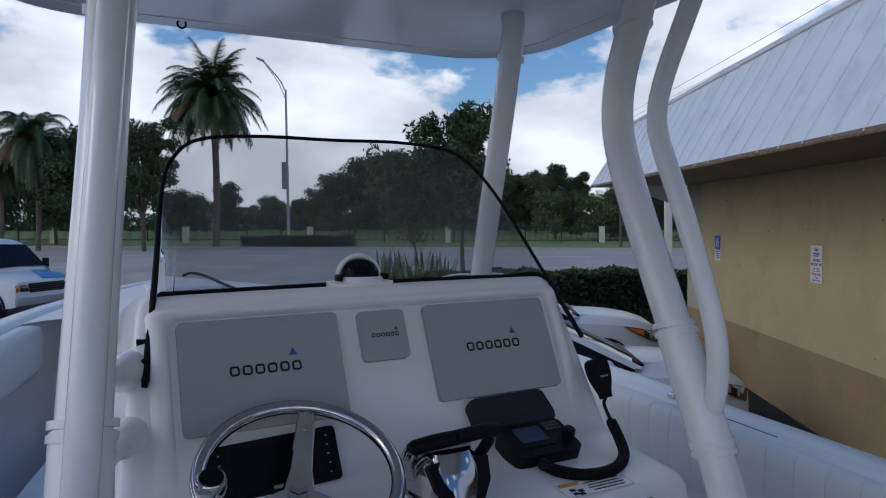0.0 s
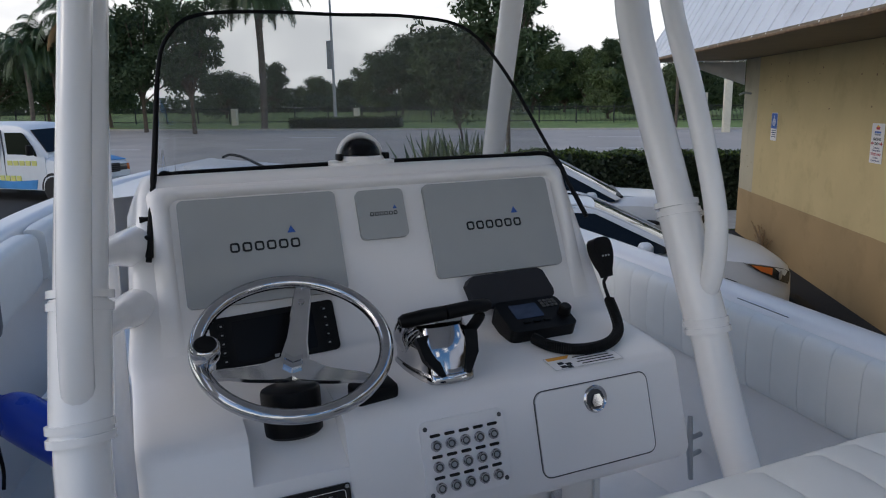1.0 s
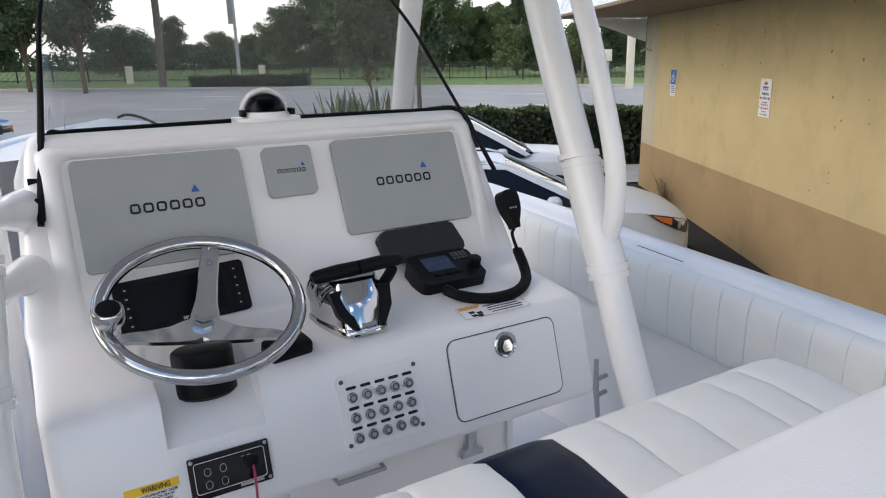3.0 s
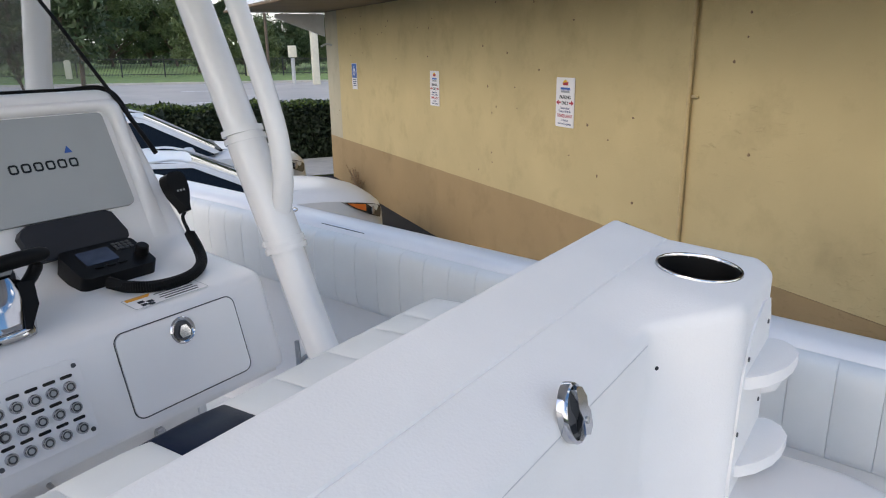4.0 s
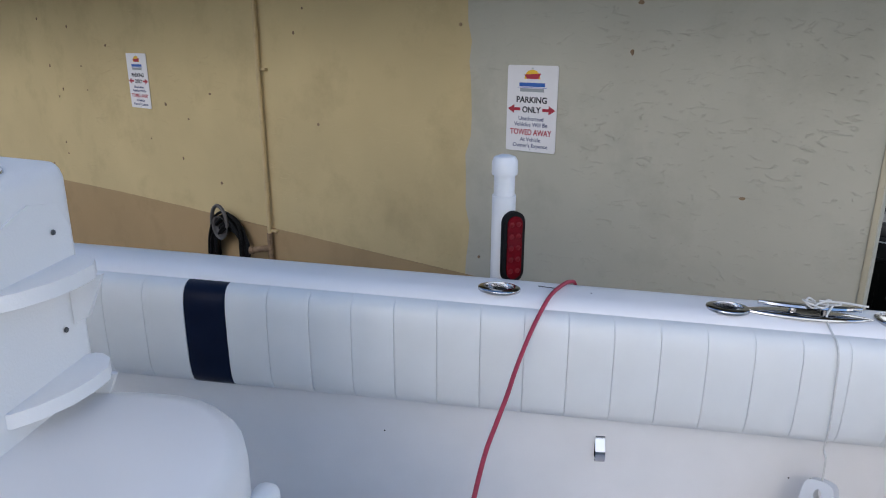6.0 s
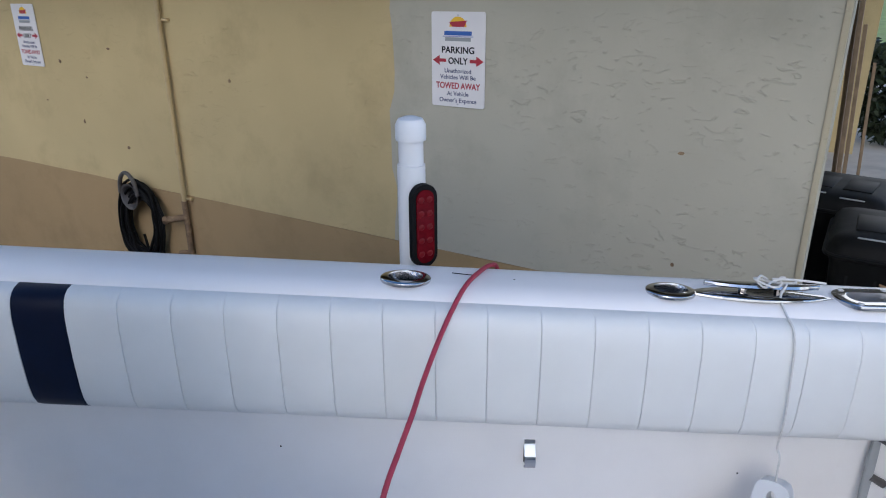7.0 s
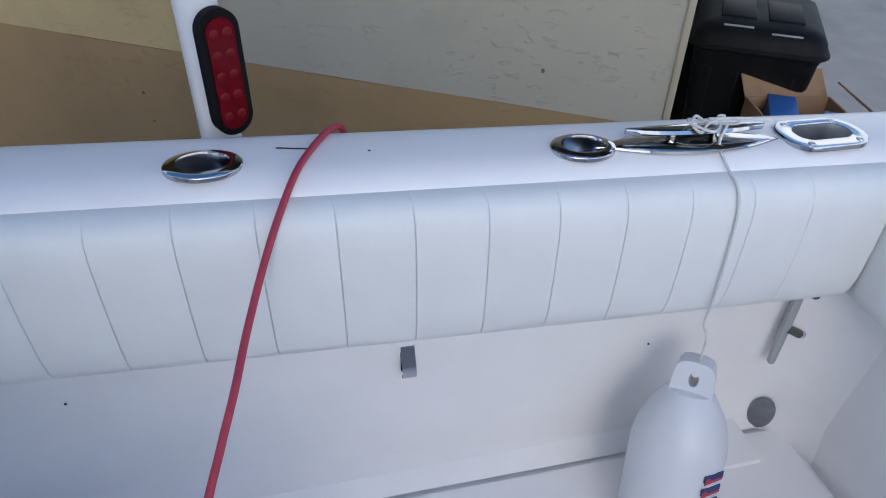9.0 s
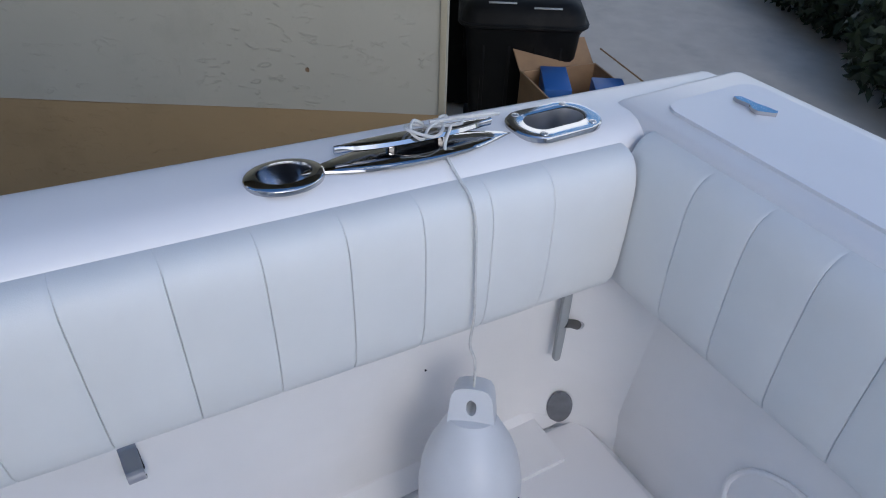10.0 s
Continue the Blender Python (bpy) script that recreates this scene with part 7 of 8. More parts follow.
def sedan(x, y, rot, paint, label, roof_h=1.46, grow=1.0):
    """A four-door saloon; its nose points along +x before turning; built round (x, y)."""
    c = thing("parked_car", (0, 0, 0), label, "car", "parked cars", at=pose(x, y, LOT, 0, 0, rot) @ Matrix.Diagonal((grow, grow, grow, 1)))
    stations = [(2.28, 0.50, 0.42, 0.70), (2.24, 0.66, 0.28, 0.80), (2.14, 0.77, 0.22, 0.87), (1.95, 0.84, 0.19, 0.93), (1.7, 0.88, 0.18, 0.97), (1.45, 0.895, 0.18, 0.99), (1.2, 0.90, 0.18, 1.0), (0.92, 0.90, 0.18, 1.00), (0.3, 0.90, 0.18, 1.00), (-0.6, 0.90, 0.18, 1.01), (-1.4, 0.89, 0.20, 1.04), (-1.8, 0.87, 0.22, 1.05), (-2.15, 0.82, 0.28, 1.02), (-2.3, 0.72, 0.40, 0.92)]
    rows = []
    for sx, w, zl, zt in stations:
        zb = (zl + zt) / 2
        rows.append([(sx, -w * 0.80, zl), (sx, -w, zl + 0.12), (sx, -w * 1.0, zb), (sx, -w * 0.96, zt - 0.09), (sx, -w * 0.80, zt - 0.02), (sx, -w * 0.4, zt + 0.008), (sx, 0, zt + 0.015), (sx, w * 0.4, zt + 0.008), (sx, w * 0.80, zt - 0.02), (sx, w * 0.96, zt - 0.09), (sx, w, zb), (sx, w, zl + 0.12), (sx, w * 0.80, zl)])
    body = part("body", loft(B(), rows), paint, c)
    # cabin
    A = [(1.02, 0.74, 0.99), (0.10, 0.585, roof_h - 0.04), (-0.35, 0.575, roof_h), (-0.95, 0.565, roof_h - 0.04), (-1.78, 0.70, 1.05)]
    bm = B()
    rows = []
    for sx, w, z in A:
        rows.append([(sx + 0.05 * (1 - k * k) * (1 if sx > 0.05 else 0), k * w, z + 0.028 * (1 - k * k)) for k in (-1, -0.8, -0.4, 0, 0.4, 0.8, 1)])
    grid(bm, rows[1:4])
    part("roof", bm, paint, c)
    for name, i, j, mt in (("windscreen", 0, 1, WSGLASS), ("rear_window", 3, 4, CARGLASS)):
        bm = B()
        grid(bm, [rows[i], rows[j]])
        part(name, bm, mt, c)
    for s in (-1, 1):
        bm = B()
        top = [(0.96, 0.790, 0.995), (0.12, 0.630, roof_h - 0.085), (-0.35, 0.622, roof_h - 0.065), (-0.90, 0.625, roof_h - 0.10), (-1.45, 0.745, 1.09)]
        low = [(0.96, 0.815, 0.965), (0.5, 0.845, 0.97), (-0.35, 0.85, 0.985), (-0.95, 0.845, 1.0), (-1.55, 0.80, 1.03)]
        grid(bm, [[(a, s * b, z) for a, b, z in top], [(a, s * b, z) for a, b, z in low]])
        part("side_window", bm, CARGLASS, c, "dark side window")
        part("roof_pillar", tube(B(), smooth_path([(1.03, s * 0.755, 1.0), (0.12, s * 0.595, roof_h - 0.03), (-0.35, s * 0.585, roof_h), (-0.95, s * 0.575, roof_h - 0.035), (-1.75, s * 0.72, 1.06)], 5), 0.015, 8), paint, c)
        bm = B()
        edge = [(1.06, 0.775, 1.0), (0.13, 0.600, roof_h - 0.035), (-0.35, 0.592, roof_h - 0.01), (-0.95, 0.585, roof_h - 0.04), (-1.75, 0.735, 1.06)]
        inner_ = [(0.95, 0.798, 0.99), (0.11, 0.635, roof_h - 0.080), (-0.35, 0.628, roof_h - 0.060), (-0.88, 0.632, roof_h - 0.095), (-1.43, 0.755, 1.08)]
        grid(bm, [[Vector((a, s * b, z)) for a, b, z in edge], [Vector((a, s * (b + 0.012), z)) for a, b, z in [((e[0] + i[0]) / 2, (e[1] + i[1]) / 2, (e[2] + i[2]) / 2) for e, i in zip(edge, inner_)]], [Vector((a, s * b, z)) for a, b, z in inner_]])
        part("roof_rail", bm, paint, c, "painted cant rail over the windows")
        part("door_pillar", tube(B(), [(-0.38, s * 0.59, roof_h - 0.02), (-0.42, s * 0.855, 0.98)], 0.028, 8), BLACK, c)
        mr = part("mirror", box(B(), (0.62, s * 0.98, 1.05), (0.15, 0.20, 0.13), 0.05, None, 3), paint, c, "door mirror")
        part("mirror_stalk", box(B(), (0.66, s * 0.87, 1.0), (0.10, 0.10, 0.03), 0.01), BLACK, mr)
        ring_ = [(2.235, 0.60, 0.645), (2.21, 0.65, 0.745), (2.10, 0.755, 0.800), (1.88, 0.835, 0.850), (1.68, 0.885, 0.880), (1.80, 0.888, 0.800), (2.00, 0.850, 0.700), (2.16, 0.755, 0.630)]
        hl = part("headlamp", loft(B(), [[(a + o * 0.5, s * (b + o), z) for a, b, z in ring_] for o in (-0.03, 0.018)]), LAMPGLASS, c, "dark clear headlamp")
        part("indicator", loft(B(), [[(a + o * 0.5, s * (b + o), z) for a, b, z in ((1.96, 0.832, 0.822), (1.72, 0.886, 0.866), (1.83, 0.886, 0.797), (1.95, 0.862, 0.750))] for o in (0.0, 0.026)]), AMBER, hl, "amber indicator")
        part("reflector", lathe(B(), [(0.05, 0.0), (0.045, 0.012), (0.0, 0.018)], 16, plane_frame((2.07, s * 0.81, 0.735), (-0.55 * s, 0.83, 0), (0, 0, 1)) if s < 0 else plane_frame((2.07, s * 0.81, 0.735), (-0.83, 0.55, 0), (0, 0, 1))), RIM, hl, "bright lamp reflector")
        for wx in (1.42, -1.28):
            car_wheel((wx, s * 0.83, 0.32), c, 0.32, -s)
            part("wheel_arch", tube(B(), [(wx + 0.37 * math.cos(a), s * 0.885, 0.32 + 0.37 * math.sin(a)) for a in [math.pi * k / 14 for k in range(15)]], 0.03, 8), TYRE, c, "dark wheel arch")
        part("wiper", tube(B(), [(0.98, s * 0.1 + 0.2, 1.035), (0.72, s * 0.1 - 0.25, 1.14)], 0.010, 6), BLACK, c)
        part("door_handle", box(B(), (-0.2, s * 0.905, 0.86), (0.16, 0.03, 0.03), 0.01), paint, c)
    part("cowl", box(B(), (1.02, 0, 1.012), (0.14, 1.36, 0.03), 0.012), BLACK, c, "black windscreen cowl")
    part("grille", box(B(), (2.265, 0, 0.56), (0.05, 0.80, 0.16), 0.02), BLACKGLOSS, c)
    part("bumper_intake", box(B(), (2.25, 0, 0.33), (0.06, 1.0, 0.12), 0.02), BLACK, c)
    for yy in (0.42, -0.42):
        part("bonnet_crease", tube(B(), smooth_path([(2.05, yy * 0.9, 0.83), (1.5, yy * 1.05, 0.955), (1.02, yy * 1.3, 1.015)], 4), 0.010, 6), paint, c)
    return c


sedan(1.05, 8.48, 1.5, CARWHITE, "white saloon car parked nose to the wall")
sedan(0.62, 11.90, 1.0, CARPEARL, "taller pearl white car parked nose to the wall by the hedge", 1.52, 1.11)
for (x, y) in ((3.8, 8.4), (3.8, 11.6)):
    wsb = thing("wheel_stop", (x, y, LOT), "dark rubber wheel stop on the asphalt by the wall", "wheel stop", "wheel stops", at=I4)
    part("block", box(B(), (x, y, LOT + 0.06), (0.16, 1.7, 0.12), 0.03), RUBBER, wsb)

# work van with a coloured wrap
van = thing("work_van", (0, 0, 0), "white work van with a blue and yellow printed wrap", "van", at=pose(-15.5, 19.8, LOT, 0, 0, -14) @ Matrix.Diagonal((1.1, 1.1, 1.1, 1)))
vst = [(2.74, 0.78, 0.46, 0.90), (2.70, 0.90, 0.40, 1.02), (2.55, 0.95, 0.36, 1.09), (2.1, 0.98, 0.34, 1.16), (1.60, 0.98, 0.34, 1.24)]
rows = [[(x, -w, zl), (x, -w, zt - 0.16), (x, -w * 0.95, zt - 0.05), (x, -w * 0.82, zt), (x, 0, zt + 0.03), (x, w * 0.82, zt), (x, w * 0.95, zt - 0.05), (x, w, zt - 0.16), (x, w, zl)] for x, w, zl, zt in vst]
part("bonnet", loft(B(), rows), CARWHITE, van, "white bonnet with blue wrap")
rows = [[(x, -w * 0.98, 0.34), (x, -w, 0.9), (x, -w * 0.98, 1.25), (x, -w * 0.90, zt - 0.16), (x, -w * 0.84, zt - 0.05), (x, -w * 0.70, zt), (x, 0, zt + 0.05), (x, w * 0.70, zt), (x, w * 0.84, zt - 0.05), (x, w * 0.90, zt - 0.16), (x, w * 0.98, 1.25), (x, w, 0.9), (x, w * 0.98, 0.34)] for x, w, zt in ((1.75, 1.0, 1.32), (1.35, 1.0, 1.72), (1.0, 1.0, 2.0), (0.7, 1.0, 2.09), (0.3, 1.0, 2.12), (-1.5, 1.0, 2.13), (-2.6, 0.99, 2.11), (-2.76, 0.97, 2.05), (-2.8, 0.95, 1.95))]
part("body", loft(B(), rows), CARWHITE, van)
part("windscreen", loft(B(), [[(1.70 + o, -0.86, 1.36), (1.74 + o, 0, 1.38), (1.70 + o, 0.86, 1.36), (1.06 + o, 0.78, 1.95), (1.10 + o, 0, 1.98), (1.06 + o, -0.78, 1.95)] for o in (0.0, 0.045)]), CARGLASS, van)
part("bonnet_wrap", loft(B(), [[(x, y, z + 0.006 + o) for x, y, z in ((2.66, -0.10, 1.085), (2.66, 0.85, 1.045), (1.70, 0.88, 1.215), (1.85, 0.30, 1.235), (2.30, 0.10, 1.175))] for o in (0.0, 0.02)]), VANBLUE, van, "blue wave of the wrap on the bonnet")
for s in (-1, 1):
    def side(z0=0.0):
        """The van's flank: x towards the nose, y up, z outwards."""
        return plane_frame((0, s * (1.0 + z0), 0), (-s, 0, 0), (0, 0, 1)) @ Matrix.Diagonal((-s, 1, 1, 1))

    def decal(name, poly, material, label="", z0=0.004):
        m = side(z0)
        bm = B()
        lo = [bm.verts.new(m @ Vector((x, y, -0.03))) for x, y in poly]
        hi = [bm.verts.new(m @ Vector((x, y, 0.0))) for x, y in poly]
        bm.faces.new(lo[::-1])
        bm.faces.new(hi)
        for i in range(len(poly)):
            j = (i + 1) % len(poly)
            bm.faces.new((lo[i], lo[j], hi[j], hi[i]))
        return part(name, bm, material, van, label, smooth=False)

    decal("side_window", [(0.30, 1.22), (1.46, 1.22), (1.30, 1.50), (1.04, 1.82), (0.94, 1.88), (0.30, 1.88)], CARGLASS, "dark cab door window", -0.025)
    decal("sill_wrap", [(-2.7, 0.36), (1.3, 0.36), (1.4, 0.62), (0.4, 0.56), (-0.6, 0.62), (-1.6, 0.82), (-2.7, 1.05)], VANBLUE, "blue wave along the sill")
    decal("rear_wrap", [(-2.72, 1.05), (-1.95, 0.90), (-1.75, 1.30), (-1.95, 1.85), (-2.5, 1.95), (-2.72, 1.9)], VANBLUE, "blue printed rear panel")
    decal("picture_panel", [(-1.70, 0.92), (0.02, 0.80), (0.06, 1.92), (-1.62, 1.92)], SIGNWHITE, "pale printed picture panel", 0.007)
    for x, z, w, h, mt in ((-1.20, 1.06, 0.75, 0.20, CARD), (-0.62, 1.13, 0.42, 0.30, WOOD), (-0.52, 1.45, 0.07, 0.85, BLACK), (-0.95, 1.34, 0.55, 0.05, GALV), (-1.10, 1.62, 0.40, 0.05, GALV), (-0.25, 1.02, 0.30, 0.26, CARD), (-0.80, 0.98, 1.25, 0.04, KEYGREY)):
        decal("picture_bar", [(x - w / 2, z - h / 2), (x + w / 2, z - h / 2), (x + w / 2, z + h / 2), (x - w / 2, z + h / 2)], mt, "printed shape", 0.010)
    decal("swoosh", [(-1.9, 0.86), (-1.2, 0.90), (-0.3, 0.76), (0.0, 0.66), (-0.5, 0.74), (-1.3, 0.80)], BLACK, "dark swoosh of the wrap", 0.012)
    for k in range(11):
        decal("lettering_bar", [(-1.60 + 0.22 * k, 0.58), (-1.44 + 0.22 * k, 0.58), (-1.44 + 0.22 * k, 0.72), (-1.60 + 0.22 * k, 0.72)], VANYEL, "yellow lettering", 0.014)
    for k in range(5):
        decal("lettering_bar", [(0.30 + 0.24 * k, 1.00), (0.48 + 0.24 * k, 1.00), (0.48 + 0.24 * k, 1.13), (0.30 + 0.24 * k, 1.13)], VANYEL, "yellow lettering", 0.008)
    decal("door_seam", [(0.17, 0.45), (0.19, 0.45), (0.19, 1.95), (0.17, 1.95)], KEYGREY, "", 0.003)
    for wx in (1.95, -1.75):
        car_wheel((wx, s * 0.90, 0.36), van, 0.36, -s)
        part("wheel_arch", tube(B(), [(wx + 0.42 * math.cos(a), s * 0.955, 0.36 + 0.42 * math.sin(a)) for a in [math.pi * k / 14 for k in range(15)]], 0.045, 8), TYRE, van, "dark wheel arch")
    part("headlamp", box(B(), (2.715, s * 0.66, 0.86), (0.07, 0.26, 0.18), 0.02), LAMPGLASS, van)
    part("indicator", box(B(), (2.70, s * 0.84, 0.86), (0.07, 0.10, 0.18), 0.02), AMBER, van)
    part("mirror", box(B(), (1.42, s * 1.14, 1.42), (0.10, 0.18, 0.28), 0.03), BLACK, van, "black door mirror")
part("grille", box(B(), (2.735, 0, 0.86), (0.05, 1.06, 0.24), 0.015), BLACK, van)
for k in range(4):
    part("grille_slat", box(B(), (2.765, 0, 0.78 + 0.055 * k), (0.012, 1.02, 0.014), 0.003), KEYGREY, van)
part("bumper", box(B(), (2.79, 0, 0.52), (0.14, 1.9, 0.2), 0.04), COVER, van)

# ---- planting ----
def leaf_cloud(centres, n, size, seed, flat=0.6, elong=1.6, reach=(0.55, 1.08)):
    """Many small leaves scattered on and in uneven clumps: (centre, radius)."""
    r = np.random.default_rng(seed)
    vol = np.array([rad ** 2 for _, rad in centres])
    pick = r.choice(len(centres), n, p=vol / vol.sum())
    c = np.array([tuple(q) for q, _ in centres])[pick]
    rad = np.array([q for _, q in centres])[pick][:, None]
    d = r.normal(size=(n, 3))
    d /= np.linalg.norm(d, axis=1)[:, None]
    p = c + d * rad * r.uniform(*reach, (n, 1)) ** 0.7 * np.array([1, 1, 0.8])
    u = r.normal(size=(n, 3))
    u /= np.linalg.norm(u, axis=1)[:, None]
    v = np.cross(u, r.normal(size=(n, 3)))
    v /= np.linalg.norm(v, axis=1)[:, None]
    s = size * r.uniform(0.6, 1.3, (n, 1))
    a, b = u * s * elong / 2, v * s * flat / 2
    co = np.stack([p - a, p - b, p + a, p + b], 1).reshape(-1, 3)
    f = np.arange(n * 4).reshape(n, 4)
    return co, f


def stuff_part(name, co, f, material, parent):
    me = bpy.data.meshes.new(name)
    me.from_pydata((co - np.array(BASE[parent])).tolist(), [], f.tolist())
    me.materials.append(material)
    ob = new(name, me)
    ob.parent = parent
    BASE[ob] = BASE[parent]
    return ob


def tree(x, y, h, r, seed, leaf=LEAF, size=0.22, n=5000, trunk=0.16, low=0.35, label="dark green leafy tree beyond the road", category="tree", z=None):
    z0 = rise(y, x) if z is None else z
    t = thing("tree", (x, y, z0), label, category, "trees in the background", at=I4)
    g = random.Random(seed)
    bm = B()
    hc = h * low
    tube(bm, smooth_path([(x, y, z0 - 0.1), (x + g.uniform(-0.1, 0.1), y, z0 + hc * 0.6), (x + g.uniform(-0.2, 0.2), y, z0 + hc * 1.1), (x + g.uniform(-0.3, 0.3), y, z0 + h * 0.8)], 3), [trunk * (1 - 0.08 * k) for k in range(10)], 8)
    clumps = []
    for k in range(34):
        a, e = g.uniform(0, 6.28), g.uniform(-0.1, 1.0)
        q = Vector((x + math.cos(a) * r * g.uniform(0.3, 0.85), y + math.sin(a) * r * g.uniform(0.3, 0.85), z0 + hc + (h - hc) * (0.12 + 0.76 * e)))
        clumps.append((q, r * g.uniform(0.13, 0.28)))
        tube(bm, smooth_path([(x, y, z0 + hc * g.uniform(0.7, 1.3)), (Vector((x, y, z0 + hc)) * 0.4 + q * 0.6) + Vector((0, 0, 0.2)), q], 3), [trunk * 0.45 * (1 - 0.11 * j) for j in range(7)], 5)
    clumps.append((Vector((x, y, z0 + h * 0.72)), r * 0.45))
    clumps.append((Vector((x, y, z0 + h * 0.5)), r * 0.5))
    part("trunk", bm, BARK, t)
    co, f = leaf_cloud(clumps, n, size, seed, reach=(0.25, 1.45))
    stuff_part("crown", co, f, leaf, t)
    return t


def palm(x, y, h, r, seed, nf=46, droop=0.9, trunk=0.22, dry=3, label="tall palm with a dense crown of arching fronds", z=None, leaflet=0.52, up=0.0):
    z0 = rise(y, x) if z is None else z
    p = thing("palm_tree", (x, y, z0), label, "palm tree", "palms beyond the road", at=I4)
    g = random.Random(seed)
    rings = [trunk * (1.15 if k == 0 else 1.0) * (1 + 0.06 * (k % 2)) for k in range(31)]
    part("trunk", tube(B(), [(x + 0.15 * math.sin(k * 0.11), y, z0 - 0.1 + h * k / 30) for k in range(31)], rings, 10), PALMBARK, p)
    top = Vector((x + 0.15 * math.sin(3.3), y, z0 + h))
    part("crown_base", lathe(B(), [(0, -0.9), (trunk * 1.2, -0.8), (trunk * 2.0, -0.1), (trunk * 1.2, 0.4), (0, 0.6)], 10, Matrix.Translation(top)), BARK, p)
    for mname, cnt, material in (("frond_crown", nf, PALM), ("dry_fronds", dry, PALMDRY)):
        if not cnt:
            continue
        co, f = [], []
        for k in range(cnt):
            a = g.uniform(0, 6.283)
            el = g.uniform(-0.55, 1.35) + up if material is PALM else g.uniform(0.0, 0.4)
            L = r * g.uniform(0.8, 1.1)
            d = Vector((math.cos(a) * math.cos(el), math.sin(a) * math.cos(el), math.sin(el)))
            prev, pos = top.copy(), top.copy()
            steps = 24
            side = Vector((-math.sin(a), math.cos(a), 0))
            for s in range(steps):
                t = s / steps
                pos = pos + d * (L / steps)
                d = (d + Vector((0, 0, -droop * 0.13 * (0.4 + t)))).normalized()
                ll = leaflet * L / 4.0 * (0.35 + 1.3 * math.sin(math.pi * min(1, 0.12 + t * 0.95)))
                up_ = side.cross(d).normalized()
                for sg in (-1, 1):
                    for off in (0.0, 0.5):
                        base = prev.lerp(pos, off)
                        tip = base + (side * sg * 0.75 + d * 0.75 - up_ * (0.25 + 0.3 * g.random()) * (1 if up_.z > 0 else -1)).normalized() * ll * g.uniform(0.8, 1.15)
                        wv = d * 0.042 * L / 4
                        i0 = len(co)
                        co += [tuple(base - wv), tuple(base + wv), tuple(tip)]
                        f.append((i0, i0 + 1, i0 + 2))
                i0 = len(co)
                w2 = side * 0.02
                co += [tuple(prev - w2), tuple(prev + w2), tuple(pos + w2), tuple(pos - w2)]
                f.append((i0, i0 + 1, i0 + 2, i0 + 3))
                prev = pos.copy()
        me = bpy.data.meshes.new(mname)
        b = BASE[p]
        me.from_pydata([(c[0] - b.x, c[1] - b.y, c[2] - b.z) for c in co], [], f)
        me.materials.append(material)
        ob = new(mname, me)
        ob.parent = p
    return p


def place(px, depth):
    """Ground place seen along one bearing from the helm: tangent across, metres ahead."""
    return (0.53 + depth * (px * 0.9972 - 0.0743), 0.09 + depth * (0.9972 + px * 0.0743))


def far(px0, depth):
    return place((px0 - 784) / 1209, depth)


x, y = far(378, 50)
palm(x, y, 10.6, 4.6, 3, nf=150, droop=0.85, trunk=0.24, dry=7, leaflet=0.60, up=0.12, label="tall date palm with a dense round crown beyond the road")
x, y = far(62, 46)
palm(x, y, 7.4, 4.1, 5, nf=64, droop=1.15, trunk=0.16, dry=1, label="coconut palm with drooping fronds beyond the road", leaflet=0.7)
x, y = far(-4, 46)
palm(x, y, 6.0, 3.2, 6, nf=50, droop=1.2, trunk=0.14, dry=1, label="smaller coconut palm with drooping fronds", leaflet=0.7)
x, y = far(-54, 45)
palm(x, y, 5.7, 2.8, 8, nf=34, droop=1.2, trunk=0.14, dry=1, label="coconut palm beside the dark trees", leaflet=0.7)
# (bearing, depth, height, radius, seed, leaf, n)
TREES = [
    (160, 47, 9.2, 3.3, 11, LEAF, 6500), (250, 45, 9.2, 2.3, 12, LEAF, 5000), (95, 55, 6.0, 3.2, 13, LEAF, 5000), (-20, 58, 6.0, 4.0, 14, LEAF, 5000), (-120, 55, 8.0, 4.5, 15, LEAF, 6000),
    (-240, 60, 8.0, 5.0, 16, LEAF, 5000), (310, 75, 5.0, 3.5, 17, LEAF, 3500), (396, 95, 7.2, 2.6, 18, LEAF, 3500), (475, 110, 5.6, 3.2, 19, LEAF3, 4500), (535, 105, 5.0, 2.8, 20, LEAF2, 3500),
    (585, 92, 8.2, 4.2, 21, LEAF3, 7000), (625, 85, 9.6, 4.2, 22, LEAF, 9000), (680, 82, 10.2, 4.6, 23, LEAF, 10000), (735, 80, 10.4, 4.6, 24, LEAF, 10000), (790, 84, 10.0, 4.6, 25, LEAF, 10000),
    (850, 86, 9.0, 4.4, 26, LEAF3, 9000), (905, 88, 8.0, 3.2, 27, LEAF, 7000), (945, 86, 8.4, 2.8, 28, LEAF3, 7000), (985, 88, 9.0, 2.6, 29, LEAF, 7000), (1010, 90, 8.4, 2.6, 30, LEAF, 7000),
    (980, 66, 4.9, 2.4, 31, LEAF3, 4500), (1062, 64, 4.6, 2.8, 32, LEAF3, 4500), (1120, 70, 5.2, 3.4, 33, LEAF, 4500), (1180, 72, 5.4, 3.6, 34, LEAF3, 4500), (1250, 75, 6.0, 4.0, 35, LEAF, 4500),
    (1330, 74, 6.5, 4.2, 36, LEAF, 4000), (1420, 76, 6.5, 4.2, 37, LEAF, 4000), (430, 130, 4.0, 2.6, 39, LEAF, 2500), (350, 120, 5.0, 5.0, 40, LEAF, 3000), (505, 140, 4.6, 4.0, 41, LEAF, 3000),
]
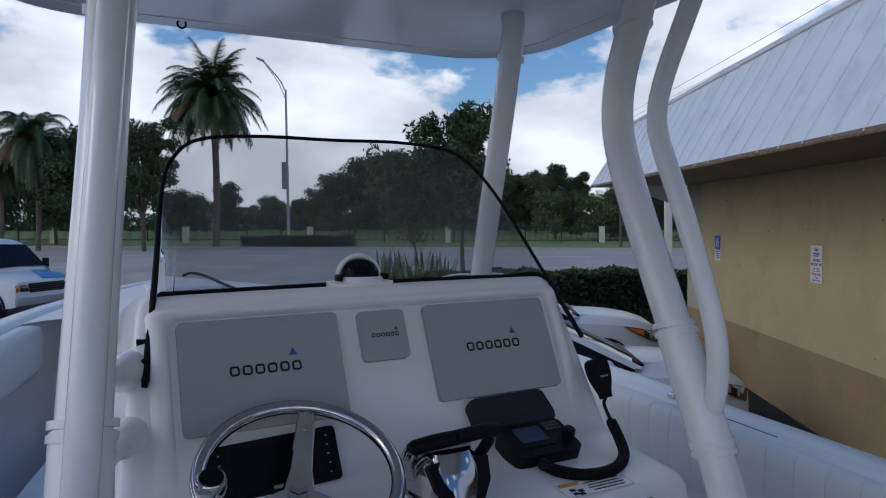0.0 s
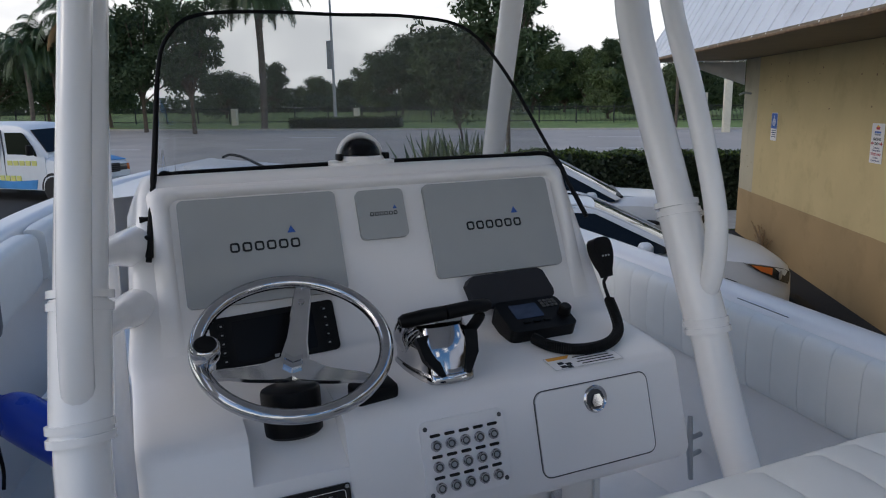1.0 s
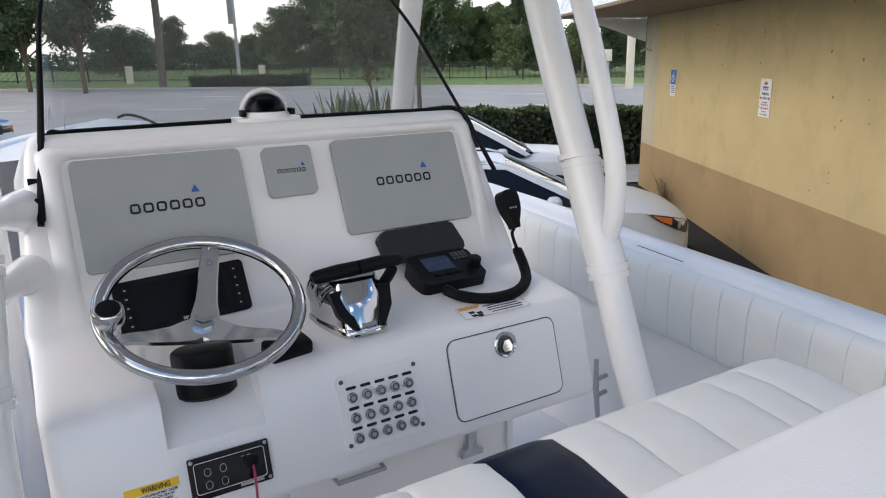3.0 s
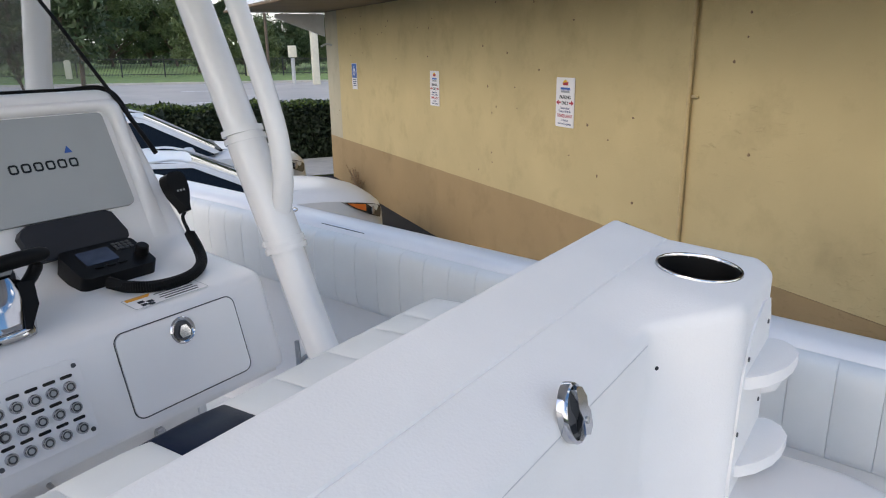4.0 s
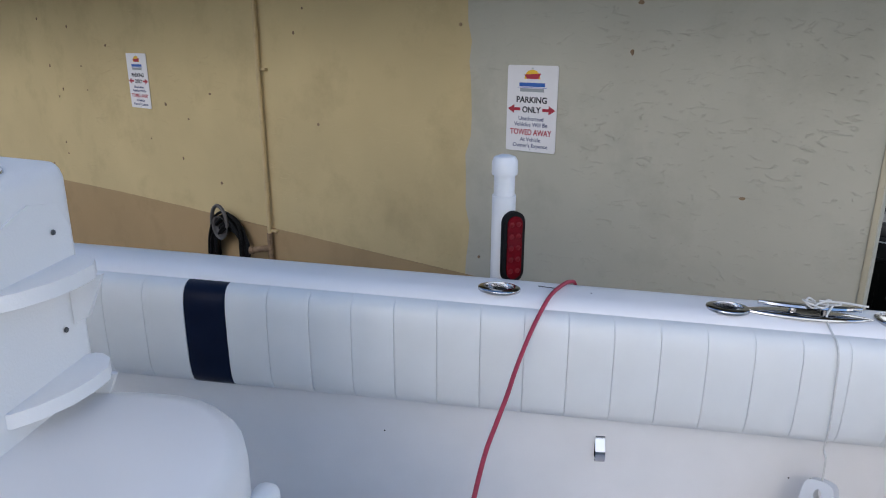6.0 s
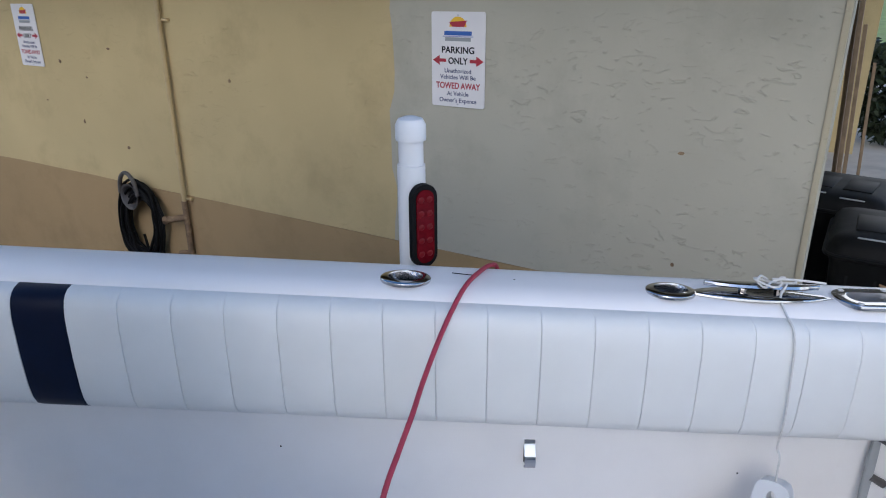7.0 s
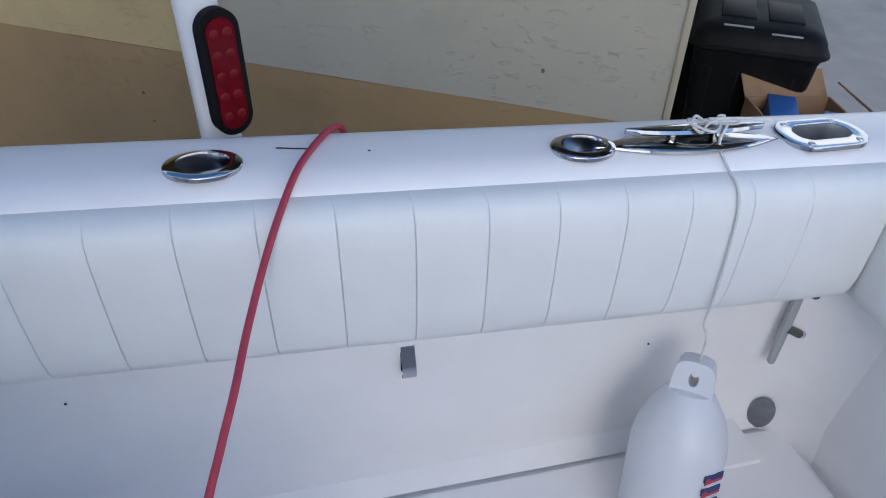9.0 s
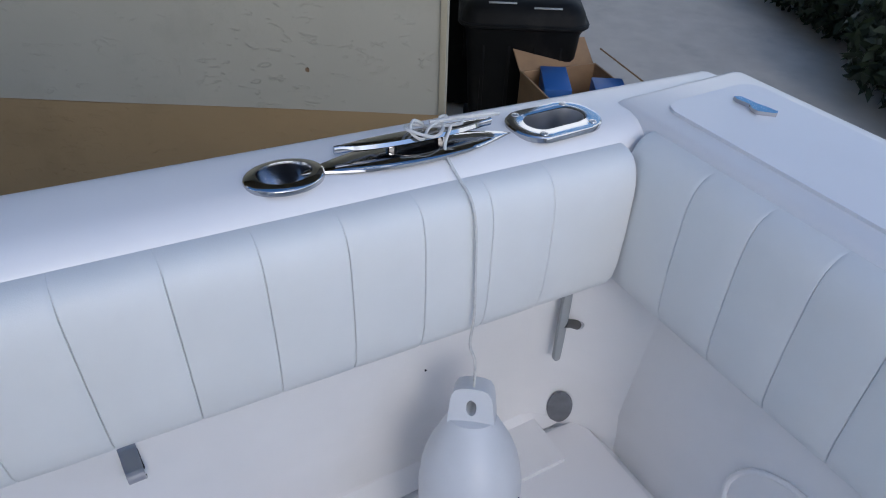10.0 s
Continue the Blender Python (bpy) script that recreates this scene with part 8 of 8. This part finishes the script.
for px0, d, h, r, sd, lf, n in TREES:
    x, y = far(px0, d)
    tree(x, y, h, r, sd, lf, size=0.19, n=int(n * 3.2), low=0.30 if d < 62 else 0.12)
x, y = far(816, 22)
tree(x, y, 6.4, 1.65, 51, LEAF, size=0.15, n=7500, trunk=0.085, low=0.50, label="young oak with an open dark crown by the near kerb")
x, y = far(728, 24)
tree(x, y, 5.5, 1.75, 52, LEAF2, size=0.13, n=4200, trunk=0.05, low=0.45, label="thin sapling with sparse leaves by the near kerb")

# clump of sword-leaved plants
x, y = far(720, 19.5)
ag = thing("sword_leaf_plants", (x, y, LOT), "clump of tall sword-leaved green plants by the road", "plants", at=I4)
g = random.Random(77)
for k in range(230):
    bx0, by0 = x + g.uniform(-1.05, 1.05), y + g.uniform(-0.5, 0.5)
    a, ln_, lean = g.uniform(0, 6.28), g.uniform(1.2, 2.15), g.uniform(0.15, 0.95)
    d = Vector((math.cos(a) * lean, math.sin(a) * lean, 1)).normalized()
    sd = Vector((-math.sin(a), math.cos(a), 0))
    b0 = Vector((bx0, by0, LOT))
    pts = [(0.0, 0.045), (0.35, 0.075), (0.7, 0.055), (1.0, 0.003)]
    bm = B()
    rows = [[b0 + d * ln_ * t + Vector((0, 0, -0.35 * lean * t * t)) + sd * (w * q) + Vector((math.cos(a), math.sin(a), 0)) * (0.010 * (1 - q * q)) for q in (-1, 0, 1)] for t, w in pts]
    grid(bm, rows)
    part("blade", bm, BLADE if k % 3 else LEAF2, ag)

# clipped hedges
def hedge(x0, x1, yc, w, h, seed, n, label, z=0.0):
    hd = thing("hedge", ((x0 + x1) / 2, yc, z), label, "hedge", "clipped hedges", at=I4)
    part("core", box(B(), ((x0 + x1) / 2, yc, z + h * 0.46), (x1 - x0 - 0.2, w - 0.16, h * 0.92), 0.06), HEDGE, hd, "dark filler block for the hedge's shaded inside")
    r = np.random.default_rng(seed)
    L_ = x1 - x0
    face = r.choice(3, n, p=[0.42, 0.43, 0.15])
    p = np.zeros((n, 3))
    p[:, 0] = r.uniform(x0, x1, n)
    u_ = r.uniform(-0.5, 0.5, n)
    p[:, 1] = np.where(face == 0, yc - w / 2 + r.normal(0, 0.035, n), np.where(face == 2, yc + w / 2 + r.normal(0, 0.03, n), yc + u_ * w))
    hz = h + 0.035 * np.sin(p[:, 0] * 2.3) + 0.03 * np.sin(p[:, 0] * 5.7)
    p[:, 2] = z + np.where(face == 1, hz + r.normal(0, 0.035, n), r.uniform(0.02, 1, n) * hz)
    u = r.normal(size=(n, 3)); u /= np.linalg.norm(u, axis=1)[:, None]
    v = np.cross(u, r.normal(size=(n, 3))); v /= np.linalg.norm(v, axis=1)[:, None]
    s = 0.055 * r.uniform(0.7, 1.4, (n, 1))
    co = np.stack([p - u * s, p - v * s * 0.55, p + u * s, p + v * s * 0.55], 1).reshape(-1, 3)
    # top leaves take the paler copy: light from above put into leaf colour
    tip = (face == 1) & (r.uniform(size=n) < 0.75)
    for name_, pick, mt in (("leaves", ~tip, HEDGE), ("young_leaves", tip, HEDGE_LIT)):
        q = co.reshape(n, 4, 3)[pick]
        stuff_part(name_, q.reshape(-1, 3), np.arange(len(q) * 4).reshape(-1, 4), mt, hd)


hedge(-1.5, 9.0, 17.6, 1.1, 1.34, 91, 34000, "clipped green hedge between the parking lot and the road", LOT)
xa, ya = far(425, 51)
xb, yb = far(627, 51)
hedge(min(xa, xb), max(xa, xb), (ya + yb) / 2, 1.5, 0.75, 92, 8000, "low clipped hedge on the far verge", rise(51, (xa + xb) / 2))
bxs = thing("bush", (9.5, -3.6, LOT), "dark leafy bush at the edge of the concrete", "bush", at=I4)
cl_ = [(Vector((6.2 + 0.75 * k, -3.62 - 0.01 * k + 0.15 * math.sin(k * 2.1), 0.22)), 0.62) for k in range(11)]
co, f = leaf_cloud(cl_, 22000, 0.085, 95)
stuff_part("leaves", co, f, HEDGE, bxs)
part("stems", tube(B(), [(6.2, -3.7, LOT + 0.03), (9.0, -3.7, 0.0), (13.4, -3.8, 0.0)], 0.05, 6), BARK, bxs)
bx2 = thing("bush", (14.6, 0.2, LOT), "leafy green shrub behind the building", "bush", at=I4)
co, f = leaf_cloud([(Vector((14.6, 0.4, 1.0)), 0.6), (Vector((15.0, 0.0, 0.7)), 0.7), (Vector((14.4, -0.4, 0.2)), 0.5)], 4000, 0.11, 96)
stuff_part("leaves", co, f, HEDGE, bx2)

# fence, pillars, lamp, posts
fy = 58.0
fen = thing("field_fence", (0, fy, rise(fy)), "long black picket fence along the field", "fence", at=I4)
for k in range(-20, 17):
    part("post", box(B(), (k * 3.0, fy, rise(fy, k * 3.0) + 0.75), (0.09, 0.09, 1.5)), FENCEBLK, fen, smooth=False)
for z in (0.2, 1.3):
    part("rail", loft(B(), [[(x, fy + dy, rise(fy, x) + z + dz) for dy, dz in ((-0.02, -0.025), (0.02, -0.025), (0.02, 0.025), (-0.02, 0.025))] for x in (-63, 53)]), FENCEBLK, fen, smooth=False)
bm = B()
for k in range(-600, 500):
    xk = k * 0.1 + 0.03
    v = [bm.verts.new((xk + dx, fy + dy, rise(fy, xk) + zz_)) for zz_ in (0.05, 1.42) for dx, dy in ((-0.011, -0.011), (0.011, -0.011), (0.011, 0.011), (-0.011, 0.011))]
    for q in range(4):
        bm.faces.new((v[q], v[(q + 1) % 4], v[4 + (q + 1) % 4], v[4 + q]))
part("picket", bm, FENCEBLK, fen, smooth=False)
fen.children[-1]["kind"] = "stuff"
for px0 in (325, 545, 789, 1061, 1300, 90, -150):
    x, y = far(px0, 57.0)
    pl = thing("fence_pillar", (x, y, rise(y, x)), "cream masonry pillar in the fence line", "pillar", "fence pillars", at=I4)
    part("shaft", box(B(), (x, y, rise(y, x) + 0.65), (0.42, 0.42, 1.3), 0.02), CREAM, pl)
    part("cap", box(B(), (x, y, rise(y, x) + 1.33), (0.50, 0.50, 0.08), 0.02), CREAM, pl)
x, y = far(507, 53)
lz = rise(y, x)
lp_ = thing("street_lamp", (x, y, lz), "tall grey street lamp with a bracket arm and hanging banner", "street lamp", at=I4)
part("pole", tube(B(), [(x, y, lz), (x, y, lz + 6.0), (x, y, lz + 12.0)], [0.13, 0.10, 0.075], 12), GALV, lp_)
part("arm", tube(B(), smooth_path([(x, y, lz + 11.8), (x - 0.5, y, lz + 12.8), (x - 1.7, y, lz + 14.2)], 4), 0.05, 8), GALV, lp_)
part("arm", tube(B(), smooth_path([(x, y, lz + 11.2), (x - 0.6, y, lz + 12.6), (x - 1.65, y, lz + 14.1)], 4), 0.03, 8), GALV, lp_)
part("lamp_head", box(B(), (0, 0, 0), (0.65, 0.28, 0.16), 0.06, pose(x - 1.95, y, lz + 14.35, 0, 25, 0), 3), GALV, lp_)
part("banner", box(B(), (x - 0.25, y, lz + 5.4), (0.4, 0.03, 2.1), 0.01), COVER, lp_, "faded hanging banner")
x, y = 11.3, 44.0
py_ = thing("white_pylon", (x, y, rise(y, x)), "plain white sign pylon by the road", "pylon", at=I4)
part("column", box(B(), (x, y, rise(y, x) + 3.0), (0.42, 0.4, 6.0), 0.02), CREAM, py_)
x, y = 10.0, 44.5
ub = thing("utility_box", (x, y, rise(y, x)), "pale utility box on a grey post", "utility box", at=I4)
part("post", tube(B(), [(x, y, rise(y, x)), (x, y, rise(y, x) + 1.6)], 0.12, 8), GALV, ub)
part("cabinet", box(B(), (x, y, rise(y, x) + 2.0), (0.48, 0.36, 0.7), 0.03), CREAM, ub)
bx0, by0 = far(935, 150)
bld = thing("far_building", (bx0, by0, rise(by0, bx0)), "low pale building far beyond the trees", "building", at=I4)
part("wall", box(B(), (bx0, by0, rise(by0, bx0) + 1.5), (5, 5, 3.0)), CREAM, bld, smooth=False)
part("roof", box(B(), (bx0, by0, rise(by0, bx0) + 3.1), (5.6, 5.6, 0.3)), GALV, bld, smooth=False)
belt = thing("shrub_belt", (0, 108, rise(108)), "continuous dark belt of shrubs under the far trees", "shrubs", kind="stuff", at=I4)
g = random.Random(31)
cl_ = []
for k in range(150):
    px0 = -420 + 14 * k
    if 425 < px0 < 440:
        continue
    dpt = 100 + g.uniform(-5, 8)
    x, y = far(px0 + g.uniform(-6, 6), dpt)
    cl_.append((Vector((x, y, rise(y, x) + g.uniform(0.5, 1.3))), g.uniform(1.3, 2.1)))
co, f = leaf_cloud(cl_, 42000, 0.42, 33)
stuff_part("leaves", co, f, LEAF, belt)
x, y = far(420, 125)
up_ = thing("utility_pole", (x, y, rise(y, x)), "distant thin utility pole", "utility pole", at=I4)
part("pole", tube(B(), [(x, y, rise(y, x)), (x, y, rise(y, x) + 7.5)], 0.12, 8), BARK, up_)
part("crossarm", box(B(), (x, y, rise(y, x) + 7.0), (1.6, 0.1, 0.12)), BARK, up_)
wp = thing("utility_line", (14.3, -14, LOT), "wooden utility poles with thin dark overhead wires", "utility pole", at=I4)
part("pole", tube(B(), [(14.3, -14, LOT), (14.3, -14, 10.4)], 0.13, 10), BARK, wp)
part("pole", tube(B(), [(8.9, 46.9, rise(46.9)), (8.9, 46.9, 10.4)], 0.10, 10), BARK, wp)
for k in range(2):
    part("wire", tube(B(), smooth_path([(8.9, 46.9, 9.0 + 0.35 * k), (9.5, 34, 8.6 + 0.35 * k), (10.3, 21.7, 8.45 + 0.35 * k), (14.3, -14, 9.0 + 0.35 * k)], 8), 0.010, 5), RUBBER, wp)
fbr = thing("wall_bracket", (WX - 0.1, 13.9, 2.45), "small grey pipe bracket at the wall corner", "bracket", at=I4)
part("arm", tube(B(), smooth_path([(WX, 13.9, 2.45), (WX - 0.12, 13.9, 2.47), (WX - 0.2, 13.95, 2.43)], 4), 0.02, 8), GALV, fbr)
